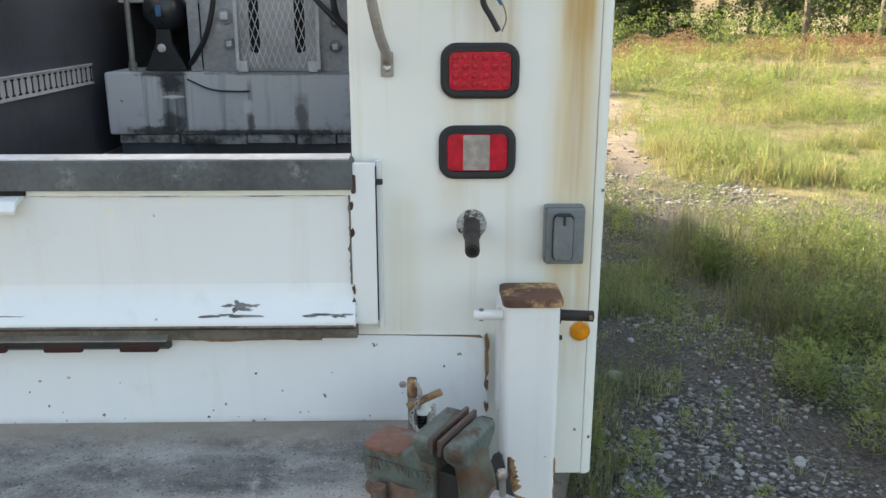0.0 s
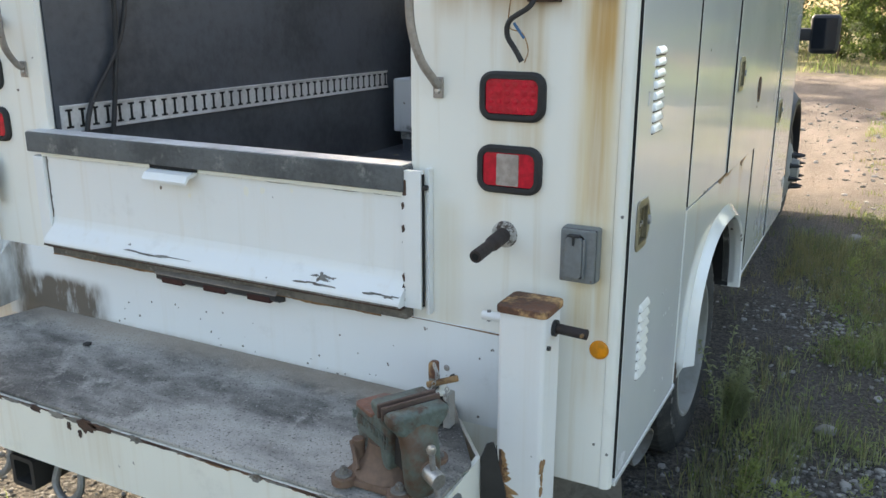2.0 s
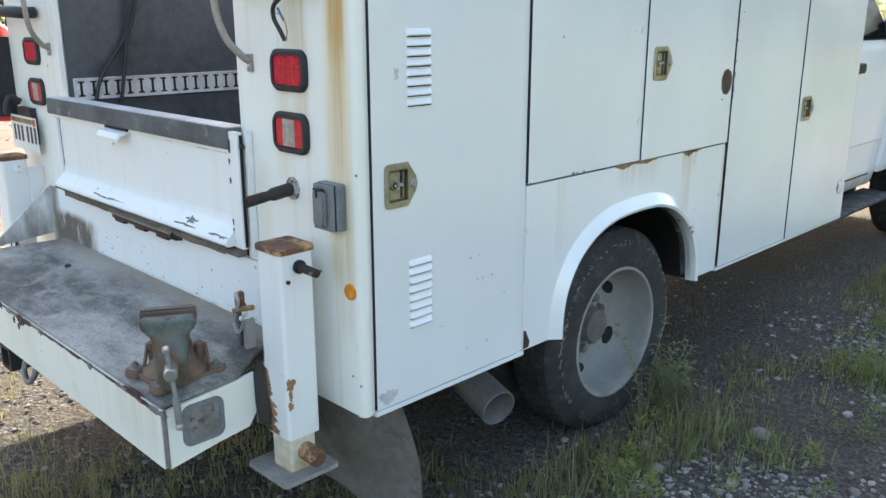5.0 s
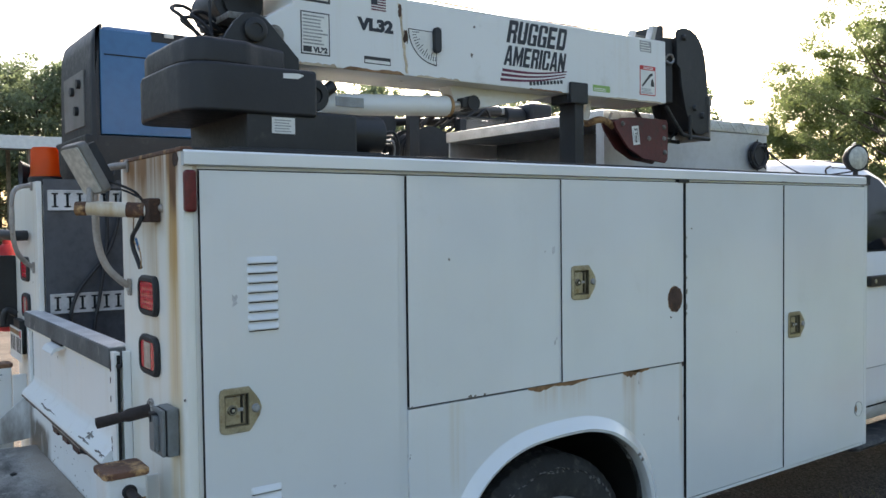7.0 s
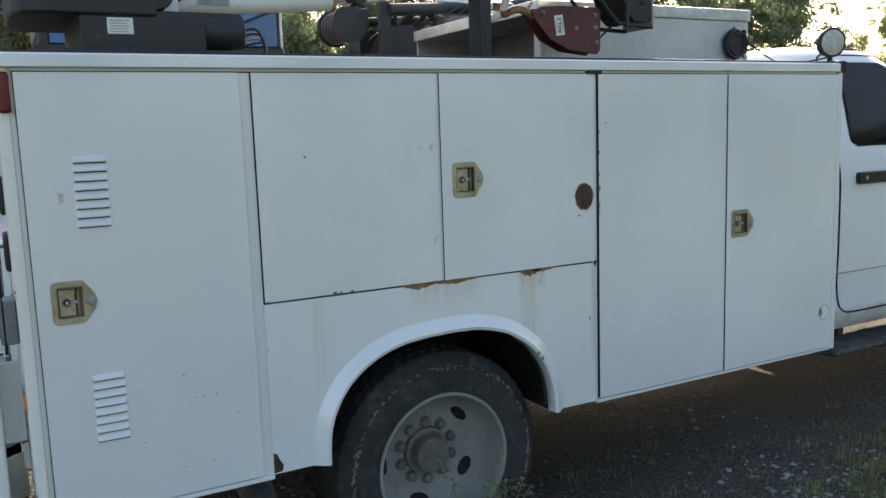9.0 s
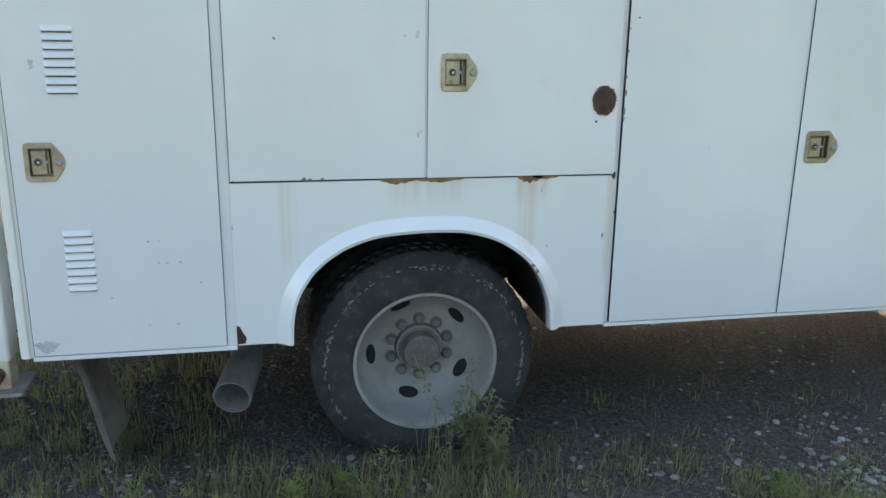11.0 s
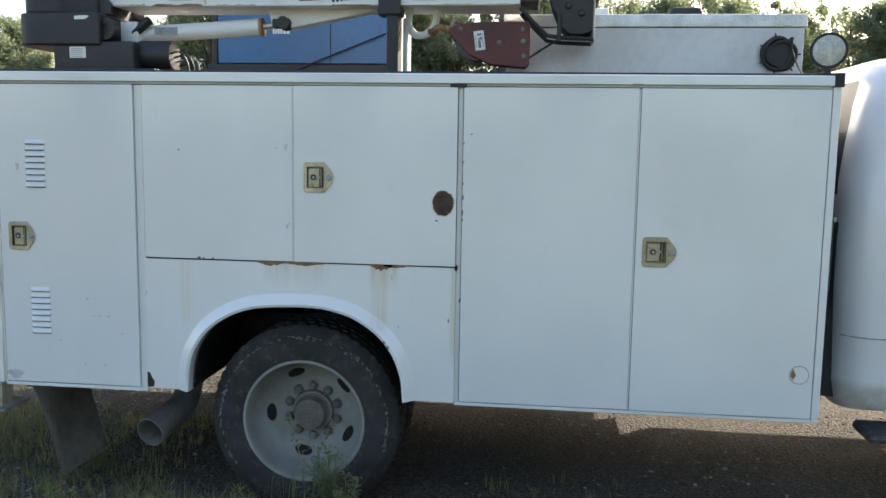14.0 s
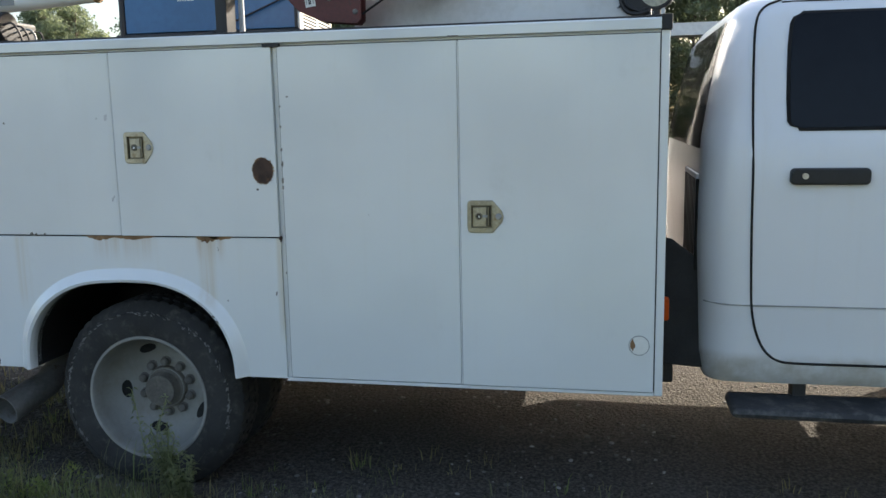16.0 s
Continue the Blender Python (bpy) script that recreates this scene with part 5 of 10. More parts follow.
for x, z, r in ((-1.06, 1.155, 0.010), (-1.0, 1.16, 0.008), (-1.27, 1.12, 0.006), (-0.90, 1.17, 0.005)):
    part("scuff", prism("y", blotch(x, z, r, r * 1.2, 16, 0.5, x * 7), -0.0303, -0.0295), M["bumper_paint"], gate)

# ---- the work bumper with its gritty deck ----
DECK = 0.616     # where the vise stands; the deck falls to the rear


def deck_z(y):
    return 0.652 + 0.095 * y


def sloped(b):
    for v in b.verts:
        v.co.z += 0.652 + 0.095 * v.co.y
    return b


bumper = thing("work_bumper", (XC, -0.24, 0.44), "cream work bumper with a rough grey deck and rusted edges", "bumper")
outline = [(-2.16, -0.455), (-0.272, -0.455), (-0.262, -0.232), (-0.280, -0.205), (-0.418, -0.012), (-0.420, -0.005), (-2.02, -0.005), (-2.16, -0.300)]
part("deck", sloped(prism("z", [(x, y) for x, y in outline], -0.012, 0.0, 0.003)), M["deck"], bumper, "rough grey gritty deck plate")
part("rear_face", box(-2.158, -0.272, -0.4625, -0.448, 0.425, 0.5955, 0.003), M["bumper_paint"], bumper)
part("corner_seam", box(-0.2716, -0.262, -0.4605, -0.448, 0.430, 0.5955, 0.002), M["primer"], bumper)
side = prism("x", [(-0.448, 0.425), (-0.300, 0.450), (-0.205, 0.462), (-0.180, 0.50), (-0.180, 0.6185), (-0.448, 0.5925)], -0.276, -0.264)
part("end_plate", side, M["bumper_paint"], bumper)
part("end_plate", prism("z", [(-0.266, -0.172), (-0.400, -0.012), (-0.412, -0.012), (-0.277, -0.172)], 0.46, 0.6085), M["bumper_paint"], bumper)
part("lamp_recess", ring("x", rounded(-0.408, -0.283, 0.470, 0.590, 0.025, 4), rounded(-0.395, -0.296, 0.483, 0.577, 0.020, 4), -0.264, -0.2605), M["outlet_grey"], bumper)
part("recess_plate", prism("x", rounded(-0.397, -0.294, 0.481, 0.579, 0.020, 4), -0.266, -0.2632), M["primer"], bumper)
part("end_plate", box(-2.16, -2.148, -0.448, -0.01, 0.43, 0.595, 0.002), M["bumper_paint"], bumper)
for k in range(26):
    x = -2.1 + 1.82 * (k + random.random()) / 26
    h = 0.002 + 0.009 * random.random() ** 3
    part("rust_edge", prism("y", blotch(x, 0.594 - h * 0.4, 0.02 + 0.03 * random.random(), h, 16, 0.4, k * 2.1), -0.4642, -0.461), M["primer" if k % 3 else "rust"], bumper)
for k, (x, z, rx, rz) in enumerate(((-1.27, 0.585, 0.035, 0.018), (-1.34, 0.570, 0.008, 0.010), (-1.30, 0.555, 0.006, 0.012), (-1.22, 0.592, 0.045, 0.008), (-0.42, 0.600, 0.05, 0.010))):
    part("rust_patch", prism("y", blotch(x, z, rx, rz, 22, 0.45, k * 3.7), -0.4648, -0.461), M["rust"], bumper)
ragged("rust_edge", -2.15, -0.28, 0.5962, 0.0020, 0.0075, -0.4636, -0.4610, "rust", bumper, 3.0)
ragged("rust_edge", -0.95, -0.29, 0.5960, 0.0020, 0.0160, -0.4632, -0.4615, "rust_stain", bumper, 9.0)
# channel and frame under the bumper
part("cross_channel", box(-2.05, -0.38, -0.40, -0.02, 0.40, 0.44, 0.004), M["frame_black"], bumper)
hitch = thing("receiver_hitch", (-1.62, -0.30, 0.25), "dark steel receiver hitch with chain loops under the bumper", "hitch")
part("receiver", ring("y", rounded(-1.67, -1.57, 0.285, 0.385, 0.012, 3), rounded(-1.655, -1.585, 0.300, 0.370, 0.008, 3), -0.43, -0.08), M["frame_black"], hitch)
part("receiver_bore", box(-1.655, -1.585, -0.15, -0.12, 0.30, 0.37), M["hole"], hitch)
part("hitch_beam", box(-1.95, -1.25, -0.14, -0.06, 0.30, 0.41, 0.006), M["frame_black"], hitch)
for x in (-1.78, -1.47):
    part("chain_loop", tube([(x - 0.045, -0.38, 0.375), (x - 0.05, -0.40, 0.31), (x, -0.41, 0.275), (x + 0.05, -0.40, 0.31), (x + 0.045, -0.38, 0.375)], 0.011, 8), M["pipe_steel"], hitch)


# ---- stabiliser legs on both rear corners ----
def stabiliser(x0, s, label):
    """A square jack leg: x0 is its inner face, s its direction outwards."""
    leg = thing("stabiliser_leg", (x0 + s * 0.06, -0.12, 0.26), label, "stabiliser leg", "rear stabiliser legs")
    xa, xb = sorted((x0, x0 + s * 0.112))
    part("outer_tube", prism("z", [(u, v) for u, v in rounded(xa, xb, -0.172, -0.066, 0.012, 4)], 0.455, 0.985), M["post_paint"], leg)
    part("inner_tube", prism("z", rounded(xa + 0.010, xb - 0.012, -0.162, -0.076, 0.008, 3), 0.350, 0.456), M["washed_paint"], leg)
    part("cap", prism("z", rounded(xa - 0.006, xb + 0.006, -0.178, -0.060, 0.016, 4), 0.985, 1.003, 0.004), M["rust_cap"], leg, "rust-covered steel cap")
    part("foot_plate", prism("z", rounded(xa - 0.045, xb + 0.035, -0.215, -0.030, 0.012, 3), 0.338, 0.350), M["mud_flap"], leg)
    part("bracket", box(min(x0 - s * 0.006, x0 + s * 0.008), max(x0 - s * 0.006, x0 + s * 0.008), -0.066, -0.0052, 0.70, 0.95, 0.004), M["post_paint"], leg)
    xo = x0 + s * 0.112
    for k, (v, z, rv, rz) in enumerate(((-0.160, 0.622, 0.012, 0.019), (-0.160, 0.590, 0.005, 0.020), (-0.161, 0.560, 0.008, 0.012))):
        a, c = sorted((xo - s * 0.002, xo + s * 0.0012))
        part("rust_patch", prism("x", blotch(v, z, rv, rz, 20, 0.5, z * 31), a, c), M["rust_stain" if k != 1 else "rust_pale"], leg)
    # the paint has flaked off along the inner edge, wider towards the foot
    for name, mat, wide, lift, seed in (("rust_edge", "rust_pale", 1.0, 0.0008, 3.0), ("flaked_edge", "rust_stain", 0.66, 0.0014, 8.0), ("bare_edge", "rust", 0.34, 0.0020, 15.0)):
        zs = [0.458 + 0.190 * i / 44 for i in range(45)]
        reach = [max(0.002, wide * (0.058 * (1 - i / 44) ** 0.8 + 0.010) * (0.72 + 0.75 * noise.noise(Vector((i * 0.23, seed, 0))) + 0.35 * noise.noise(Vector((i * 0.8, seed, 4))))) for i in range(45)]
        rim = [(x0 + s * 0.010, z) for z in zs]
        part(name, prism("y", rim + [(x0 + s * (0.011 + r), z) for z, r in zip(zs[::-1], reach[::-1])], -0.172 - lift, -0.170), M[mat], leg)
        a, c = sorted((x0 + s * 0.002, x0 - s * lift))
        part(name, prism("x", [(-0.162, z) for z in zs] + [(-0.161 + r * 0.8, z) for z, r in zip(zs[::-1], reach[::-1])], a, c), M[mat], leg)
    crank = part("crank_rod", cyl((x0 - s * 0.062, -0.118, 0.9505), (x0 - s * 0.001, -0.118, 0.9505), 0.0105, n=14), M["post_paint"], leg)
    part("crank_pin", cyl((x0 - s * 0.046, -0.118, 0.938), (x0 - s * 0.046, -0.118, 0.964), 0.005, n=10), M["primer"], crank)
    part("crank_collar", cyl((x0 + s * 0.112, -0.115, 0.948), (x0 + s * 0.120, -0.115, 0.948), 0.019, n=16), M["black_metal"], leg)
    part("crank_stub", cyl((x0 + s * 0.120, -0.115, 0.948), (x0 + s * 0.190, -0.113, 0.944), 0.0118, n=14, bevel=0.001), M["pipe_black"], leg)
    part("stub_pin", cyl((x0 + s * 0.182, -0.133, 0.946), (x0 + s * 0.182, -0.094, 0.946), 0.0042, n=8), M["rust_pale"], leg)
    part("bolt", cyl((xo - s * 0.002, -0.152, 0.912), (xo + s * 0.007, -0.152, 0.912), 0.0055, n=8), M["black_metal"], leg)
    part("pin_boss", cyl((x0 + s * 0.10, -0.115, 0.405), (x0 + s * 0.165, -0.115, 0.402), 0.026, n=14, bevel=0.003), M["rust_cap"], leg)
    return leg


stabiliser(-0.229, 1, "white square stabiliser leg with a rusted cap, beside the vise")
stabiliser(2 * XC + 0.229, -1, "white square stabiliser leg with a rusted cap, beside the number plate")
gusset = prism("x", [(-0.008, 0.862), (-0.002, 0.653), (-0.28, 0.627)], -2.165, -2.155)
single("gusset_plate", gusset, M["plate_paint"], "stained white triangular gusset plate standing on the deck", "bracket")
strap = prism("y", [(-0.262, 0.618), (-0.250, 0.655), (-0.236, 0.660), (-0.228, 0.64), (-0.212, 0.585), (-0.200, 0.545), (-0.196, 0.505), (-0.214, 0.468), (-0.255, 0.470), (-0.261, 0.540)], -0.1855, -0.1775, 0.002)
for v in strap.verts:
    v.co.y += 0.010 * math.sin((v.co.x + 0.26) * 40) + 0.05 * max(0.0, v.co.z - 0.60)
single("rubber_strap", strap, M["frame_black"], "worn dark rubber strip hanging beside the stabiliser leg", "strap")

# ---- the bench vise ----
vise = thing("bench_vise", (-0.42, -0.28, DECK), "worn green bench vise with rusted swivel base on deck", "vise")
VM = Matrix.Translation((-0.385, -0.354, DECK + 0.001)) @ Matrix.Rotation(radians(-30), 4, "Z") @ Matrix.Diagonal((1.16, 1.13, 1.25, 1))


def vpart(name, b, mat, parent=None, label=""):
    return part(name, moved(b, VM), M[mat], parent or vise, label)


# local axes: +x towards the screw end, z up
BO = -0.030
BASE_TURN = Matrix.Translation((BO, 0, 0)) @ Matrix.Rotation(radians(30), 4, "Z") @ Matrix.Translation((-BO, 0, 0))
vpart("swivel_base", lathe((BO, 0, 0.010), (BO, 0, 1), [(0.078, 0), (0.078, 0.006), (0.070, 0.014), (0.054, 0.028), (0.046, 0.045), (0.044, 0.062)], 32), "vise_rust", None, "rusted swivel base")
vpart("base_plate", moved(prism("z", rounded(BO - 0.076, BO + 0.076, -0.078, 0.078, 0.030, 5), 0.0, 0.013, 0.003), BASE_TURN), "vise_rust")
for a in (50, 130, 230, 310):
    lx, ly = BO + 0.098 * math.cos(radians(a + 30)), 0.098 * math.sin(radians(a + 30))
    ear = vpart("lug", prism("z", circle(lx, ly, 0.025, 18), 0.0, 0.017, 0.003), "vise_rust")
    vpart("washer", lathe((lx, ly, 0.017), (lx, ly, 1), [(0.017, 0), (0.017, 0.003), (0.0, 0.003)], 16), "primer", ear)
    vpart("nut", cyl((lx, ly, 0.020), (lx, ly, 0.029), 0.0088, n=6, bm=cyl((lx, ly, 0.029), (lx, ly, 0.033), 0.005, n=10)), "primer", ear)
for bx, by in ((-0.036, -0.052), (-0.004, 0.058)):
    lock = vpart("lock_boss", cyl((BO + bx, by, 0.022), (BO + bx, by * 1.02, 0.070), 0.013, n=14, bevel=0.003), "vise_rust")
    vpart("lock_lever", cyl((BO + bx - 0.006, by * 1.25, 0.064), (BO + bx + 0.036, by * 1.40, 0.028), 0.0048, n=8), "vise_rust", lock)
# the cast body drops from the jaw to a low anvil and is cut back under the slide
vpart("body", prism("y", [(-0.108, 0.074), (-0.096, 0.050), (-0.060, 0.038), (0.022, 0.036), (0.028, 0.075), (0.032, 0.150), (0.028, 0.170), (0.002, 0.170), (-0.012, 0.142), (-0.030, 0.124), (-0.105, 0.122), (-0.112, 0.112)], -0.036, 0.036, 0.007, seg=3), "vise_green")
vpart("cast_panel", prism("y", rounded(-0.102, 0.014, 0.074, 0.104, 0.004, 3), -0.0378, -0.035), "vise_green")
vpart("cast_lettering", lettering('5" JAW WIDTH', 0.0165, Matrix.Translation((-0.044, -0.0379, 0.0885)) @ Matrix.Rotation(radians(90), 4, "X"), 0.0014, heavy=0.0004, squeeze=0.92), "vise_green")
vpart("anvil", prism("z", rounded(-0.106, -0.032, -0.040, 0.040, 0.012, 3), 0.1165, 0.1255, 0.003), "anvil_rust")
vpart("fixed_jaw", prism("x", [(-0.058, 0.173), (0.058, 0.173), (0.060, 0.160), (0.050, 0.140), (0.036, 0.118), (-0.036, 0.118), (-0.050, 0.140), (-0.060, 0.160)], 0.0, 0.033, 0.006, seg=3), "vise_green")
for x0, x1, z1 in ((0.0335, 0.0400, 0.1775), (0.0480, 0.0545, 0.1760)):
    vpart("jaw_plate", box(x0, x1, -0.063, 0.063, 0.152, z1, 0.0015), "jaw_rust", None, "dark rusted jaw plate")
# the moving jaw flares from a slim oval column that reaches almost to the deck
vpart("moving_jaw", prism("x", [(-0.061, 0.1705), (0.061, 0.1705), (0.064, 0.160), (0.060, 0.146), (0.046, 0.134), (0.030, 0.122), (-0.030, 0.122), (-0.046, 0.134), (-0.060, 0.146), (-0.064, 0.160)], 0.0550, 0.090, 0.009, seg=3), "vise_green")
column = bmesh.new()
rings = []
for z, cx, ru, rv in ((0.018, 0.086, 0.020, 0.026), (0.034, 0.088, 0.026, 0.033), (0.070, 0.088, 0.028, 0.037), (0.100, 0.084, 0.026, 0.038), (0.122, 0.077, 0.022, 0.040), (0.140, 0.073, 0.018, 0.050), (0.152, 0.072, 0.017, 0.056)):
    rings.append([column.verts.new((cx + ru * math.copysign(abs(math.cos(a)) ** 0.8, math.cos(a)), rv * math.sin(a), z)) for a in [2 * math.pi * i / 28 for i in range(28)]])
for ra, rb in zip(rings, rings[1:]):
    for i in range(28):
        column.faces.new((ra[i], ra[(i + 1) % 28], rb[(i + 1) % 28], rb[i]))
column.faces.new(rings[0][::-1])
column.faces.new(rings[-1])
vpart("moving_slide", column, "vise_column", None, "green column smeared with brown rust")
vpart("slide_bar", box(-0.09, 0.075, -0.022, 0.022, 0.048, 0.104, 0.004), "frame_black")
screw = vpart("screw_head", cyl((0.106, 0, 0.070), (0.150, 0, 0.066), 0.0155, n=20, bevel=0.004), "bright")
vpart("screw_collar", cyl((0.098, 0, 0.071), (0.113, 0, 0.069), 0.019, n=18, bevel=0.003), "vise_rust", screw)
vpart("handle", tube([(0.132, -0.006, 0.116), (0.132, 0.0, 0.068), (0.136, 0.003, 0.040), (0.140, 0.006, 0.020), (0.143, 0.010, -0.050)], 0.0058, 10), "pipe_steel", screw)
vpart("handle_sleeve", cyl((0.140, 0.006, 0.014), (0.1425, 0.0095, -0.048), 0.0082, n=12, bevel=0.002), "pipe_steel", screw)
vpart("handle_ball", lathe((0.132, -0.006, 0.110), (0.132, -0.006, 1), [(0.0, 0), (0.0075, 0.003), (0.0095, 0.009), (0.0075, 0.015), (0.0, 0.018)], 14), "bright", screw)
vpart("handle_ball", lathe((0.143, 0.010, -0.060), (0.143, 0.010, 1), [(0.0, 0), (0.0085, 0.003), (0.010, 0.009), (0.008, 0.016), (0.0, 0.018)], 14), "bright", screw)

# ---- pintle post with its pin and chain ----
PIN_Z = deck_z(-0.115)
pintle = thing("locking_pin_post", (-0.40, -0.115, PIN_Z), "rusted locking pin with a chain on a short post", "pin")
part("post", box(-0.390, -0.371, -0.132, -0.100, PIN_Z, PIN_Z + 0.092, 0.003), M["mud_flap"], pintle)
part("web", box(-0.413, -0.390, -0.104, -0.098, PIN_Z, PIN_Z + 0.088, 0.002), M["plate_paint"], pintle)
part("rusted_bar", box(-0.431, -0.413, -0.130, -0.100, PIN_Z, PIN_Z + 0.128, 0.003), M["primer"], pintle)
part("pin_head", box(-0.432, -0.411, -0.131, -0.104, PIN_Z + 0.122, PIN_Z + 0.166, 0.006), M["rust_cap"], pintle)
spring = [(-0.401 + 0.0085 * math.cos(k * 0.9), -0.117 + 0.0085 * math.sin(k * 0.9), PIN_Z + 0.0004 + k * 0.0011) for k in range(78)]
part("spring", tube(spring, 0.0022, 6, smooth=False), M["black_metal"], pintle)
part("pin_collar", lathe((-0.398, -0.117, PIN_Z + 0.086), (-0.398, -0.117, 1), [(0.018, 0), (0.018, 0.007), (0.009, 0.010), (0.009, 0.034), (0.0, 0.034)], 18), M["bumper_paint"], pintle)
part("pin_handle", cyl((-0.432, -0.134, PIN_Z + 0.108), (-0.358, -0.112, PIN_Z + 0.132), 0.0080, n=12, bevel=0.002), M["rust_pale"], pintle)
line = curve_points([(-0.412, -0.132, PIN_Z + 0.162), (-0.404, -0.134, PIN_Z + 0.135), (-0.424, -0.138, PIN_Z + 0.085), (-0.405, -0.142, PIN_Z + 0.052), (-0.384, -0.140, PIN_Z + 0.066), (-0.376, -0.136, PIN_Z + 0.108)], 5)
for k, p in enumerate(line):
    q = line[min(k + 1, len(line) - 1)] - line[max(k - 1, 0)]
    m = Matrix.Translation(p) @ q.to_track_quat("X", "Z").to_matrix().to_4x4() @ Matrix.Rotation(radians(90 * (k % 2)), 4, "X")
    loop = [m @ Vector((0.0070 * math.cos(a), 0.0042 * math.sin(a), 0)) for a in [2 * math.pi * i / 10 for i in range(11)]]
    part("chain_link", tube(loop, 0.0014, 5, smooth=False), M["bright"], pintle)
single("loose_pebble", lathe((-1.62, -0.16, deck_z(-0.16)), (-1.62, -0.16, 1), [(0.012, 0.0), (0.014, 0.006), (0.0, 0.012)], 7), M["frame_black"], "small dark clod lying on the deck", "clod")

# ---- flood lamp on a pipe bracket ----
flood = thing("flood_lamp", (-0.20, -0.10, 1.685), "weathered flood lamp on a rusted pipe bracket at the rear corner", "lamp")
part("mount", box(-0.238, -0.165, -0.032, -0.001, 1.650, 1.715, 0.004), M["rust"], flood)
part("arm", cyl((-0.215, -0.02, 1.682), (-0.290, -0.135, 1.689), 0.0205, n=18, bm=cyl((-0.286, -0.128, 1.689), (-0.318, -0.181, 1.690), 0.0185, n=18, bevel=0.002)), M["rear_paint"], flood)
part("arm_rust", cyl((-0.218, -0.025, 1.6825), (-0.245, -0.066, 1.685), 0.0212, n=18), M["rust_cap"], flood)
part("arm_rust", cyl((-0.303, -0.1562, 1.6897), (-0.3185, -0.1818, 1.690), 0.0192, n=18), M["rust_cap"], flood)
part("stalk", cyl((-0.300, -0.150, 1.700), (-0.312, -0.145, 1.745), 0.010, n=12), M["galv_tube"], flood)
lu, lv = Vector((0.107, 0.027, 0.005)).normalized(), Vector((-0.032, -0.080, 0.126)).normalized()
ln = lu.cross(lv).normalized()
lv = ln.cross(lu)
LM = Matrix.Translation((-0.302, -0.168, 1.792)) @ Matrix((lu, lv, ln)).transposed().to_4x4()
head = part("lamp_head", moved(prism("z", rounded(-0.054, 0.054, -0.074, 0.074, 0.012, 3), 0.0, -0.026, 0.005), LM), M["flood_grey"], flood)
for k in range(7):
    part("fin", moved(box(-0.045 + 0.015 * k - 0.002, -0.045 + 0.015 * k + 0.002, -0.062, 0.060, -0.050, -0.026, 0.001), LM), M["black_metal"], head)
part("lamp_glass", moved(prism("z", rounded(-0.047, 0.047, -0.066, 0.066, 0.008, 3), 0.0005, 0.004), LM), M["lens_lamp"], head)
part("wire", tube([(-0.292, -0.120, 1.765), (-0.262, -0.10, 1.760), (-0.222, -0.055, 1.735), (-0.235, -0.03, 1.712)], 0.004, 6), M["hose"], flood)
part("wire", tube([(-0.305, -0.140, 1.735), (-0.26, -0.085, 1.742), (-0.22, -0.035, 1.716)], 0.003, 6), M["hose"], flood)
part("cut_cable", tube([(-0.212, -0.036, 1.668), (-0.225, -0.045, 1.640), (-0.268, -0.048, 1.612), (-0.275, -0.045, 1.580), (-0.258, -0.040, 1.550), (-0.243, -0.036, 1.524)], 0.0062, 8), M["hose"], flood)
part("bare_wire", tube([(-0.268, -0.044, 1.668), (-0.272, -0.044, 1.60), (-0.242, -0.040, 1.585), (-0.228, -0.038, 1.55), (-0.236, -0.037, 1.522)], 0.0016, 6), M["rust_pale"], flood)
part("wire_splice", cyl((-0.262, -0.041, 1.606), (-0.237, -0.040, 1.574), 0.0034, n=8), M["welder_blue"], flood)

# ---- left rear fittings ----
beacon = thing("beacon", (-2.20, 0.10, TOP), "orange warning beacon on the far rear corner", "beacon")
part("base", lathe((-2.20, 0.10, TOP - 0.001), (-2.20, 0.10, 3), [(0.075, 0), (0.075, 0.030), (0.066, 0.036)], 28), M["black_metal"], beacon)
part("dome", lathe((-2.20, 0.10, TOP + 0.034), (-2.20, 0.10, 3), [(0.068, 0), (0.068, 0.008), (0.064, 0.015), (0.060, 0.125), (0.052, 0.138), (0.0, 0.143)], 28), M["lens_beacon"], beacon)
horn = single("backup_horn", lathe((-2.36, 0.10, TOP + 0.055), (-2.36, -0.02, TOP + 0.055), [(0.03, -0.03), (0.035, 0.0), (0.045, 0.04), (0.062, 0.075), (0.062, 0.08), (0.04, 0.06), (0.0, 0.05)], 24), M["black_metal"], "black round horn on the far rear corner", "horn")
plate = thing("number_plate", (-2.29, -0.03, 1.085), "white number plate with dark characters on a bracket", "number plate")
part("plate", box(-2.437, -2.133, -0.034, -0.031, 1.010, 1.162, 0.001), M["decal_white"], plate)
part("top_band", box(-2.425, -2.145, -0.0355, -0.0335, 1.132, 1.152), M["rust_pale"], plate)
part("sticker", box(-2.165, -2.142, -0.0362, -0.0335, 1.126, 1.156), M["decal_red"], plate)
for k in range(6):
    x = -2.405 + k * 0.044 + (0.02 if k > 2 else 0)
    part("character_bar", box(x, x + 0.022, -0.0355, -0.0335, 1.050, 1.120), M["decal_black"], plate)
part("bracket", box(-2.35, -2.20, -0.031, -0.001, 1.04, 1.20, 0.004), M["black_metal"], plate)
part("plate_lamp", tube([(-2.33, -0.02, 1.22), (-2.33, -0.06, 1.24), (-2.34, -0.075, 1.20), (-2.34, -0.075, 1.17)], 0.016, 10), M["black_metal"], plate)
ext = thing("fire_extinguisher", (-2.52, 0.02, 1.12), "red fire extinguisher strapped to the far rear corner", "extinguisher")
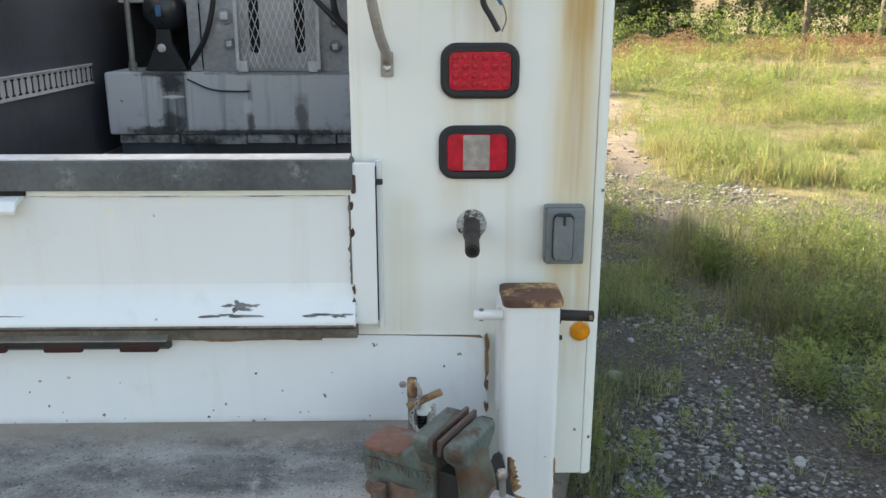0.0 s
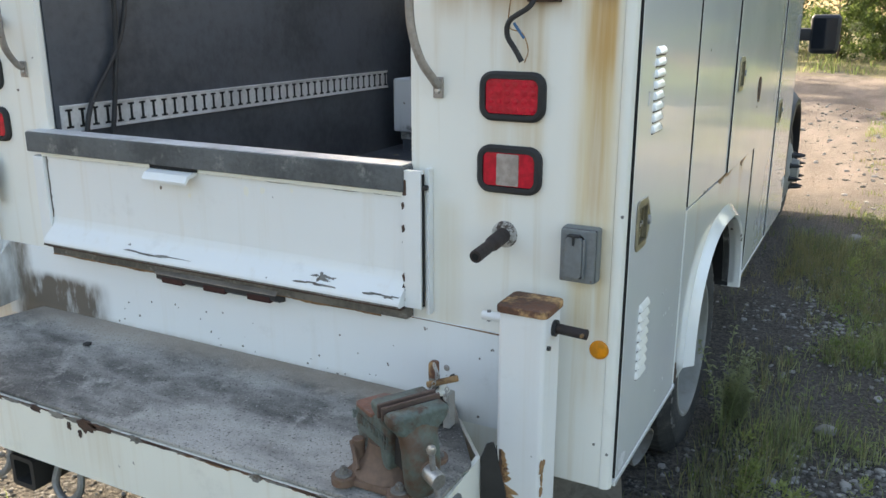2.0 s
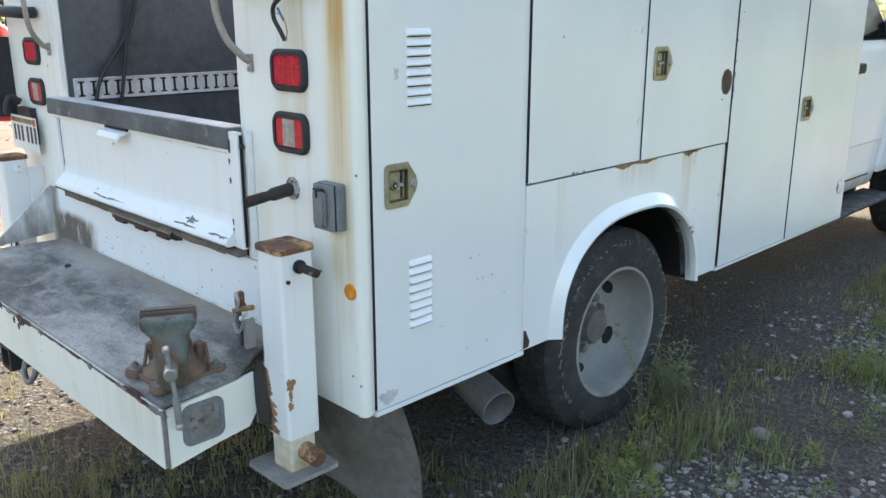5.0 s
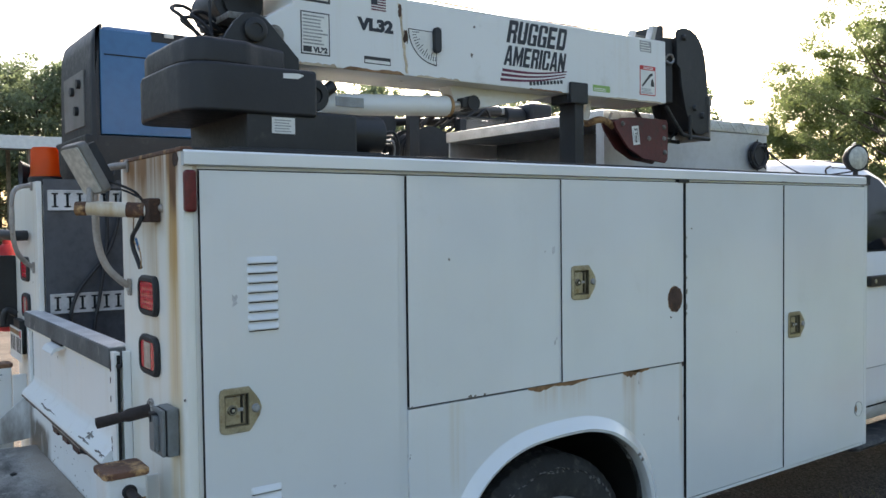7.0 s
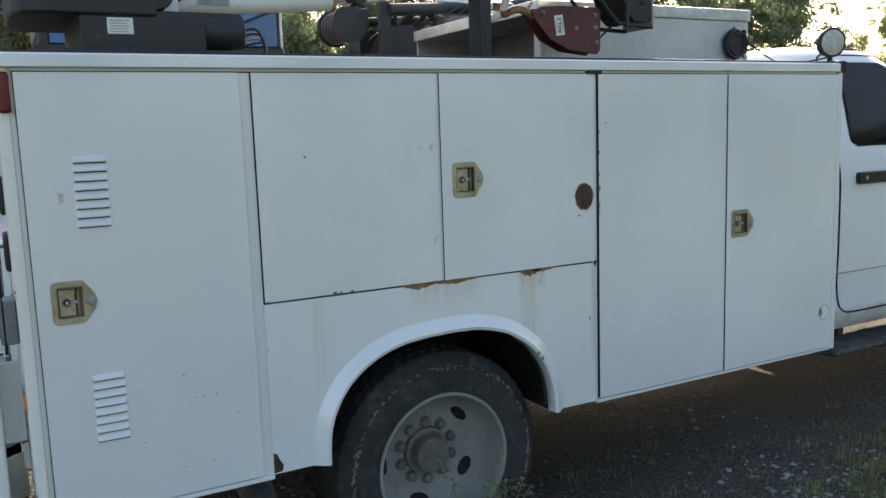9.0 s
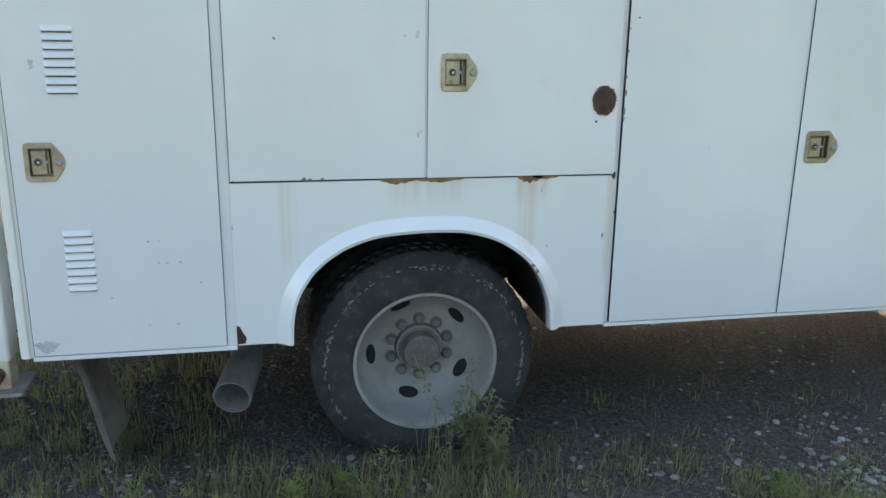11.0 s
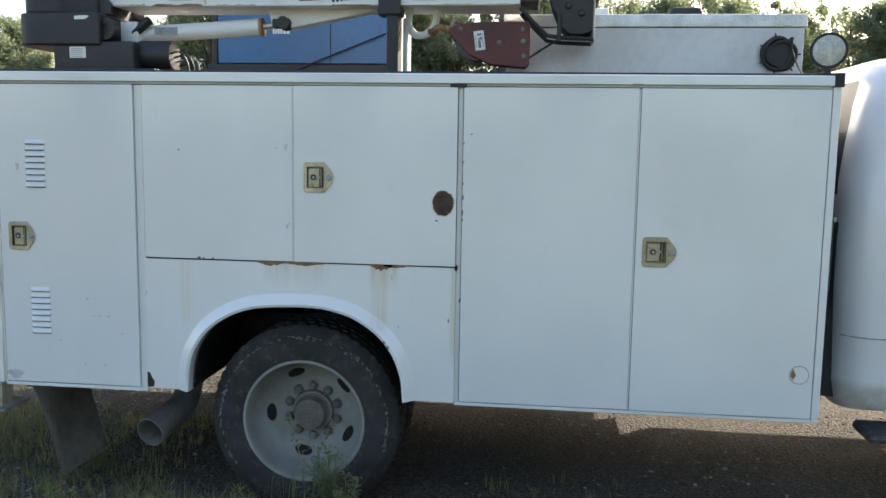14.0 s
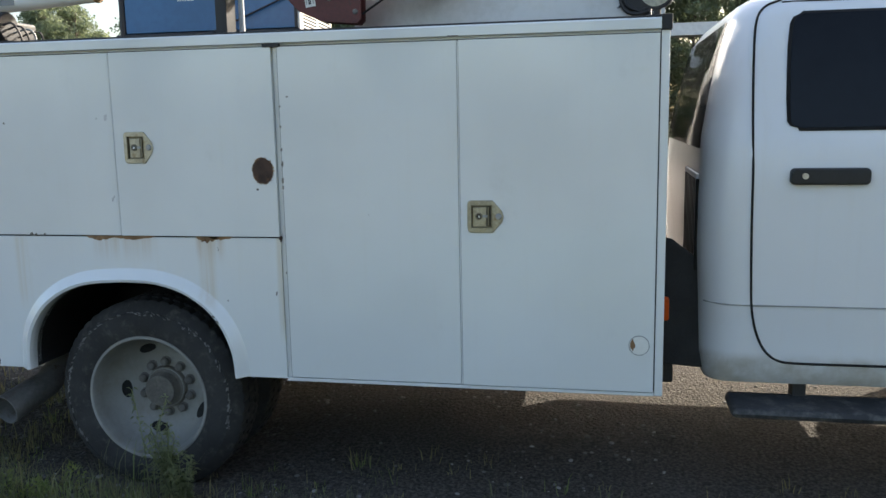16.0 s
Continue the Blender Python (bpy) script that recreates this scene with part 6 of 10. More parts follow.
part("bottle", lathe((-2.52, -0.02, 1.12), (-2.52, -0.02, 3), [(0.03, 0), (0.068, 0.008), (0.072, 0.03), (0.072, 0.36), (0.055, 0.41), (0.024, 0.435), (0.022, 0.46)], 28), M["decal_red"], ext)
part("label", lathe((-2.52, -0.02, 1.21), (-2.52, -0.02, 3), [(0.0728, 0), (0.0728, 0.13)], 28), M["decal_white"], ext)
part("valve", box(-2.545, -2.495, -0.045, 0.005, 1.575, 1.62, 0.006), M["black_metal"], ext)
part("holder", box(-2.46, -2.431, -0.08, 0.06, 1.15, 1.50, 0.004), M["black_metal"], ext)
pipe = tube([(-2.05, -0.012, 1.60), (-2.05, -0.06, 1.60), (-2.16, -0.10, 1.605), (-2.36, -0.12, 1.60), (-2.55, -0.13, 1.60)], 0.024, 12)
single("pipe_bracket", pipe, M["black_metal"], "dark pipe bracket on the far rear panel", "bracket")

# hoses over the bed wall
for k, (y, dy) in enumerate(((0.30, 0.05), (0.37, 0.22))):
    hz = tube([(BED_L - 0.20, y + 0.25, TOP + 0.30), (BED_L - 0.06, y + 0.10, TOP + 0.14), (BED_L + 0.022, y, TOP - 0.02), (BED_L + 0.024, y - dy * 0.3, 1.55), (BED_L + 0.026, y - dy, 1.33), (BED_L + 0.03, y - dy - 0.03, 1.15), (BED_L + 0.06, y - dy, 0.96)], 0.0085, 8)
    single("hose", hz, M["hose"], "black hose hanging down the bed wall", "hose", "bed hoses")


# ---- wheels, chassis, exhaust ----
truck = thing("truck_chassis", (XC, 3.4, 0.0), "white single-cab work truck, parked on gravel", "truck")


def tyre_mesh(cx, cy, cz, r, rim, width, blocks=52):
    """Outer side wall at cx, the tyre going inwards along -x; the tread blocks stand out of one skin."""
    prof = [(rim - 0.004, -0.012, 0), (rim + 0.004, 0.002, 0), (rim + 0.03, 0.010, 0), (rim + 0.065, 0.013, 0), (r - 0.050, 0.008, 0), (r - 0.045, 0.0035, 0), (r - 0.041, 0.0065, 0), (r - 0.025, -0.006, 0), (r - 0.010, -0.018, 0), (r - 0.003, -0.030, 1),
            (r, -0.036, 1), (r, -0.078, 1), (r - 0.004, -0.080, 0), (r - 0.004, -0.084, 0), (r, -0.086, 2), (r, -0.138, 2), (r - 0.004, -0.140, 0), (r - 0.004, -0.144, 0), (r, -0.146, 1), (r, -width + 0.04, 1),
            (r - 0.010, -width + 0.018, 0), (r - 0.06, -width - 0.008, 0), (rim, -width + 0.01, 0)]
    b, loops, n = bmesh.new(), [], blocks * 4
    for i in range(n):
        a = 2 * math.pi * i / n
        loops.append([])
        for q, h, lug in prof:
            proud = 0.006 if lug == 1 and i % 4 < 3 or lug == 2 and (i + 2) % 4 < 3 else 0.0
            loops[-1].append(b.verts.new((cx + h, cy + (q + proud) * math.cos(a), cz + (q + proud) * math.sin(a))))
    for i in range(n):
        p, q = loops[i], loops[(i + 1) % n]
        for k in range(len(prof) - 1):
            b.faces.new((p[k], p[k + 1], q[k + 1], q[k]))
    return b


def dished_wheel(name, cx, cy, cz, phase=113.0):
    """The outer wheel of a pair: deep dish, five slots, nuts round a hub."""
    r_shoulder = 0.366
    w = part(name, tyre_mesh(cx, cy, cz, 0.410, 0.262, 0.215), M["tyre"], truck, "dusty black tyre")
    dish = [(0.250, -0.15), (0.268, 0.000), (0.266, 0.006), (0.256, 0.006), (0.249, -0.004), (0.244, -0.045), (0.236, -0.098), (0.205, -0.138), (0.172, -0.156), (0.140, -0.162), (0.118, -0.164), (0.090, -0.162), (0.086, -0.14), (0.0, -0.14)]
    worn = bmesh.new()
    rnd = random.Random(77)
    for k in range(150):
        a = radians(rnd.uniform(-20, 215))
        rr, la, lr = r_shoulder + rnd.gauss(0, 0.004), rnd.uniform(0.006, 0.028), rnd.uniform(0.0015, 0.0045)
        mark = [(rr - lr, a - la), (rr + lr * rnd.random(), a - la * 0.4), (rr + lr, a + la), (rr - lr * rnd.random(), a + la * 0.5)]
        prism("x", [(cy + q * math.cos(b), cz + q * math.sin(b)) for q, b in mark], cx - 0.004, cx + 0.0078 - (rr - r_shoulder) * 0.5, bm=worn)
    tagged(part("worn_edge", worn, M["scraped_rubber"], w, "scraped pale tread shoulder"), kind="stuff")
    rim = part("rim", lathe((cx, cy, cz), (cx + 1, cy, cz), dish, 72, caps=False), M["wheel_steel"], w, "dusty grey steel rim")
    for k in range(5):
        a = radians(phase + 72 * k)
        sl = bmesh.new()
        rows = []
        for i in range(20):
            t = 2 * math.pi * i / 20
            rr, aa = 0.188 + 0.019 * math.sin(t), a + 0.21 * math.cos(t)
            depth = -0.138 - (0.205 - rr) * 0.55 + 0.004
            rows.append((depth, rr * math.cos(aa), rr * math.sin(aa)))
        top = [sl.verts.new((cx + d, cy + p, cz + q)) for d, p, q in rows]
        low = [sl.verts.new((cx + d - 0.012, cy + p, cz + q)) for d, p, q in rows]
        sl.faces.new(top)
        for i in range(20):
            sl.faces.new((top[i], top[(i + 1) % 20], low[(i + 1) % 20], low[i]))
        part("slot", sl, M["hole"], rim)
    for k in range(10):
        a = radians(18 + 36 * k)
        p = (cx - 0.165, cy + 0.113 * math.cos(a), cz + 0.113 * math.sin(a))
        part("wheel_nut", lathe(p, (p[0] + 1, p[1], p[2]), [(0.023, 0), (0.023, 0.004), (0.018, 0.008), (0.018, 0.024), (0.011, 0.030), (0.0, 0.031)], 12), M["nut_steel"], rim)
    part("hub", lathe((cx - 0.155, cy, cz), (cx + 1, cy, cz), [(0.094, -0.006), (0.090, 0.010), (0.074, 0.022), (0.070, 0.040), (0.0695, 0.060), (0.066, 0.066), (0.03, 0.068), (0.0, 0.068)], 32), M["hub_steel"], rim)
    return w


RW = (1.348, 0.374)
dished_wheel("wheel", -0.070, RW[0], RW[1])
inner = part("wheel", tyre_mesh(-0.345, RW[0], RW[1], 0.410, 0.262, 0.215), M["tyre"], truck)
for x in (XL + 0.075 + 0.215, XL + 0.345 + 0.215):
    part("wheel", tyre_mesh(x, RW[0], RW[1], 0.410, 0.262, 0.215, 40), M["tyre"], truck)
part("rear_axle", cyl((-2.1, RW[0], RW[1]), (-0.33, RW[0], RW[1]), 0.055, n=16, bm=lathe((XC - 0.2, RW[0], RW[1]), (XC + 1, RW[0], RW[1]), [(0.06, 0), (0.17, 0.1), (0.18, 0.2), (0.17, 0.3), (0.06, 0.4)], 24)), M["frame_black"], truck)
for x in (XC - 0.44, XC + 0.37):
    part("frame_rail", box(x, x + 0.07, 0.04, 6.2, 0.50, 0.70, 0.006), M["frame_black"], truck)
for y in (0.2, 1.0, 1.9, 2.8, 3.6):
    part("cross_member", box(XC - 0.40, XC + 0.40, y, y + 0.08, 0.52, 0.66, 0.004), M["frame_black"], truck)
part("floor_sills", box(BED_L + 0.02, BED_R - 0.02, 0.05, 3.38, 0.80, 0.898), M["frame_black"], truck)
for x in (XC - 0.48, XC + 0.40):
    part("leaf_spring", box(x, x + 0.08, 0.62, 2.06, 0.46, 0.52, 0.004), M["frame_black"], truck)
part("fuel_tank", box(XC + 0.38, XC + 0.72, 2.2, 3.1, 0.36, 0.62, 0.03), M["frame_black"], truck)
# Unseen box added on the far side, sized to keep sunlight off the ground.
part("far_tank", box(XC - 0.78, XC - 0.38, 1.3, 3.26, 0.30, 0.64, 0.03), M["frame_black"], truck)
# Unseen drivetrain boxes, also added to cut the sunlight under the truck.
part("transmission", box(XC - 0.24, XC + 0.24, 3.4, 4.7, 0.44, 0.70, 0.05), M["frame_black"], truck)
part("engine_sump", box(XC - 0.30, XC + 0.30, 4.7, 5.6, 0.36, 0.90, 0.05), M["frame_black"], truck)
part("battery_box", box(XC + 0.42, XC + 0.80, 3.25, 3.50, 0.42, 0.70, 0.01), M["frame_black"], truck)
part("drive_shaft", cyl((XC, 1.4, 0.42), (XC, 4.4, 0.62), 0.05, n=14), M["frame_black"], truck)
ep, eq = Vector((-0.085, 0.655, 0.285)), Vector((-0.30, 0.700, 0.335))
ed = (ep - eq).normalized()
pipe = tube([(-0.64, 0.60, 0.66), (-0.53, 0.66, 0.50), (-0.41, 0.690, 0.390), tuple(eq), tuple(eq + ed * 0.06)], 0.061, 20)
part("exhaust_pipe", pipe, M["pipe_steel"], truck, "grey side exhaust pipe")
part("exhaust_lip", lathe(eq, eq + ed, [(0.0605, 0.05), (0.0650, 0.052), (0.0675, (ep - eq).length + 0.010), (0.0625, (ep - eq).length + 0.011), (0.0605, 0.052)], 28, caps=False), M["pipe_steel"], truck)
part("exhaust_bore", lathe(eq, eq + ed, [(0.0604, 0.064), (0.0, 0.0642)], 24), M["hole"], truck)
flap = bmesh.new()
rows = []
for j in range(9):
    t = j / 8
    curl = lambda i: 0.5 * math.pi * max(0.0, 1 - i / 2.2)
    rows.append([flap.verts.new((-0.015 - 0.50 * i / 6 - 0.03 * t * (1 - math.cos(curl(i))) + 0.01 * math.sin(3 * t), 0.105 + 0.02 * math.sin(2.2 * t) + 0.09 * t * t + 0.012 * math.sin(i * 1.1 + t * 2) + 0.07 * math.sin(math.pi * (0.2 + 0.65 * t)) * math.sin(curl(i)), 0.50 - 0.47 * t + 0.05 * max(0.0, t - 0.75) / 0.25 * max(0.0, 1 - i / 1.5))) for i in range(7)])
for p, q in zip(rows, rows[1:]):
    for i in range(6):
        flap.faces.new((p[i], p[i + 1], q[i + 1], q[i]))
bmesh.ops.solidify(flap, geom=flap.faces[:], thickness=0.008)
part("mud_flap", flap, M["mud_flap"], truck, "dusty black rubber mud flap")
part("flap_bracket", box(-0.54, -0.05, 0.10, 0.13, 0.47, 0.507, 0.003), M["rust"], truck)

# cab: a skin drawn through outlines at several heights
HALF = 0.985
LEVELS = [  # height, half width, rear y, front y, corner radius
    (0.47, 0.905, 3.615, 4.85, 0.10), (0.50, 0.928, 3.600, 4.85, 0.11), (0.545, 0.944, 3.592, 4.85, 0.13), (0.585, 0.956, 3.586, 4.85, 0.14), (0.605, 0.952, 3.584, 4.85, 0.14), (0.70, 0.966, 3.582, 4.85, 0.15),
    (0.785, 0.975, 3.58, 4.85, 0.15), (0.80, 0.980, 3.58, 4.85, 0.15), (1.00, 0.988, 3.57, 4.85, 0.15), (1.20, 0.990, 3.57, 4.85, 0.15), (1.36, 0.984, 3.58, 4.85, 0.15), (1.43, 0.966, 3.585, 4.80, 0.15),
    (1.60, 0.925, 3.615, 4.66, 0.15), (1.75, 0.885, 3.65, 4.52, 0.15), (1.86, 0.845, 3.685, 4.42, 0.16), (1.925, 0.795, 3.73, 4.34, 0.18), (1.965, 0.70, 3.80, 4.24, 0.20), (1.985, 0.52, 3.90, 4.12, 0.20), (1.99, 0.25, 4.0, 4.05, 0.1)]


def cab_side(z):
    for a, b in zip(LEVELS, LEVELS[1:]):
        if a[0] <= z <= b[0]:
            t = (z - a[0]) / (b[0] - a[0])
            return [p + (q - p) * t for p, q in zip(a, b)]
    return LEVELS[-1]


def cab_skin():
    b = bmesh.new()
    loops = []
    for z, w, yr, yf, r in LEVELS:
        r = min(r, (yf - yr) / 2 - 0.005)
        half = [(w * 0.0, yr), (w * 0.35, yr), (w * 0.7 if w * 0.7 < w - r else w - r, yr)]
        half += [(w - r + r * math.sin(radians(a)), yr + r - r * math.cos(radians(a))) for a in (0, 15, 30, 45, 60, 75, 90)]
        half += [(w, yr + r + (yf - yr - 2 * r) * k / 6) for k in range(1, 6)]
        half += [(w - 0.6 * r * (1 - math.cos(radians(a))), yf - r + r * math.sin(radians(a))) for a in (0, 45, 90)]
        half += [(w * 0.4, yf), (0, yf)]
        full = [(XC + u, v) for u, v in half] + [(XC - u, v) for u, v in half[-2:0:-1]]
        loops.append([b.verts.new((u, v, z)) for u, v in full])
    n = len(loops[0])
    for p, q in zip(loops, loops[1:]):
        for i in range(n):
            b.faces.new((p[i], p[(i + 1) % n], q[(i + 1) % n], q[i]))
    b.faces.new(loops[-1])
    b.faces.new(loops[0][::-1])
    return b


cab = part("cab", cab_skin(), M["cab_paint"], truck, "white single cab with tinted windows")


def skin_point(y, z, off=0.0):
    """A place on the cab's near side."""
    _, w, yr, yf, r = cab_side(z)
    x = w
    if y < yr + r:
        d = max(0.0, min(1.0, (yr + r - y) / r))
        x = w - r + r * math.sqrt(max(0.0, 1 - d * d))
    return Vector((XC + x + off, y, z))


def skin_patch(outline, off, thick, rows=10):
    """A pane that follows the cab's side: outline as (z, y from, y to)."""
    b = bmesh.new()
    loops = []
    for z, ya, yb in outline:
        loops.append([b.verts.new(skin_point(ya + (yb - ya) * k / rows, z, off)) for k in range(rows + 1)])
    for p, q in zip(loops, loops[1:]):
        for k in range(rows):
            b.faces.new((p[k], p[k + 1], q[k + 1], q[k]))
    bmesh.ops.solidify(b, geom=b.faces[:], thickness=thick)
    return b


win = [(1.452, 3.915, 4.60), (1.458, 3.89, 4.62), (1.475, 3.878, 4.60), (1.55, 3.876, 4.54), (1.65, 3.878, 4.46), (1.75, 3.882, 4.37), (1.83, 3.892, 4.30), (1.855, 3.905, 4.27), (1.866, 3.93, 4.24)]
part("window_seal", skin_patch([(z, a - 0.013, b + 0.013) for z, a, b in [(1.440, 3.92, 4.60), *win, (1.876, 3.94, 4.22)]], 0.0035, 0.004), M["rubber"], cab)
# Brightness reflected in and seen through the rear glass is put into this grey.
M["back_glass"] = plain("grey_rear_window", (0.11, 0.115, 0.11), 0.04, 0.0, 0.1, 4.0, 0.0)
M["cab_glass"] = plain("dark_tinted_window", (0.013, 0.016, 0.021), 0.05, 0.0, 0.1, 4.0, 0.0)
part("window_pane", skin_patch(win, 0.006, 0.003), M["cab_glass"], cab, "dark tinted side window")
seam = [skin_point(y, z, 0.0022) for y, z in ((3.86, 1.925), (3.80, 1.90), (3.765, 1.84), (3.752, 1.70), (3.748, 1.5), (3.750, 1.3), (3.752, 1.1), (3.758, 0.9), (3.766, 0.78), (3.785, 0.69), (3.82, 0.615), (3.87, 0.575), (3.95, 0.565), (4.2, 0.565), (4.6, 0.565))]
part("door_seam", tube(seam, 0.0048, 6), M["hole"], cab)
part("door_seam", tube([skin_point(y, 1.915 if y < 4.3 else 1.88, 0.0005) for y in (3.86, 4.0, 4.15, 4.25)], 0.004, 6), M["hole"], cab)
part("body_line", tube([skin_point(y, 0.792, -0.001) for y in (3.60, 3.66, 3.75, 3.9, 4.2, 4.7)], 0.004, 6), M["decal_grey"], cab)
handle = part("door_handle", moved(prism("x", rounded(-0.135, 0.135, -0.030, 0.030, 0.018, 4), -0.012, 0.028, 0.008), Matrix.Translation(skin_point(4.012, 1.278))), M["black_metal"], cab, "black door handle")
part("key_lock", cyl(skin_point(3.925, 1.280, 0.026), skin_point(3.925, 1.280, 0.032), 0.011, n=16), M["bright"], handle)
# rear window and stamped back of the cab
rw = bmesh.new()
loops = []
for z in (1.375, 1.43, 1.5, 1.6, 1.7, 1.8, 1.86):
    _, w, yr, yf, r = cab_side(z)
    loops.append([rw.verts.new((XC + s * (w - r * 0.72), yr - 0.006 + (0.03 if abs(s) == 1 else 0), z)) for s in (-1, -0.9, -0.5, 0, 0.5, 0.9, 1)])
for p, q in zip(loops, loops[1:]):
    for k in range(6):
        rw.faces.new((p[k], p[k + 1], q[k + 1], q[k]))
bmesh.ops.solidify(rw, geom=rw.faces[:], thickness=0.004)
part("rear_window", rw, M["back_glass"], cab, "rear window with reflected brightness painted in as grey")
for k in range(9):
    x = XC + 0.825 - 0.055 * k
    part("pressed_rib", box(x - 0.012, x + 0.012, 3.564, 3.578, 0.85, 1.28, 0.006), M["cab_paint"], cab)
    part("vent_slot", box(x + 0.018, x + 0.034, 3.563, 3.576, 0.90, 1.26, 0.003), M["hole"], cab)
# rocker and step
part("step_board", prism("y", [(XC + 0.82, 0.362), (XC + 0.99, 0.358), (XC + 1.030, 0.366), (XC + 1.042, 0.384), (XC + 1.03, 0.402), (XC + 0.82, 0.407)], 3.70, 4.92, 0.02, seg=3), M["step_rubber"], cab, "dusty black side step board")
for y in (3.95, 4.65):
    part("step_bracket", box(XC + 0.78, XC + 0.86, y, y + 0.05, 0.36, 0.50, 0.004), M["frame_black"], cab)
part("roof_ditch", tube([skin_point(y, 1.955, -0.002) for y in (3.86, 4.0, 4.2)], 0.006, 6), M["hole"], cab)
# bonnet, wing and arch
hood = bmesh.new()
loops = []
for y, w, zt in ((4.80, 0.985, 1.36), (4.95, 0.988, 1.33), (5.3, 0.985, 1.29), (5.8, 0.965, 1.25), (6.15, 0.93, 1.20), (6.32, 0.86, 1.12), (6.36, 0.82, 1.05)):
    sec = [(w * 0.965, 0.55), (w * 0.99, 0.75), (w, 1.0), (w * 0.985, zt - 0.10), (w * 0.94, zt - 0.03), (w * 0.80, zt), (w * 0.4, zt + 0.035), (0, zt + 0.045)]
    sec += [(-u, v) for u, v in sec[-2::-1]]
    loops.append([hood.verts.new((XC + u, y, v)) for u, v in sec])
for p, q in zip(loops, loops[1:]):
    for k in range(len(p) - 1):
        hood.faces.new((p[k], p[k + 1], q[k + 1], q[k]))
hood.faces.new(loops[-1])
hood.faces.new(loops[0][::-1])
FW = (5.50, 0.400)
hood = cut(hood, "x", [(FW[0] + 0.47 * math.cos(radians(a)), FW[1] + 0.08 + 0.47 * math.sin(radians(a))) for a in range(-30, 211, 12)], XC - 2, XC + 2)
part("bonnet", hood, M["cab_paint"], truck, "white bonnet and wings")
flare = bmesh.new()
loops = []
for k in range(19):
    a = radians(-8 + 196 * k / 18)
    c, s = math.cos(a), math.sin(a)
    loops.append([flare.verts.new((XC + x, FW[0] + rr * c, FW[1] + 0.08 + rr * s)) for rr, x in ((0.56, 0.984), (0.55, 1.03), (0.50, 1.075), (0.455, 1.078), (0.445, 1.06), (0.455, 0.94))])
for p, q in zip(loops, loops[1:]):
    for k in range(5):
        flare.faces.new((p[k], p[k + 1], q[k + 1], q[k]))
part("arch_flare", flare, M["black_cover"], truck, "black plastic wheel arch flare")
fx = XC + 1.03
fw = part("wheel", tyre_mesh(fx, FW[0], FW[1], 0.402, 0.262, 0.225), M["tyre"], truck)
frim = part("rim", lathe((fx, FW[0], FW[1]), (fx + 1, FW[0], FW[1]), [(0.25, -0.1), (0.268, 0.0), (0.262, 0.008), (0.24, 0.0), (0.20, 0.03), (0.15, 0.045), (0.10, 0.05), (0.09, 0.10), (0.0, 0.11)], 48, caps=False), M["wheel_steel"], fw)
for k in range(8):
    a = radians(45 * k + 20)
    p = (fx + 0.045, FW[0] + 0.135 * math.cos(a), FW[1] + 0.135 * math.sin(a))
    part("spiked_nut", lathe(p, (p[0] + 1, p[1], p[2]), [(0.024, 0), (0.024, 0.008), (0.017, 0.014), (0.016, 0.05), (0.004, 0.095), (0.0, 0.097)], 12), M["black_metal"], frim)
part("wheel", tyre_mesh(XC - 1.03 + 0.225, FW[0], FW[1], 0.402, 0.262, 0.225, 40), M["tyre"], truck)
part("front_axle", cyl((XC - 0.8, FW[0], FW[1]), (XC + 0.8, FW[0], FW[1]), 0.05, n=14), M["frame_black"], truck)
# Near-black box added under the bonnet; it stands for shade, not a part.
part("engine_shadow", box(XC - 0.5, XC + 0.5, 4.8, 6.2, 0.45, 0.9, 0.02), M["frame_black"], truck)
part("front_bumper", box(XC - 0.98, XC + 0.98, 6.30, 6.48, 0.45, 0.72, 0.04), M["bright"], truck)
badge = part("wing_badge", box(XC + 0.984, XC + 0.995, 4.90, 5.02, 1.075, 1.14, 0.003), M["decal_grey"], truck)
part("badge_band", box(XC + 0.9945, XC + 0.998, 4.905, 5.015, 1.08, 1.105), M["decal_red"], badge)
# towing mirror
mirror = part("mirror", box(XC + 1.17, XC + 1.36, 4.60, 4.68, 1.365, 1.625, 0.03, seg=3), M["black_cover"], truck, "black folding mirror")
part("mirror_glass", box(XC + 1.19, XC + 1.34, 4.594, 4.599, 1.40, 1.60), M["cab_glass"], mirror)
part("mirror_arm", box(XC + 0.93, XC + 1.19, 4.61, 4.67, 1.45, 1.535, 0.018, box(XC + 0.90, XC + 1.0, 4.56, 4.72, 1.43, 1.56, 0.02)), M["black_cover"], mirror)
part("roof_antenna", tube([(XC + 0.7, 4.9, 1.33), (XC + 0.71, 4.92, 1.8)], 0.004, 6), M["black_metal"], truck)
part("side_marker", box(-0.20, -0.165, LEN + 0.002, LEN + 0.030, 0.74, 0.83, 0.010), M["lens_beacon"], body, "amber marker lamp")
part("marker_bracket", box(-0.30, -0.10, LEN - 0.01, LEN + 0.003, 0.55, 0.95, 0.004), M["black_metal"], body)
part("splash_guard", prism("x", [(LEN + 0.004, 0.545), (LEN + 0.004, 1.035), (LEN + 0.05, 1.025), (3.60, 0.93), (3.612, 0.80), (3.615, 0.505), (LEN + 0.03, 0.515)], -0.375, -0.36, 0.006), M["rubber"], body, "black plastic splash guard")
# Near-black sheet added to stand for the shade between body and cab.
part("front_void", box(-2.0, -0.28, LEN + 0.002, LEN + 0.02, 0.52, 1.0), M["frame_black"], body)

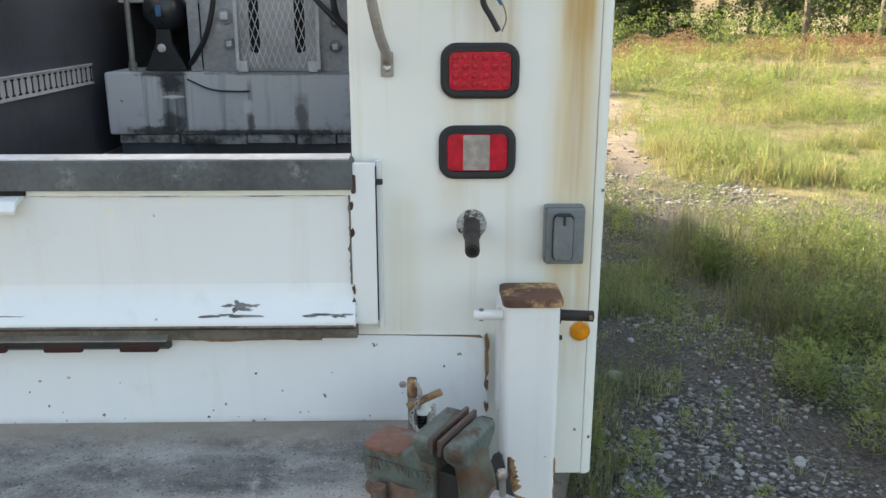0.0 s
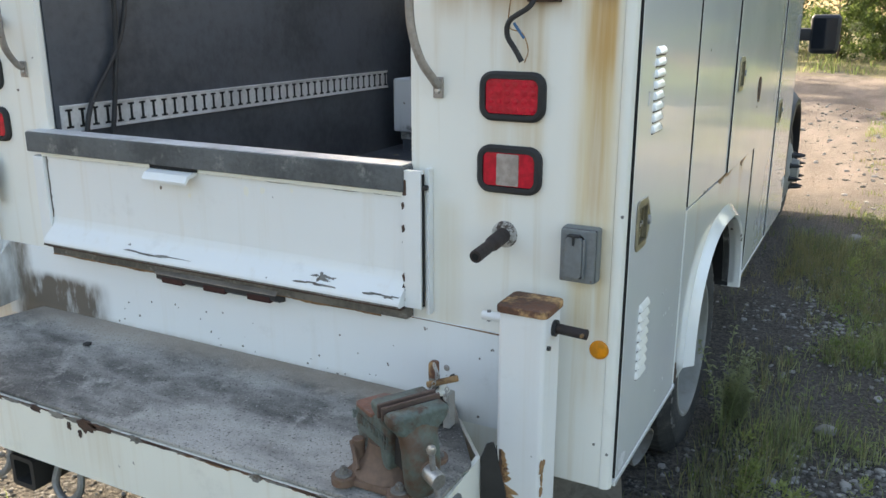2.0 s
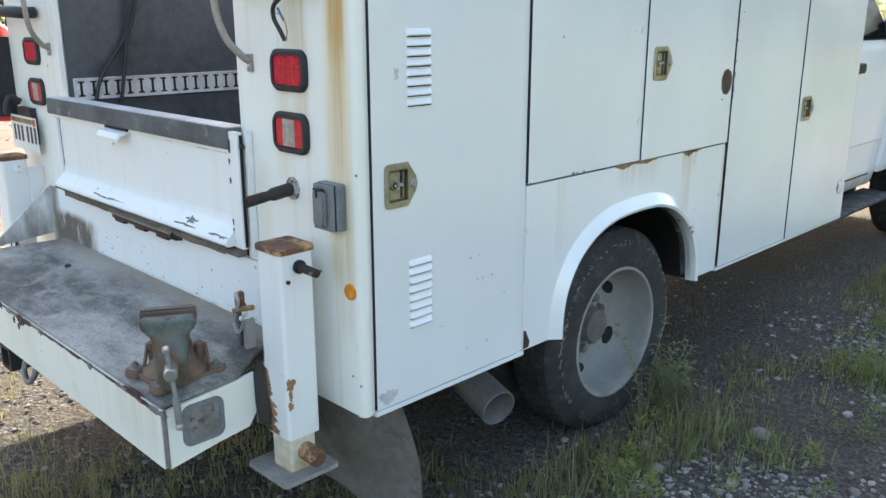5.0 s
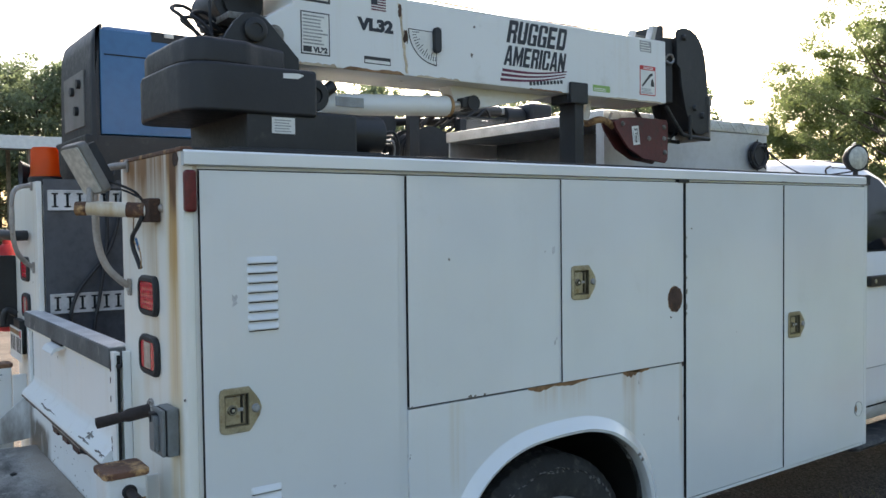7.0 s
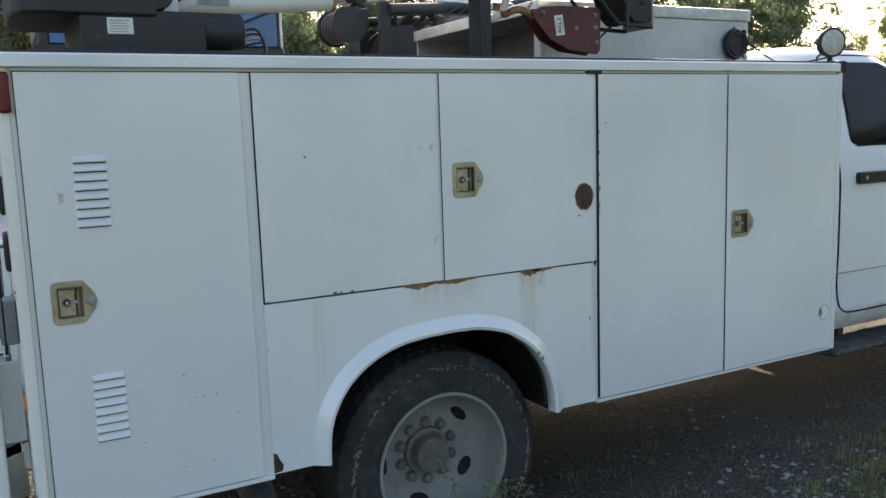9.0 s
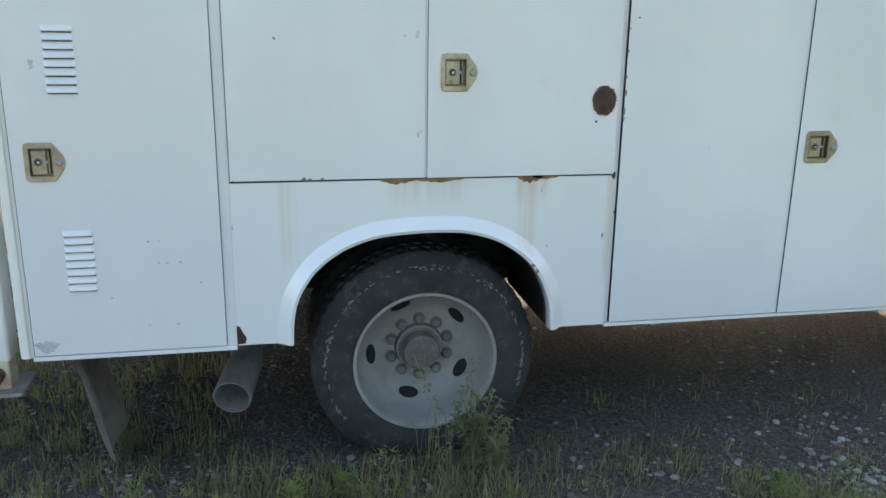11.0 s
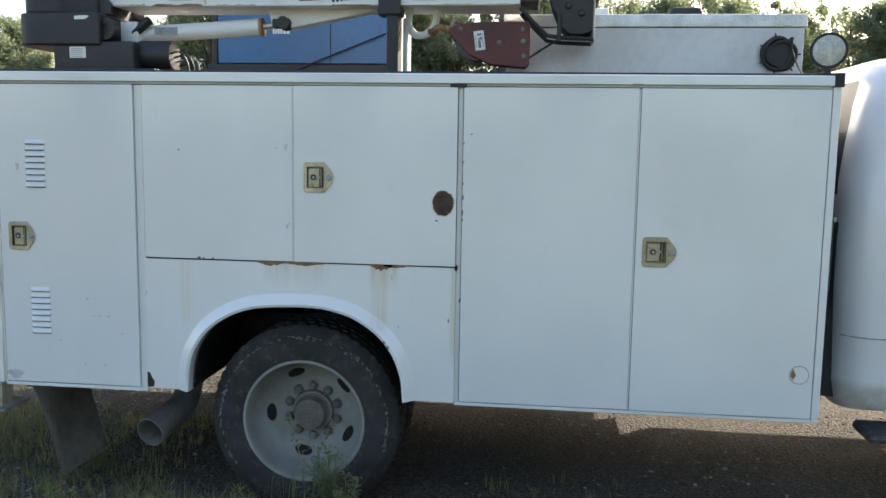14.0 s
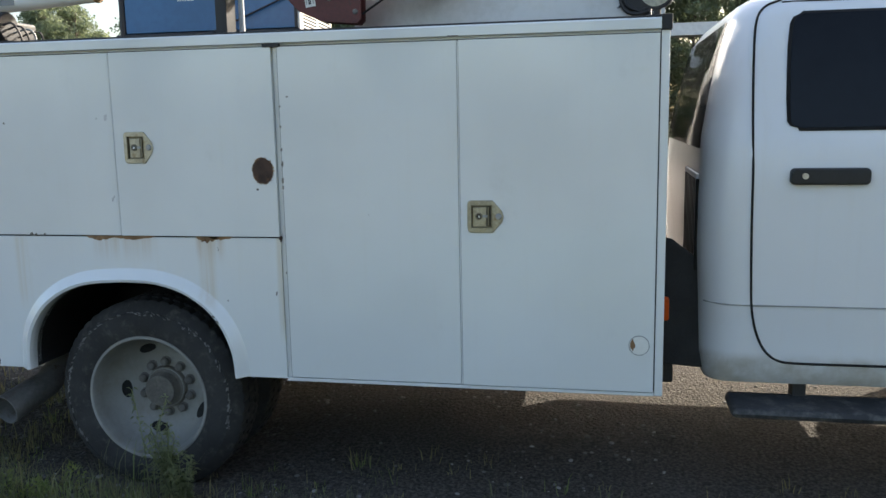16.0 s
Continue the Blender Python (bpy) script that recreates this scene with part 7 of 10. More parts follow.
# ---- the crane on the near compartment ----
crane = thing("service_crane", (-0.38, 0.35, TOP), "white hydraulic service crane with black turret, boom stowed level", "crane")
BX, BF = -0.258, -0.505
part("base", box(-0.60, -0.130, 0.235, 0.60, TOP + 0.002, 1.975, 0.015, cyl((-0.235, 0.58, 1.925), (-0.235, 0.735, 1.925), 0.062, n=26, bevel=0.008)), M["black_metal"], crane)
part("base_plate", box(-0.62, -0.11, 0.18, 0.70, TOP + 0.0035, TOP + 0.018, 0.003), M["black_metal"], crane)
part("base_label", box(-0.1315, -0.1285, 0.312, 0.385, 1.903, 1.950, 0.0008), M["decal_white"], crane)
for k in range(5):
    part("label_bar", box(-0.1288, -0.1278, 0.320, 0.372 - 0.006 * (k % 2), 1.908 + 0.008 * k, 1.911 + 0.008 * k), M["decal_grey"], crane)
plan = [(-0.60, 0.455), (-0.118, 0.455), (-0.118, 0.150), (-0.124, 0.118), (-0.145, 0.085), (-0.19, 0.064), (-0.26, 0.055), (-0.50, 0.055), (-0.58, 0.075), (-0.60, 0.11)]
cv = part("turret_cover", prism("z", plan, 1.955, 2.092, 0.010, seg=3), M["black_cover"], crane, "black moulded turret cover")
hump = [(-0.60, 0.40), (-0.215, 0.40), (-0.180, 0.30), (-0.150, 0.255), (-0.142, 0.145), (-0.150, 0.110), (-0.185, 0.084), (-0.26, 0.072), (-0.50, 0.072), (-0.57, 0.085), (-0.60, 0.12)]
part("cover_hump", prism("z", hump, 2.088, 2.165, 0.014, seg=3), M["black_cover"], cv)
part("cover_label", prism("x", [(0.345, 2.062), (0.392, 2.063), (0.412, 2.075), (0.392, 2.079), (0.345, 2.076)], -0.1195, -0.1168), M["decal_white"], cv)
part("pivot_boss", lathe((-0.20, 0.462, 2.025), (-0.10, 0.462, 2.025), [(0.048, 0), (0.048, 0.05), (0.044, 0.056), (0.024, 0.056), (0.022, 0.048), (0.0, 0.048)], 24), M["black_metal"], crane)
# turret cheeks carrying the boom pivot
cheek = [(0.10, 2.14), (0.20, 2.165), (0.245, 2.235), (0.275, 2.262), (0.31, 2.268), (0.345, 2.255), (0.375, 2.225), (0.452, 2.145), (0.452, 2.10), (0.10, 2.10)]
for x in (-0.228, -0.540):
    part("turret_cheek", prism("x", cheek, x, x - 0.020, 0.003), M["black_metal"], crane)
part("pivot_pin", lathe((-0.235, 0.307, 2.215), (-0.1, 0.307, 2.215), [(0.036, 0), (0.036, 0.022), (0.030, 0.026), (0.018, 0.026), (0.018, 0.022), (0.0, 0.022)], 24), M["black_metal"], crane)
part("pivot_pin", cyl((-0.54, 0.307, 2.215), (-0.24, 0.307, 2.215), 0.03, n=16), M["black_metal"], crane)
boom_pts = [(0.325, 2.19), (0.335, 2.250), (0.447, 2.322), (0.452, 2.392), (2.218, 2.408), (2.222, 2.140), (1.66, 2.137), (0.455, 2.137), (0.38, 2.160)]
boom = part("boom", prism("x", boom_pts, BX, BF, 0.006), M["boom_paint"], crane, "white box boom with labels and rust runs")
part("boom_rear_lip", box(BF - 0.004, BX + 0.006, 0.330, 0.342, 2.244, 2.262, 0.003), M["boom_paint"], crane)
part("boom_pin", lathe((BX - 0.002, 0.383, 2.216), (0, 0.383, 2.216), [(0.030, 0), (0.030, 0.010), (0.022, 0.014), (0.013, 0.014), (0.0, 0.010)], 20), M["primer"], boom)
for k, (y0, y1, d) in enumerate(((0.46, 0.60, 0.007), (0.62, 0.86, 0.010), (0.90, 1.10, 0.005), (1.42, 1.60, 0.003), (1.85, 2.20, 0.005))):
    n = 16
    pts = [(y0 + (y1 - y0) * i / n, 2.1365) for i in range(n + 1)] + [(y1 - (y1 - y0) * i / n, 2.1395 + d * (0.3 + random.random())) for i in range(1, n)]
    part("rust_edge", prism("x", pts, BX - 0.002, BX + 0.0008), M["stain_tan" if k % 2 == 0 else "rust_stain"], boom)
n = 18
run = [(0.834 + 0.028 * i / n + 0.003 * random.random(), 2.375 - 0.23 * i / n) for i in range(n + 1)]
run += [(0.844 + 0.026 * i / n + 0.006 * random.random(), 2.375 - 0.23 * i / n) for i in range(n, -1, -1)]
part("rust_run", prism("x", run, BX - 0.002, BX + 0.0009), M["stain_tan"], boom)
for y, z, ry, rz in ((0.843, 2.352, 0.007, 0.022), (0.866, 2.268, 0.010, 0.020)):
    part("rust_patch", prism("x", blotch(y, z, ry, rz, 24, 0.4, z * 9), BX - 0.001, BX + 0.0014), M["rust"], boom)


def label(y0, y1, z0, z1, mat, parent=boom, lift=0.0008):
    return part("label", box(BX - 0.001, BX + lift, y0, y1, z0, z1), M[mat], parent)


def bars(y0, y1, z0, z1, rows, mat, lift=0.0014, parent=boom):
    h = (z1 - z0) / rows
    for k in range(rows):
        e = y1 - (y1 - y0) * 0.35 * random.random()
        part("label_bar", box(BX, BX + lift, y0, e, z0 + h * k + h * 0.25, z0 + h * k + h * 0.7), M[mat], parent)


label(0.475, 0.578, 2.335, 2.379, "decal_black")
bars(0.482, 0.520, 2.340, 2.374, 3, "decal_white")
bars(0.530, 0.572, 2.338, 2.376, 2, "decal_white")
label(0.473, 0.575, 2.170, 2.304, "decal_black")
label(0.477, 0.571, 2.174, 2.300, "decal_white", lift=0.0012)
bars(0.481, 0.568, 2.200, 2.296, 9, "decal_grey", 0.0017)
label(0.481, 0.510, 2.178, 2.196, "decal_black", lift=0.0017)
part("model_mark", lettering("VL32", 0.016, on_side(BX + 0.0014, 0.541, 2.179), 0.0006, 0.0013), M["text_navy"], boom)
# striped flag mark
label(0.729, 0.788, 2.338, 2.381, "decal_white")
for k in range(5):
    part("flag_stripe", box(BX, BX + 0.0014, 0.730, 0.787, 2.340 + 0.0086 * k, 2.3445 + 0.0086 * k), M["stripe_maroon"], boom)
part("flag_field", box(BX, BX + 0.0017, 0.730, 0.754, 2.359, 2.3805), M["text_navy"], boom)
part("model_mark", lettering("VL32", 0.036, on_side(BX + 0.0005, 0.748, 2.273), 0.0008, 0.0032, 1.22), M["text_navy"], boom)
label(0.701, 0.803, 2.163, 2.187, "decal_black")
label(0.704, 0.800, 2.166, 2.176, "decal_white", lift=0.0013)
# angle dial and its weight
dial = [(0.874, 2.296), (0.945, 2.296), (0.962, 2.225), (0.993, 2.205), (0.993, 2.180)]
arc = [(0.993 - 0.118 * math.cos(radians(a)), 2.298 - 0.116 * math.sin(radians(a))) for a in range(88, -1, -8)]
part("angle_dial", prism("x", [(0.873, 2.298), (0.994, 2.298), (0.994, 2.180), *arc[1:]], BX - 0.001, BX + 0.0008), M["decal_black"], boom)
arc2 = [(0.991 - 0.112 * math.cos(radians(a)), 2.296 - 0.110 * math.sin(radians(a))) for a in range(88, -1, -8)]
part("dial_face", prism("x", [(0.878, 2.295), (0.991, 2.295), (0.991, 2.185), *arc2[1:]], BX, BX + 0.0013), M["decal_white"], boom)
for k in range(15):
    a = radians(4 + 6 * k)
    c, s = math.cos(a), math.sin(a)
    p, q = (0.991 - 0.100 * c, 2.294 - 0.098 * s), (0.991 - (0.084 if k % 3 else 0.072) * c, 2.294 - (0.082 if k % 3 else 0.07) * s)
    w = (0.0012 * s, 0.0012 * c)
    part("dial_tick", prism("x", [(p[0] - w[0], p[1] + w[1]), (p[0] + w[0], p[1] - w[1]), (q[0] + w[0], q[1] - w[1]), (q[0] - w[0], q[1] + w[1])], BX + 0.0005, BX + 0.0018), M["decal_black"], boom)
part("dial_weight", prism("x", rounded(0.974, 1.002, 2.224, 2.312, 0.0135, 5), BX + 0.001, BX + 0.022, 0.004), M["black_cover"], boom, "black hanging dial weight")
# heavy slanted lettering and its waving stripes
W, H = 0.35, 0.185  # stem width and bar height of the block letters


def blk(u0, u1, v0, v1):
    return [(u0, v0), (u1, v0), (u1, v1), (u0, v1)]


STEM, STEM2 = blk(0, W, 0, 1), blk(1 - W, 1, 0, 1)
GLYPHS = {
    "R": [STEM, blk(W, 0.70, 1 - H, 1), blk(W, 0.70, 0.42, 0.58), [(0.70, 0.42), (0.86, 0.44), (1, 0.56), (1, 0.90), (0.86, 1), (0.70, 1)], [(0.62, 0.42), (0.70, 0.42), (0.86, 0.44), (1, 0.34), (1, 0), (1 - W, 0), (1 - W, 0.36)]],
    "U": [blk(0, W, H, 1), blk(1 - W, 1, H, 1), [(0, H), (0.12, 0), (0.88, 0), (1, H)]],
    "G": [blk(0, W, H * 0.6, 1 - H * 0.6), [(0, 1 - H * 0.6), (1, 1 - H * 0.6), (0.88, 1), (0.12, 1)], [(0, H * 0.6), (0.12, 0), (1, 0), (1, H * 0.6)], blk(1 - W, 1, H * 0.6, 0.50), blk(0.52, 1 - W, 0.37, 0.50), blk(1 - W, 1, 0.66, 1 - H * 0.6)],
    "E": [STEM, blk(W, 0.95, 1 - H, 1), blk(W, 0.86, 0.42, 0.58), blk(W, 0.95, 0, H)],
    "D": [STEM, blk(W, 0.70, 1 - H, 1), blk(W, 0.70, 0, H), [(0.70, 0), (0.86, 0), (1, 0.12), (1, 0.88), (0.86, 1), (0.70, 1)]],
    "A": [[(0, 0), (0.30, 0), (0.345, 0.20), (0.5, 0.20), (0.5, 0.36), (0.385, 0.36), (0.5, 0.80), (0.5, 1), (0.30, 1)], [(1, 0), (0.70, 1), (0.5, 1), (0.5, 0.80), (0.615, 0.36), (0.5, 0.36), (0.5, 0.20), (0.655, 0.20), (0.70, 0)]],
    "M": [blk(0, 0.25, 0, 1), blk(0.75, 1, 0, 1), [(0.25, 1), (0.25, 0.55), (0.5, 0.0), (0.5, 0.48)], [(0.75, 1), (0.5, 0.48), (0.5, 0.0), (0.75, 0.55)]],
    "I": [blk(0, 1, 0, 1)],
    "C": [blk(0, W, H * 0.6, 1 - H * 0.6), [(0, 1 - H * 0.6), (1, 1 - H * 0.6), (0.88, 1), (0.12, 1)], [(0, H * 0.6), (0.12, 0), (0.88, 0), (1, H * 0.6)], blk(1 - W, 1, H * 0.6, 0.38), blk(1 - W, 1, 0.62, 1 - H * 0.6)],
    "N": [blk(0, 0.29, 0, 1), blk(0.71, 1, 0, 1), [(0.29, 1), (0.29, 0.50), (0.71, 0), (0.71, 0.50)]],
}
WIDE = {"I": 0.36, "M": 1.28, "A": 1.10}


def block_word(word, y0, y1, z0, h, shear):
    """Heavy condensed capitals on the boom's side."""
    units = sum(WIDE.get(c, 1.0) for c in word) + 0.13 * (len(word) - 1)
    k = (y1 - y0) / units
    b, u = bmesh.new(), 0.0
    for c in word:
        w = WIDE.get(c, 1.0)
        for poly in GLYPHS[c]:
            prism("x", [(y0 + (u + w * p) * k + shear * q * h, z0 + q * h) for p, q in poly], BX - 0.001, BX + 0.0013, bm=b)
        u += w + 0.13
    return b


part("lettering", block_word("RUGGED", 1.312, 1.608, 2.301, 0.084, 0.22), M["text_navy"], boom, "bold dark slanted lettering")
part("lettering", block_word("AMERICAN", 1.297, 1.605, 2.2165, 0.074, 0.20), M["text_navy"], boom, "bold dark slanted lettering")
for k in range(3):
    up, dn = [], []
    for i in range(17):
        t = i / 16
        y = 1.282 + 0.33 * t + 0.005 * k
        z = 2.157 + 0.018 * k + 0.040 * t - 0.010 * math.sin(math.pi * t) - 0.007 * k * t
        w = 0.0105 - 0.006 * t
        up.append((y, z + w))
        dn.append((y, z))
    part("stripe", prism("x", up + dn[::-1], BX - 0.001, BX + 0.0008), M["stripe_maroon"], boom)
for k in range(10):
    y = 1.425 + 0.0178 * k
    part("small_print_bar", box(BX - 0.001, BX + 0.0009, y, y + 0.0125, 2.152 + 0.0022 * k, 2.1655 + 0.0022 * k), M["text_navy"], boom)
label(1.767, 1.866, 2.158, 2.184, "decal_green")
bars(1.772, 1.862, 2.160, 2.174, 2, "decal_white")
label(2.050, 2.122, 2.348, 2.394, "decal_grey")
bars(2.054, 2.118, 2.350, 2.392, 4, "decal_white")
label(2.049, 2.149, 2.166, 2.290, "decal_red")
label(2.053, 2.145, 2.170, 2.272, "decal_white", lift=0.0013)
part("warning_word", lettering("DANGER", 0.011, on_side(BX + 0.0008, 2.103, 2.2755), 0.0006, 0.0003), M["decal_white"], boom)
bars(2.058, 2.141, 2.172, 2.196, 4, "decal_grey", 0.0017)
part("warning_drawing", prism("x", [(2.060, 2.205), (2.066, 2.200), (2.118, 2.248), (2.130, 2.250), (2.128, 2.262), (2.112, 2.258)], BX, BX + 0.0018), M["decal_black"], boom)
part("warning_drawing", prism("x", [(2.118, 2.205), (2.140, 2.205), (2.136, 2.225), (2.128, 2.240), (2.120, 2.228)], BX, BX + 0.0018), M["decal_black"], boom)
part("gusset", prism("x", [(1.115, 2.138), (1.64, 2.138), (1.245, 2.062), (1.17, 2.052), (1.135, 2.07)], -0.345, -0.415, 0.004), M["boom_paint"], crane)
# lift cylinder
ca, cb = Vector((-0.335, 0.50, 2.024)), Vector((-0.335, 1.095, 2.060))
ram = part("lift_cylinder", cyl(ca, cb, 0.0365, n=28, bevel=0.004), M["boom_paint"], crane, "white hydraulic lift cylinder")
part("gland", lathe(cb - (cb - ca).normalized() * 0.008, cb + (cb - ca), [(0.040, 0), (0.040, 0.012), (0.026, 0.013)], 28), M["rust_pale"], ram)
part("rod", cyl(cb, (-0.335, 1.17, 2.071), 0.014, n=16), M["bright"], ram)
part("rod_eye", cyl((-0.305, 1.195, 2.075), (-0.37, 1.195, 2.075), 0.028, n=20, bm=box(-0.355, -0.31, 1.145, 1.20, 2.055, 2.092, 0.006)), M["black_metal"], ram)
part("ram_root", box(-0.40, -0.27, 0.47, 0.55, 1.985, 2.075, 0.006), M["boom_paint"], ram)
part("ram_valve", cyl((-0.29, 0.515, 2.02), (-0.285, 0.600, 2.085), 0.020, n=14, bevel=0.003), M["black_metal"], ram)
part("ram_label", box(-0.2992, -0.2965, 0.615, 0.720, 2.022, 2.054), M["decal_grey"], ram)
# winch on the boom's back
winch = part("winch_motor", lathe((-0.455, 0.372, 2.418), (-0.285, 0.397, 2.428), [(0.060, 0), (0.064, 0.01), (0.064, 0.15), (0.062, 0.158), (0.054, 0.166), (0.050, 0.164), (0.046, 0.168), (0.0, 0.172)], 30), M["motor_grey"], crane, "scuffed grey winch motor")
part("motor_band", lathe((-0.40, 0.380, 2.421), (-0.3, 0.3948, 2.427), [(0.064, 0), (0.068, 0.002), (0.068, 0.012), (0.064, 0.014)], 30, caps=False), M["black_metal"], winch)
part("gearbox", lathe((-0.60, 0.335, 2.385), (-0.46, 0.365, 2.412), [(0.03, 0), (0.062, 0.008), (0.074, 0.03), (0.078, 0.10), (0.078, 0.125), (0.070, 0.135), (0.066, 0.15), (0.0, 0.15)], 28), M["flood_grey"], winch, "dull grey winch gearbox")
part("drum", cyl((-0.62, 0.315, 2.345), (-0.40, 0.34, 2.345), 0.060, n=24, bm=cyl((-0.425, 0.335, 2.350), (-0.408, 0.335, 2.350), 0.082, n=28)), M["black_metal"], winch)
for k in range(6):
    a = 1.05 * k + 0.3
    part("cap_screw", cyl((-0.292, 0.396 + 0.045 * math.cos(a), 2.4275 + 0.045 * math.sin(a)), (-0.281, 0.398 + 0.045 * math.cos(a), 2.4285 + 0.045 * math.sin(a)), 0.005, n=8), M["black_metal"], winch)
part("winch_frame", box(-0.56, -0.31, 0.26, 0.46, 2.262, 2.285, 0.006, box(-0.475, -0.452, 0.29, 0.44, 2.28, 2.40, 0.005)), M["primer"], winch)
part("wire_rope", tube([(-0.37, 0.39, 2.432), (-0.37, 0.46, 2.452), (-0.37, 1.3, 2.437), (-0.37, 2.22, 2.448), (-0.37, 2.40, 2.462)], 0.0035, 6), M["primer"], crane)
for k, (dy, dz) in enumerate(((0.0, 0.0), (0.03, 0.02), (-0.03, 0.03), (0.05, -0.01))):
    part("control_cable", tube([(-0.34 - 0.02 * k, 0.25, 2.15), (-0.33, 0.17 + dy, 2.21 + dz), (-0.36, 0.135 + dy, 2.25 + dz), (-0.40, 0.19 + dy, 2.27 + dz), (-0.42, 0.26 + dy, 2.24 + dz), (-0.42, 0.30, 2.26)], 0.006, 6), M["hose"], crane)
part("control_cable", tube([(-0.36, 0.23, 2.17), (-0.37, 0.225, 2.31), (-0.38, 0.235, 2.37), (-0.40, 0.262, 2.38), (-0.41, 0.27, 2.34)], 0.005, 6), M["hose"], crane)
part("limit_rod", tube([(-0.30, 0.515, 2.40), (-0.30, 0.500, 2.475)], 0.0022, 6), M["black_metal"], crane)
for k in range(4):
    part("base_hose", tube([(-0.20 - 0.03 * k, 0.73, 1.93 - 0.015 * k), (-0.20 - 0.03 * k, 0.775 + 0.012 * k, 1.935 - 0.01 * k), (-0.21 - 0.03 * k, 0.80 + 0.012 * k, 1.895), (-0.22 - 0.03 * k, 0.805 + 0.01 * k, TOP + 0.006)], 0.0045, 6), M["hose" if k != 2 else "decal_grey"], crane)
# boom head
part("boom_collar", box(-0.480, -0.282, 2.217, 2.298, 2.150, 2.436, 0.008, box(-0.45, -0.29, 2.222, 2.245, 2.42, 2.485, 0.004)), M["black_metal"], crane)
part("collar_lug", tube([(-0.280, 2.24, 2.335), (-0.270, 2.25, 2.355), (-0.270, 2.275, 2.355), (-0.270, 2.285, 2.335), (-0.270, 2.265, 2.320), (-0.280, 2.24, 2.335)], 0.005, 6), M["pipe_steel"], crane)


def head_y(y):
    return 2.300 + (y - 2.345) * 0.833


headp = [(head_y(y), z) for y, z in [(2.345, 2.455), (2.360, 2.472), (2.390, 2.482), (2.43, 2.484), (2.47, 2.478), (2.51, 2.462), (2.545, 2.435), (2.570, 2.40), (2.587, 2.35), (2.600, 2.28), (2.608, 2.20), (2.615, 2.13), (2.612, 2.035), (2.560, 2.020), (2.50, 2.022), (2.455, 2.055), (2.415, 2.13), (2.385, 2.22), (2.372, 2.30), (2.345, 2.32)]]
for x in (-0.262, -0.435):
    part("head_plate", prism("x", headp, x, x - 0.014, 0.003), M["black_metal"], crane)
part("head_spine", prism("x", [(head_y(y), z) for y, z in [(2.36, 2.44), (2.46, 2.455), (2.55, 2.38), (2.565, 2.20), (2.57, 2.06), (2.53, 2.04), (2.48, 2.10), (2.42, 2.28), (2.36, 2.33)]], -0.277, -0.434), M["black_metal"], crane)
part("head_plate_edge", box(-0.45, -0.255, 2.522, 2.530, 1.995, 2.20, 0.002), M["galv_tube"], crane)
part("head_foot", box(-0.45, -0.258, 2.50, 2.545, 2.150, 2.195, 0.006), M["black_metal"], crane)
for y, z in ((2.555, 2.105), (2.49, 2.135), (2.40, 2.44)):
    part("head_bolt", lathe((-0.263, head_y(y), z), (0, head_y(y), z), [(0.015, 0), (0.015, 0.005), (0.009, 0.012), (0, 0.012)], 12), M["black_metal"], crane)
loop = [(2.222, 2.128), (2.275, 2.072), (2.335, 2.014), (2.39, 2.006), (2.525, 2.000)]
part("guard_loop", tube([(-0.262, y, z) for y, z in loop], 0.009, 8, smooth=False, bm=tube([(-0.43, y, z) for y, z in loop], 0.009, 8, smooth=False)), M["black_metal"], crane)
part("guard_spring", cyl((-0.258, 2.385, 1.992), (-0.258, 2.385, 2.10), 0.009, n=10), M["black_metal"], crane)
part("sheave_ear", prism("y", [(-0.30, 2.40), (-0.262, 2.40), (-0.245, 2.462), (-0.275, 2.466)], 2.125, 2.150, 0.002), M["galv"], crane)
part("sheave_ear", prism("y", [(-0.36, 2.40), (-0.325, 2.40), (-0.308, 2.448), (-0.335, 2.452)], 2.070, 2.090, 0.002), M["galv"], crane)
# stowing hook under the boom and the boom rest
part("stow_hook", tube([(-0.38, 1.742, 2.138), (-0.38, 1.738, 2.075), (-0.38, 1.765, 2.035), (-0.38, 1.805, 2.032), (-0.38, 1.835, 2.055), (-0.38, 1.855, 2.085), (-0.38, 1.862, 2.138)], 0.016, 10), M["boom_paint"], crane)
rest = thing("boom_rest", (-0.35, 1.66, TOP), "black steel post that the boom rests on", "boom rest")
part("post", box(-0.345, -0.255, 1.662, 1.712, TOP + 0.003, 2.135, 0.004), M["black_metal"], rest)
part("cradle", box(-0.35, -0.2545, 1.622, 1.722, 2.10, 2.136, 0.004, box(-0.2540, -0.240, 1.628, 1.722, 2.10, 2.182, 0.003)), M["black_metal"], rest)
part("strut", cyl((-0.37, 1.726, TOP), (-0.37, 1.726, 2.10), 0.012, n=12), M["galv"], rest)
# travelling block
block = thing("hook_block", (-0.29, 2.06, 1.90), "red-brown hook block hanging under the boom", "hook block")
bp = [(1.880, 2.050), (1.925, 2.070), (2.03, 2.078), (2.215, 2.078), (2.225, 2.06), (2.222, 1.905), (2.205, 1.888), (2.06, 1.902), (1.965, 1.945), (1.895, 2.02)]
for x in (-0.252, -0.318):
    part("cheek_plate", prism("x", bp, x, x - 0.012, 0.003), M["block_red"], block)
part("sheave", cyl((-0.266, 2.09, 1.985), (-0.316, 2.09, 1.985), 0.075, n=28), M["black_metal"], block)
tilt = Matrix.Translation((-0.2515, 2.012, 2.0)) @ Matrix.Rotation(radians(8), 4, "X")
part("label", moved(box(-0.002, 0.0007, -0.021, 0.021, -0.040, 0.040), tilt), M["decal_white"], block)
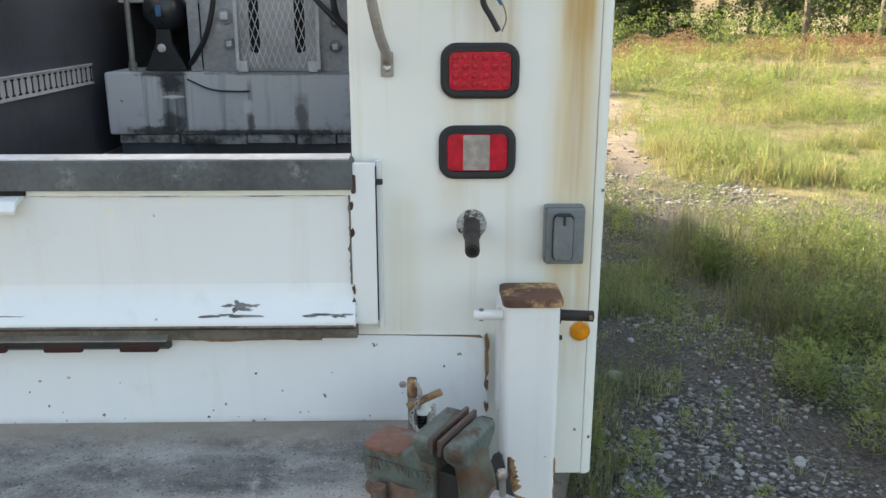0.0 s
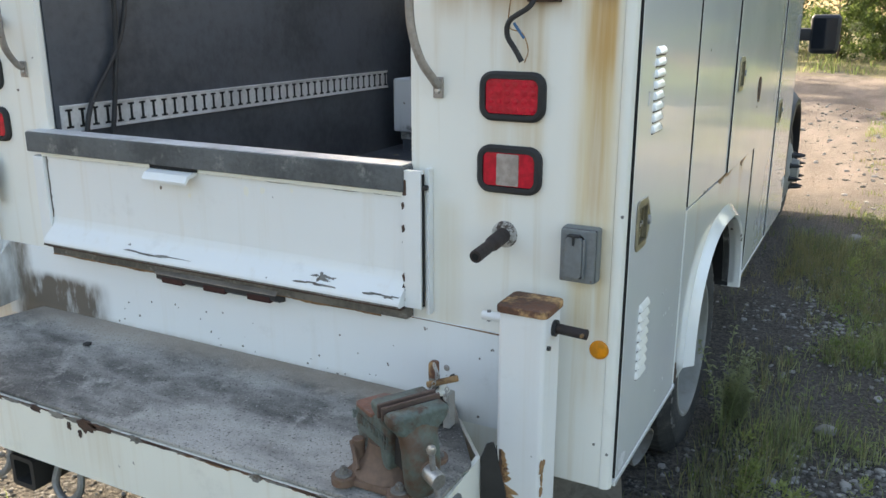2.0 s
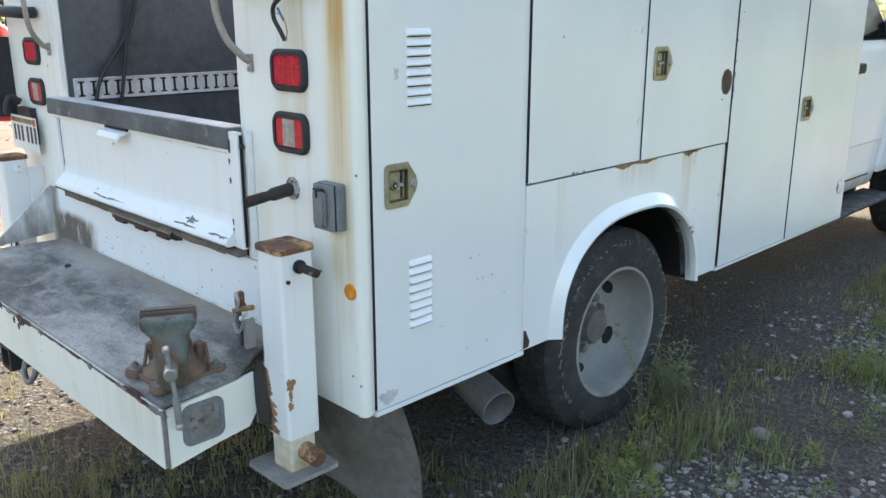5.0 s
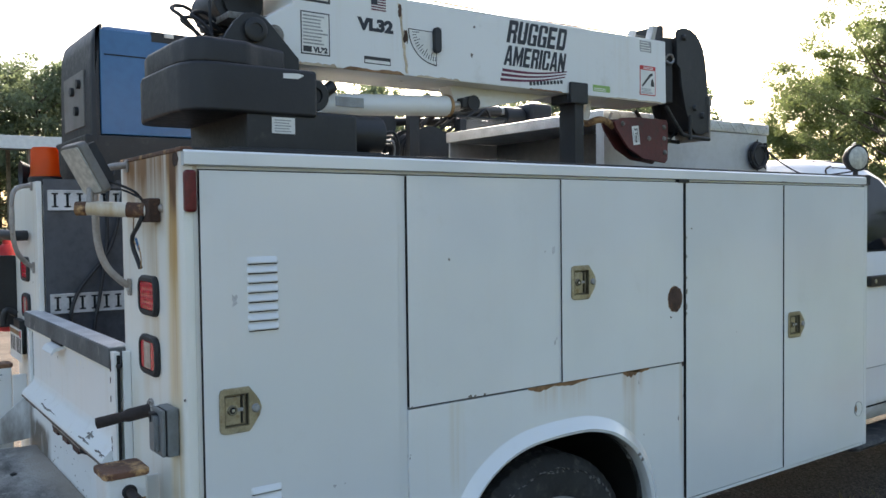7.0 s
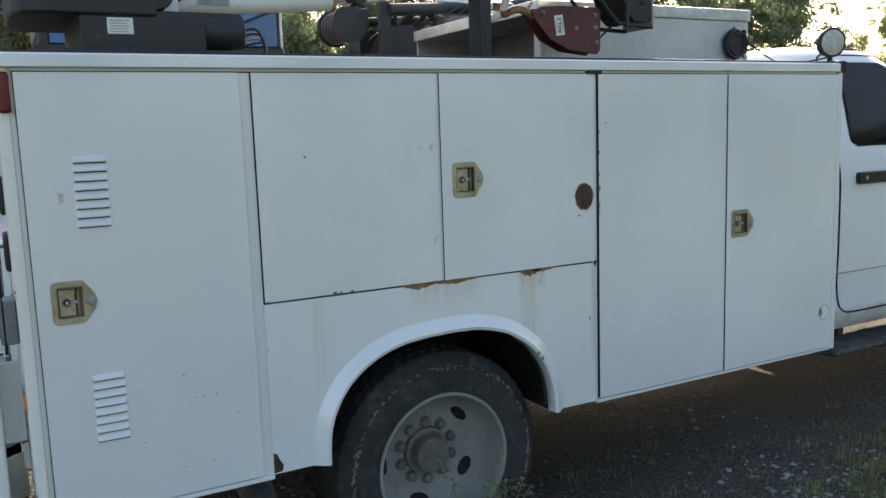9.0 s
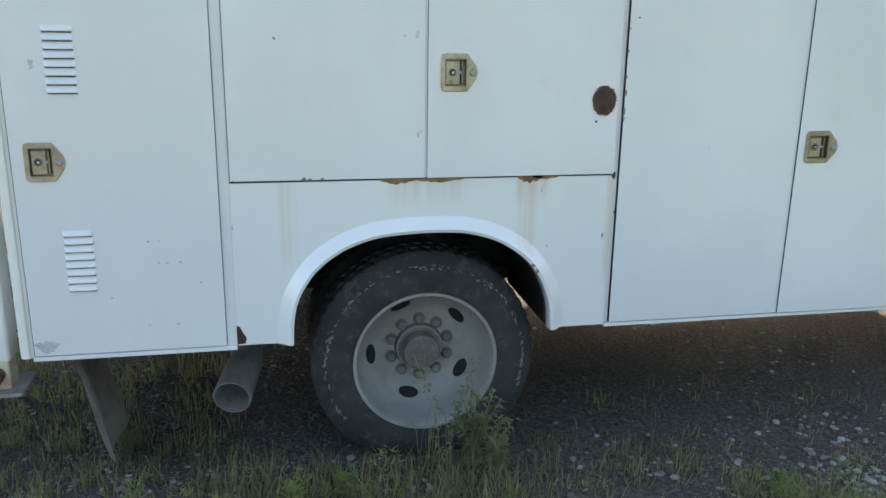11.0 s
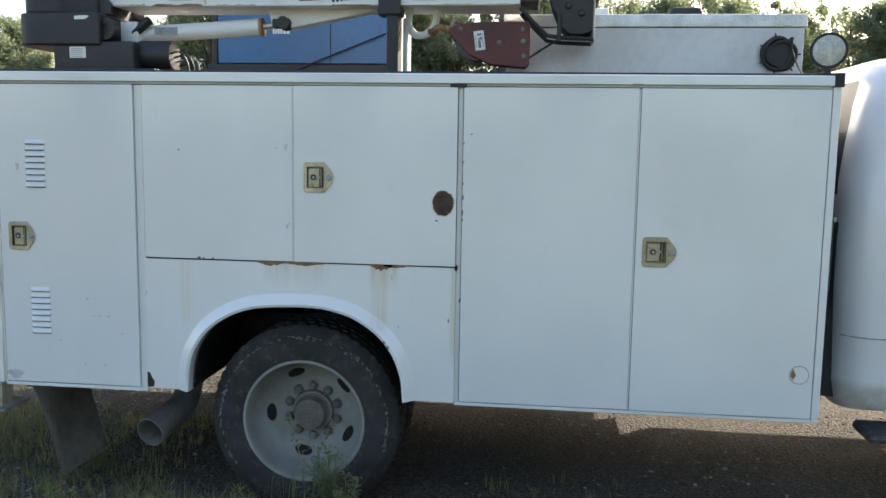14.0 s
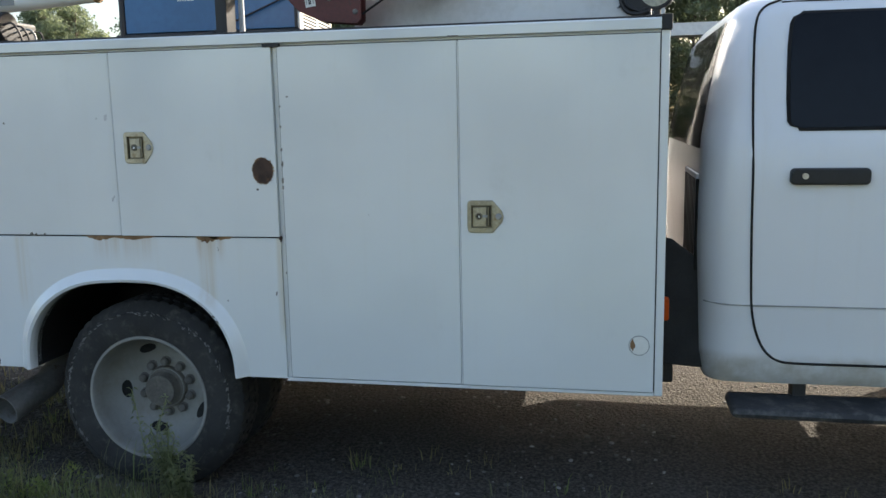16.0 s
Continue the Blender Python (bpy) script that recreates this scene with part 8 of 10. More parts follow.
turn_down = Matrix(((0, 0, 1, 0), (0, 1, 0, 0), (-1, 0, 0, 0), (0, 0, 0, 1)))
part("label_lettering", moved(moved(lettering("3 Tons", 0.015, Matrix.Translation((0, -0.006, 0.001)), 0.0004, 0.0008), turn_down), tilt), M["decal_black"], block)
part("label_bar", moved(box(0.0, 0.0013, 0.012, 0.015, -0.030, 0.028), tilt), M["decal_grey"], block)
part("label_bar", moved(box(0.0, 0.0013, -0.016, -0.013, -0.028, 0.020), tilt), M["decal_grey"], block)
for y, z in ((2.095, 1.99), (2.195, 2.045), (2.20, 1.935), (2.195, 1.995), (1.93, 2.045)):
    part("bolt", lathe((-0.253, y, z), (0, y, z), [(0.011, 0), (0.011, 0.004), (0.006, 0.010), (0, 0.010)], 10), M["primer"], block)
part("hook", tube([(-0.285, 1.905, 2.035), (-0.285, 1.865, 2.055), (-0.30, 1.83, 2.06), (-0.33, 1.80, 2.045), (-0.35, 1.785, 2.06), (-0.36, 1.79, 2.085)], 0.014, 10), M["rust_pale"], block)
part("hook_latch", cyl((-0.29, 1.875, 2.05), (-0.29, 1.905, 2.092), 0.006, n=8), M["galv_tube"], block)
part("fall_rope", tube([(-0.30, 2.215, 1.93), (-0.32, 2.32, 2.00), (-0.35, 2.40, 2.05), (-0.37, 2.46, 2.08)], 0.005, 6), M["black_metal"], block)

block.location += Vector((-0.033, 0.042, -0.003))

# ---- the cross toolbox ----
tb = thing("cross_toolbox", (-1.16, 2.8, 1.60), "aluminium cross toolbox with a diamond-plate lid across the bed", "toolbox")
TX0, TX1, TY0, TY1, TZ = -1.76, -0.560, 2.155, 3.447, 2.146
part("end_panel", box(TX1 - 0.012, TX1, TY0, TY1, 1.62, 2.088, 0.003), M["alum"], tb)
part("end_panel", box(TX0, TX0 + 0.012, TY0, TY1, 1.62, 2.088, 0.003), M["alum"], tb)
part("front_panel", box(TX0 + 0.012, TX1 - 0.012, TY1 - 0.012, TY1, 1.62, 2.088), M["alum"], tb)
part("floor_panel", box(TX0, TX1, TY0, TY1, 1.60, 1.62), M["alum"], tb)
part("lid", box(TX0 - 0.010, TX1 + 0.008, TY0 - 0.012, TY1 + 0.010, 2.089, TZ, 0.006), M["plate_alum"], tb, "diamond-plate lid")
for k in range(24):
    for r in range(2):
        y, z = TY0 + 0.02 + k * 0.0535 + 0.026 * r, 2.105 + 0.024 * r
        bar_b = moved(box(-0.0005, 0.0022, -0.014, 0.014, -0.0035, 0.0035, 0.001), Matrix.Translation((TX1 + 0.008, y, z)) @ Matrix.Rotation(radians(45 if (k + r) % 2 else -45), 4, "X"))
        part("tread_bar", bar_b, M["plate_alum"], tb)
part("corner_post", box(TX1 - 0.05, TX1 - 0.012, TY0, TY0 + 0.03, 1.62, 2.088), M["alum"], tb)
part("inner_back", box(TX0 + 0.012, TX1 - 0.05, TY0 + 0.35, TY0 + 0.36, 1.62, 2.088), M["liner"], tb)
part("shelf", box(TX0 + 0.012, TX1 - 0.05, TY0 + 0.02, TY0 + 0.35, 1.80, 1.812), M["liner"], tb)
single("work_lamp_cable", tube([(-0.56, 3.37, 2.02), (-0.53, 3.39, 2.04), (-0.50, 3.385, 1.98), (-0.30, 3.38, 1.86), (-0.08, 3.385, 1.86), (-0.035, 3.387, 1.875)], 0.004, 6), M["hose"], "thin black lamp cable", "cable")
coil = thing("cable_coil", (-0.545, 3.341, 1.97), "black coiled cable hanging on the toolbox end", "coil")
for k in range(9):
    r = 0.042 + 0.0036 * k
    pts = [(-0.552 + 0.006 * (k % 4) + 0.004 * math.sin(3 * a + k), 3.341 + (r + 0.004 * math.sin(2 * a + 2 * k)) * math.cos(a), 1.972 + (r + 0.004 * math.cos(3 * a + k)) * math.sin(a)) for a in [2 * math.pi * i / 20 for i in range(21)]]
    part("turn", tube(pts, 0.0075, 6, smooth=False), M["hose"], coil)
part("core", cyl((-0.559, 3.341, 1.972), (-0.535, 3.341, 1.972), 0.05, n=20), M["hose"], coil)
for k in range(7):
    a = 0.9 * k
    part("tuft", cyl((-0.54, 3.341 + 0.075 * math.cos(a), 1.972 + 0.07 * math.sin(a)), (-0.535, 3.341 + 0.092 * math.cos(a), 1.972 + 0.092 * math.sin(a)), 0.006, 0.002, n=6), M["hose"], coil)
wl = thing("work_lamp", (-0.035, 3.387, TOP), "round rubber-bodied work lamp on the body's front corner", "work lamp")
part("bracket", box(-0.055, -0.015, 3.365, 3.41, TOP - 0.004, TOP + 0.006, 0.002, cyl((-0.035, 3.387, TOP + 0.004), (-0.035, 3.387, TOP + 0.03), 0.012, n=12)), M["black_metal"], wl)
WM = Matrix.Translation((-0.035, 3.387, TOP + 0.088)) @ Matrix.Rotation(radians(-20), 4, "Z") @ Matrix.Rotation(radians(90), 4, "Y")
part("housing", moved(lathe((0, 0, -0.05), (0, 0, 1), [(0.02, 0), (0.045, 0.012), (0.062, 0.035), (0.066, 0.055), (0.066, 0.068), (0.058, 0.070)], 32), WM), M["rubber"], wl)
part("lens", moved(lathe((0, 0, 0.0185), (0, 0, 1), [(0.058, 0), (0.05, 0.006), (0.03, 0.011), (0.0, 0.013)], 32), WM), M["lens_lamp"], wl)
part("stud", cyl((-0.055, 3.387, TOP + 0.15), (-0.05, 3.415, TOP + 0.165), 0.006, n=8), M["galv_tube"], wl)

# ---- the engine-driven welder on the far compartment ----
we = thing("engine_welder", (-2.15, 0.85, TOP), "blue and black engine-driven welder on the far side of the body", "welder")
WX, WX2, WY0, WY1, WZ0, WZ1 = -1.885, -2.50, 0.27, 1.40, TOP + 0.004, 2.56
part("base_tray", box(WX2, WX + 0.004, WY0 - 0.06, WY1 + 0.02, WZ0, 2.055, 0.01), M["black_metal"], we)
part("side_panel", box(WX - 0.03, WX, WY0 + 0.012, WY1, 2.058, 2.535, 0.006), M["welder_blue"], we, "blue painted side panel")
part("hood", box(WX2 + 0.01, WX - 0.002, WY0 + 0.012, WY1 - 0.02, 2.36, WZ1, 0.05, seg=3), M["welder_blue"], we)
part("core", box(WX2 + 0.02, WX - 0.031, WY0 + 0.02, WY1 - 0.01, 2.056, 2.40), M["black_metal"], we)
part("hood_gap", box(WX - 0.004, WX + 0.0012, WY0 + 0.03, WY1 - 0.01, 2.418, 2.424), M["hole"], we)
part("panel_gap", box(WX - 0.004, WX + 0.0012, 1.005, 1.011, 2.06, 2.41), M["hole"], we)
front = prism("x", [(WY0 + 0.012, 2.0), (WY0 - 0.035, 2.02), (WY0 - 0.032, 2.32), (WY0 - 0.024, 2.48), (WY0 - 0.004, 2.545), (WY0 + 0.030, 2.568), (WY0 + 0.030, 2.545), (WY0 + 0.012, 2.52)], WX2, WX + 0.006, 0.02)
fr = part("control_end", front, M["black_cover"], we, "black moulded control end")
part("recess", box(WX2 + 0.12, WX - 0.10, WY0 - 0.040, WY0 - 0.030, 2.10, 2.36, 0.004), M["flood_grey"], fr)
for x, z in ((-2.05, 2.30), (-2.18, 2.28), (-2.10, 2.18)):
    part("knob", cyl((x, WY0 - 0.040, z), (x, WY0 - 0.056, z), 0.022, n=14), M["black_metal"], fr)
vent = part("vent_panel", box(WX2 + 0.02, WX - 0.004, WY1 + 0.006, WY1 + 0.022, 1.92, 2.52, 0.004), M["decal_white"], we, "pale slotted vent panel")
for k in range(28):
    z = 1.945 + k * 0.0195
    for a in (WX2 + 0.05, WX2 + 0.32):
        part("vent_slot", prism("y", [(a, z), (a + 0.24, z + 0.010), (a + 0.24, z + 0.019), (a, z + 0.009)], WY1 + 0.0215, WY1 + 0.0232), M["hole"], vent)
for k, (y, h) in enumerate(((0.640, 0.034), (0.656, 0.026), (0.672, 0.034), (0.688, 0.034), (0.704, 0.026), (0.728, 0.026))):
    part("badge_bar", box(WX, WX + 0.0016, y, y + (0.011 if k < 4 else 0.02), 2.252 - 0.012, 2.252 - 0.012 + h), M["decal_white"], we)
part("far_edge", box(WX - 0.02, WX + 0.004, WY1 - 0.012, WY1 + 0.004, 2.056, 2.54, 0.003), M["black_metal"], we)
part("hose_reel_arm", tube([(WX + 0.02, 0.80, 2.02), (WX + 0.02, 1.36, 2.24)], 0.006, 6), M["hose"], we)
part("lifting_recess", box(WX - 0.03, WX + 0.003, 0.515, 0.675, 2.50, 2.548, 0.004), M["black_metal"], we)
part("lifting_latch", box(WX, WX + 0.008, 0.575, 0.620, 2.525, 2.545, 0.003), M["bright"], we)
part("lifting_eye", box(-2.10, -2.02, 0.70, 0.80, WZ1 - 0.004, WZ1 + 0.02, 0.006), M["black_metal"], we)

# ---- compressor and hose reels in the bed ----
cp = thing("air_compressor", (-1.25, 1.75, 1.31), "black air compressor with a meshed belt guard in the bed", "compressor")
# Black sheet added behind the tank in place of the bed's deep shade.
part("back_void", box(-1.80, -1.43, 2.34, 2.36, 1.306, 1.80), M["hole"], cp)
tank = part("tank", lathe((-1.551, 2.30, 1.567), (-1.551, 1.9, 1.567), [(0.095, 0), (0.095, 0.17), (0.090, 0.20), (0.070, 0.225), (0.035, 0.238), (0.0, 0.241)], 32), M["tank_black"], cp, "glossy black air tank with a domed end")
part("label", prism("y", rounded(-1.570, -1.548, 1.540, 1.590, 0.006, 3), 2.0570, 2.0605), M["welder_blue"], tank)
part("saddle", prism("y", [(-1.645, 1.306), (-1.455, 1.306), (-1.515, 1.42), (-1.520, 1.485), (-1.582, 1.485), (-1.590, 1.42)], 2.075, 2.115, 0.004), M["black_metal"], tank)
part("drain_plug", lathe((-1.562, 2.075, 1.405), (-1.562, 1.9, 1.405), [(0.019, 0), (0.019, 0.006), (0.012, 0.010), (0.012, 0.022), (0.0, 0.022)], 8), M["galv"], tank)
part("riser_pipe", cyl((-1.692, 2.06, 1.33), (-1.692, 2.06, 1.80), 0.013, n=12, bm=cyl((-1.692, 2.06, 1.306), (-1.692, 2.06, 1.345), 0.019, n=12)), M["pipe_steel"], cp)
part("stand", box(-1.373, -0.62, 2.035, 2.06, 1.306, 1.80, 0.003), M["plate_grey"], cp, "grey painted steel plate")
part("stand_angle", box(-1.425, -1.376, 2.020, 2.032, 1.306, 1.80, 0.003, box(-1.425, -1.415, 2.032, 2.12, 1.306, 1.80)), M["plate_grey"], cp)
guard = part("belt_guard", box(-1.217, -1.203, 1.985, 2.0, 1.318, 1.80, 0.001), M["galv"], cp, "expanded metal guard")
part("guard_post", box(-0.866, -0.852, 1.985, 2.0, 1.318, 1.80, 0.001), M["galv"], guard)
for x in (-1.19, -0.885):
    part("guard_foot", box(x - 0.020, x + 0.020, 1.985, 2.02, 1.306, 1.352, 0.003), M["galv"], guard)
mesh = bmesh.new()
for k in range(-18, 20):
    for sg in (1, -1):
        x0 = -1.035 + k * 0.0266
        for j in range(13):
            za, zb = 1.322 + j * 0.0372, 1.322 + (j + 1) * 0.0372
            xa, xb = x0 + sg * j * 0.0133, x0 + sg * (j + 1) * 0.0133
            if min(xa, xb) < -1.207 or max(xa, xb) > -0.862:
                continue
            tube([(xa, 1.992, za), (xb, 1.992, zb)], 0.0019, 4, smooth=False, bm=mesh)
part("mesh", mesh, M["galv"], guard)
for x in (-1.14, -0.942):
    part("vent_slot", prism("y", rounded(x - 0.022, x + 0.022, 1.385, 1.70, 0.020, 4), 2.0335, 2.0355), M["hole"], cp)
for x, z, r in ((-1.265, 1.544, 0.040), (-1.250, 1.426, 0.028), (-0.787, 1.413, 0.030), (-0.787, 1.515, 0.022)):
    bolt = part("bolt", box(x - r * 0.40, x + r * 0.40, 2.010, 2.030, z - r * 0.40, z + r * 0.40, 0.002), M["galv"], cp)
    part("washer", lathe((x, 2.035, z), (x, 1.9, z), [(r, 0), (r, 0.004), (r * 0.80, 0.006), (r * 0.66, 0.003), (r * 0.62, 0.006), (0.0, 0.006)], 24), M["motor_grey"], bolt)
part("bolt", lathe((-1.390, 2.02, 1.364), (-1.390, 1.9, 1.364), [(0.013, 0), (0.013, 0.008), (0.0, 0.009)], 6), M["galv"], cp)
part("air_hose", tube([(-1.285, 2.0, 1.83), (-1.295, 1.98, 1.62), (-1.335, 1.98, 1.47), (-1.395, 2.0, 1.375), (-1.43, 2.03, 1.335)], 0.012, 8), M["hose"], cp)
part("air_hose", tube([(-0.87, 1.99, 1.62), (-0.80, 1.97, 1.55), (-0.72, 1.97, 1.47), (-0.64, 1.99, 1.40)], 0.012, 8), M["hose"], cp)
part("air_hose", tube([(-0.80, 1.98, 1.82), (-0.785, 1.965, 1.62), (-0.765, 1.97, 1.53), (-0.70, 1.98, 1.47)], 0.014, 8), M["hose"], cp)
rk = thing("hose_reel", (-2.15, 2.3, TOP), "black twin hose reel with tangled hoses on the far compartment", "hose reel")
part("base_plate", box(-2.38, -1.95, 1.72, 3.30, TOP + 0.001, TOP + 0.018, 0.004), M["black_metal"], rk)
for y, z, r in ((1.88, 2.215, 0.108), (2.24, 2.055, 0.165)):
    reel = part("reel", lathe((-2.31, y, z), (-1.9, y, z), [(0.03, 0), (r, 0.0), (r, 0.012), (r * 0.62, 0.018), (r * 0.62, 0.24), (r, 0.246), (r, 0.258), (0.03, 0.262)], 34), M["black_metal"], rk)
    for k in range(5):
        part("hose_turn", lathe((-2.285 + 0.044 * k, y, z), (-1.9, y, z), [(r * 0.60, 0), (r * 0.84, 0.006), (r * 0.88, 0.021), (r * 0.84, 0.036), (r * 0.60, 0.042)], 30, caps=False), M["hose"], reel)
part("reel_arm", box(-2.20, -2.16, 1.87, 2.05, 2.200, 2.230, 0.004), M["black_metal"], rk)
for y0, y1, zt in ((2.045, 2.115, 2.345), (2.42, 2.47, 2.27)):
    part("reel_stand", box(-2.035, -1.995, y0, y1, TOP + 0.018, zt, 0.005), M["black_metal"], rk)
    part("reel_stand", box(-2.345, -2.312, y0, y1, TOP + 0.018, zt, 0.005), M["black_metal"], rk)
part("cross_pipe", cyl((-1.99, 2.10, 2.295), (-2.18, 2.88, 2.365), 0.036, n=18, bevel=0.004), M["black_metal"], rk)
part("cross_pipe", cyl((-2.20, 2.06, 2.25), (-2.30, 2.95, 2.31), 0.026, n=14, bevel=0.004), M["black_metal"], rk)
part("clevis", box(-2.24, -2.17, 2.88, 2.96, 2.345, 2.395, 0.008), M["bright"], rk)
part("motor", cyl((-2.20, 2.93, 2.335), (-2.20, 3.09, 2.335), 0.070, n=24, bevel=0.010), M["black_metal"], rk)
part("motor_stand", box(-2.25, -2.15, 2.96, 3.06, TOP + 0.018, 2.275, 0.005), M["black_metal"], rk)
part("motor_hood", box(-2.30, -2.08, 3.095, 3.29, 2.28, 2.43, 0.03, seg=3), M["black_cover"], rk)
part("hood_stand", box(-2.24, -2.14, 3.15, 3.24, TOP + 0.018, 2.285, 0.005), M["black_metal"], rk)
part("valve_block", box(-2.22, -2.10, 2.53, 2.72, 2.37, 2.425, 0.008), M["decal_white"], rk)
part("valve_stand", box(-2.19, -2.13, 2.58, 2.66, TOP + 0.018, 2.372, 0.004), M["black_metal"], rk)
for k in range(12):
    a, c = random.random(), random.random()
    part("loose_hose", tube([(-2.05 - 0.2 * a, 2.10 + 0.03 * k, 2.16 + 0.08 * c), (-2.02 - 0.15 * c, 2.20 + 0.04 * k, 2.31 + 0.05 * a), (-2.08 - 0.15 * a, 2.32 + 0.035 * k, 2.33 + 0.05 * c), (-2.05 - 0.15 * c, 2.46 + 0.03 * k, 2.24 + 0.06 * a), (-2.12, 2.62 + 0.02 * k, 2.28)], 0.009, 6), M["hose"], rk)
grille = bmesh.new()
for k in range(16):
    for sgn in (1, -1):
        tube([(-2.06, 2.50 + 0.018 * k, 2.20), (-2.06, 2.50 + 0.018 * k + sgn * 0.06, 2.29)], 0.0028, 4, smooth=False, bm=grille)
part("grille", grille, M["galv_tube"], rk)
part("grille_frame", ring("x", rounded(2.43, 2.85, 2.19, 2.30, 0.01, 3), rounded(2.44, 2.84, 2.20, 2.29, 0.008, 3), -2.066, -2.054), M["black_metal"], rk)
for y in (2.44, 2.82):
    part("grille_leg", box(-2.066, -2.054, y, y + 0.012, TOP + 0.018, 2.192), M["black_metal"], rk)
bx = thing("parts_box", (-1.0, 1.1, 1.85), "low grey steel box on the bed wall behind the crane base", "box")
part("case", box(-0.96, -0.78, 0.98, 1.24, 1.74, 1.848, 0.006, box(BED_R - 0.36, BED_R + 0.02, 1.0, 1.2, 1.72, 1.738)), M["black_metal"], bx)

# ---- grass, stones, weeds ----
def field_density(x, y):
    """How thickly and how high grass grows at a place: share, height in metres."""
    patch = noise.noise(Vector((x * 0.55, y * 0.55, 1))) + 0.6 * noise.noise(Vector((x * 1.7, y * 1.7, 2)))
    if XL - 0.3 < x < -0.02 and -0.3 < y < 6.5:
        return (0.50 if y < 0.7 and x > -1.3 else 0.10 if x > -0.4 else 0.015), 0.12
    yard = (y - 1.6 * x > 5.0 and x - 0.157 * y < -0.45 and y < 24) or (x < -3.2 and -22 < x and y < 24)
    if yard:
        if x - 0.157 * y > -1.9 and y > 5.5 and x > -0.2:
            return max(0.05, 0.34 + 0.9 * patch), 0.10 + 0.05 * patch
        return (0.05 if patch > 0.45 else 0.003), 0.09
    # an old wheel track of bare grit runs out from the truck's side into the meadow
    track = math.exp(-((x - 0.72 - 0.155 * y) / (0.24 + 0.035 * max(0.0, y))) ** 2) if -1 < y < 15 else 0.0
    k = x + 0.42 * y
    if k > 4.4 or y > 24:
        bare = noise.noise(Vector((x * 0.22, y * 0.22, 14)))
        return max(0.02, min(1.0, 0.54 + 1.9 * patch + 0.9 * bare - 0.52 * track)), max(0.06, 0.17 + 0.15 * patch - 0.05 * track)
    if 1.05 < x and 0.6 < y < 4.2:
        return max(0.05, min(1.0, 0.46 + 1.9 * patch - 0.5 * track)), 0.17 + 0.08 * patch
    if x < 0.34 and y < 1.6:
        return max(0.10, min(1.0, 0.50 + 1.0 * patch)), 0.15 + 0.07 * patch
    return max(0.03, min(0.9, 0.37 + 1.8 * patch - 0.48 * track)), 0.115 + 0.08 * patch


def blades(regions, seed, green="grass"):
    """Tufts: blades that spring from one root and lean outwards."""
    rnd = random.Random(seed)
    verts, faces, mats = [], [], []
    for x0, x1, y0, y1, tufts, per, radius, wide, tall in regions:
        for _ in range(tufts):
            x, y = x0 + (x1 - x0) * rnd.random(), y0 + (y1 - y0) * rnd.random()
            d, h = field_density(x, y)
            if rnd.random() > d:
                continue
            dry = noise.noise(Vector((x * 0.4, y * 0.4, 9))) + 0.9 * (rnd.random() - 0.5) > 0.17
            kind = 1 if dry else (2 if rnd.random() < 0.25 else 0)
            size = h * tall * (0.55 + 0.75 * rnd.random())
            for _b in range(int(per * (0.4 + 1.1 * rnd.random()))):
                a = rnd.random() * 6.283
                r = radius * abs(rnd.gauss(0, 0.55))
                px, py = x + r * math.cos(a), y + r * math.sin(a)
                z = height_at(px, py) - 0.006
                hh = size * (0.35 + 0.85 * rnd.random())
                a += rnd.gauss(0, 0.8)
                lean = hh * (0.10 + 0.75 * rnd.random() ** 1.5)
                w = wide * (0.6 + 0.9 * rnd.random())
                c, q = math.cos(a), math.sin(a)
                t = rnd.random() * 3.1416
                ux, uy = math.cos(t) * w, math.sin(t) * w
                i = len(verts)
                mx, my, mz = px + c * lean * 0.32, py + q * lean * 0.32, z + hh * 0.6
                verts += [(px - ux, py - uy, z), (px + ux, py + uy, z), (mx - ux * 0.8, my - uy * 0.8, mz), (mx + ux * 0.8, my + uy * 0.8, mz), (px + c * lean, py + q * lean, z + hh * (0.98 - 0.25 * lean / hh))]
                faces += [(i, i + 1, i + 3, i + 2), (i + 2, i + 3, i + 4)]
                mats += [1 if rnd.random() < 0.10 else kind] * 2
    me = bpy.data.meshes.new("grass")
    me.from_pydata(verts, [], faces)
    for name in (green, "straw", "weed"):
        me.materials.append(M[name])
    me.polygons.foreach_set("material_index", mats)
    return me


near = blades([(-0.5, 3.0, -1.3, 6.5, 5200, 12, 0.07, 0.0019, 0.55), (-0.2, 3.0, -1.3, 6.5, 4200, 4, 0.10, 0.0015, 0.65), (-3.2, -0.4, -1.6, 0.2, 700, 9, 0.06, 0.0020, 0.7), (-1.2, 0.1, -1.0, 0.6, 700, 12, 0.06, 0.0018, 0.8), (0.0, 1.0, 2.0, 6.3, 1500, 10, 0.06, 0.0017, 0.75), (0.06, 0.62, -0.6, 5.5, 620, 5, 0.05, 0.0015, 1.3), (0.06, 0.7, -0.7, 3.4, 420, 8, 0.06, 0.0017, 1.0), (0.05, 0.5, 0.4, 2.4, 110, 8, 0.04, 0.0018, 1.7), (1.0, 2.8, 0.4, 4.4, 900, 15, 0.05, 0.0019, 2.0), (0.10, 1.25, -1.0, 2.9, 700, 9, 0.06, 0.0017, 0.8)], 3)
pale = blades([(0.22, 1.05, 1.9, 3.3, 1000, 13, 0.06, 0.0018, 0.75), (0.05, 0.8, -0.6, 1.0, 260, 12, 0.06, 0.0018, 0.75), (0.12, 1.0, 0.2, 3.6, 1500, 10, 0.06, 0.0017, 0.95), (0.3, 1.2, 3.3, 5.2, 320, 10, 0.07, 0.0018, 0.7)], 12, "sprout")
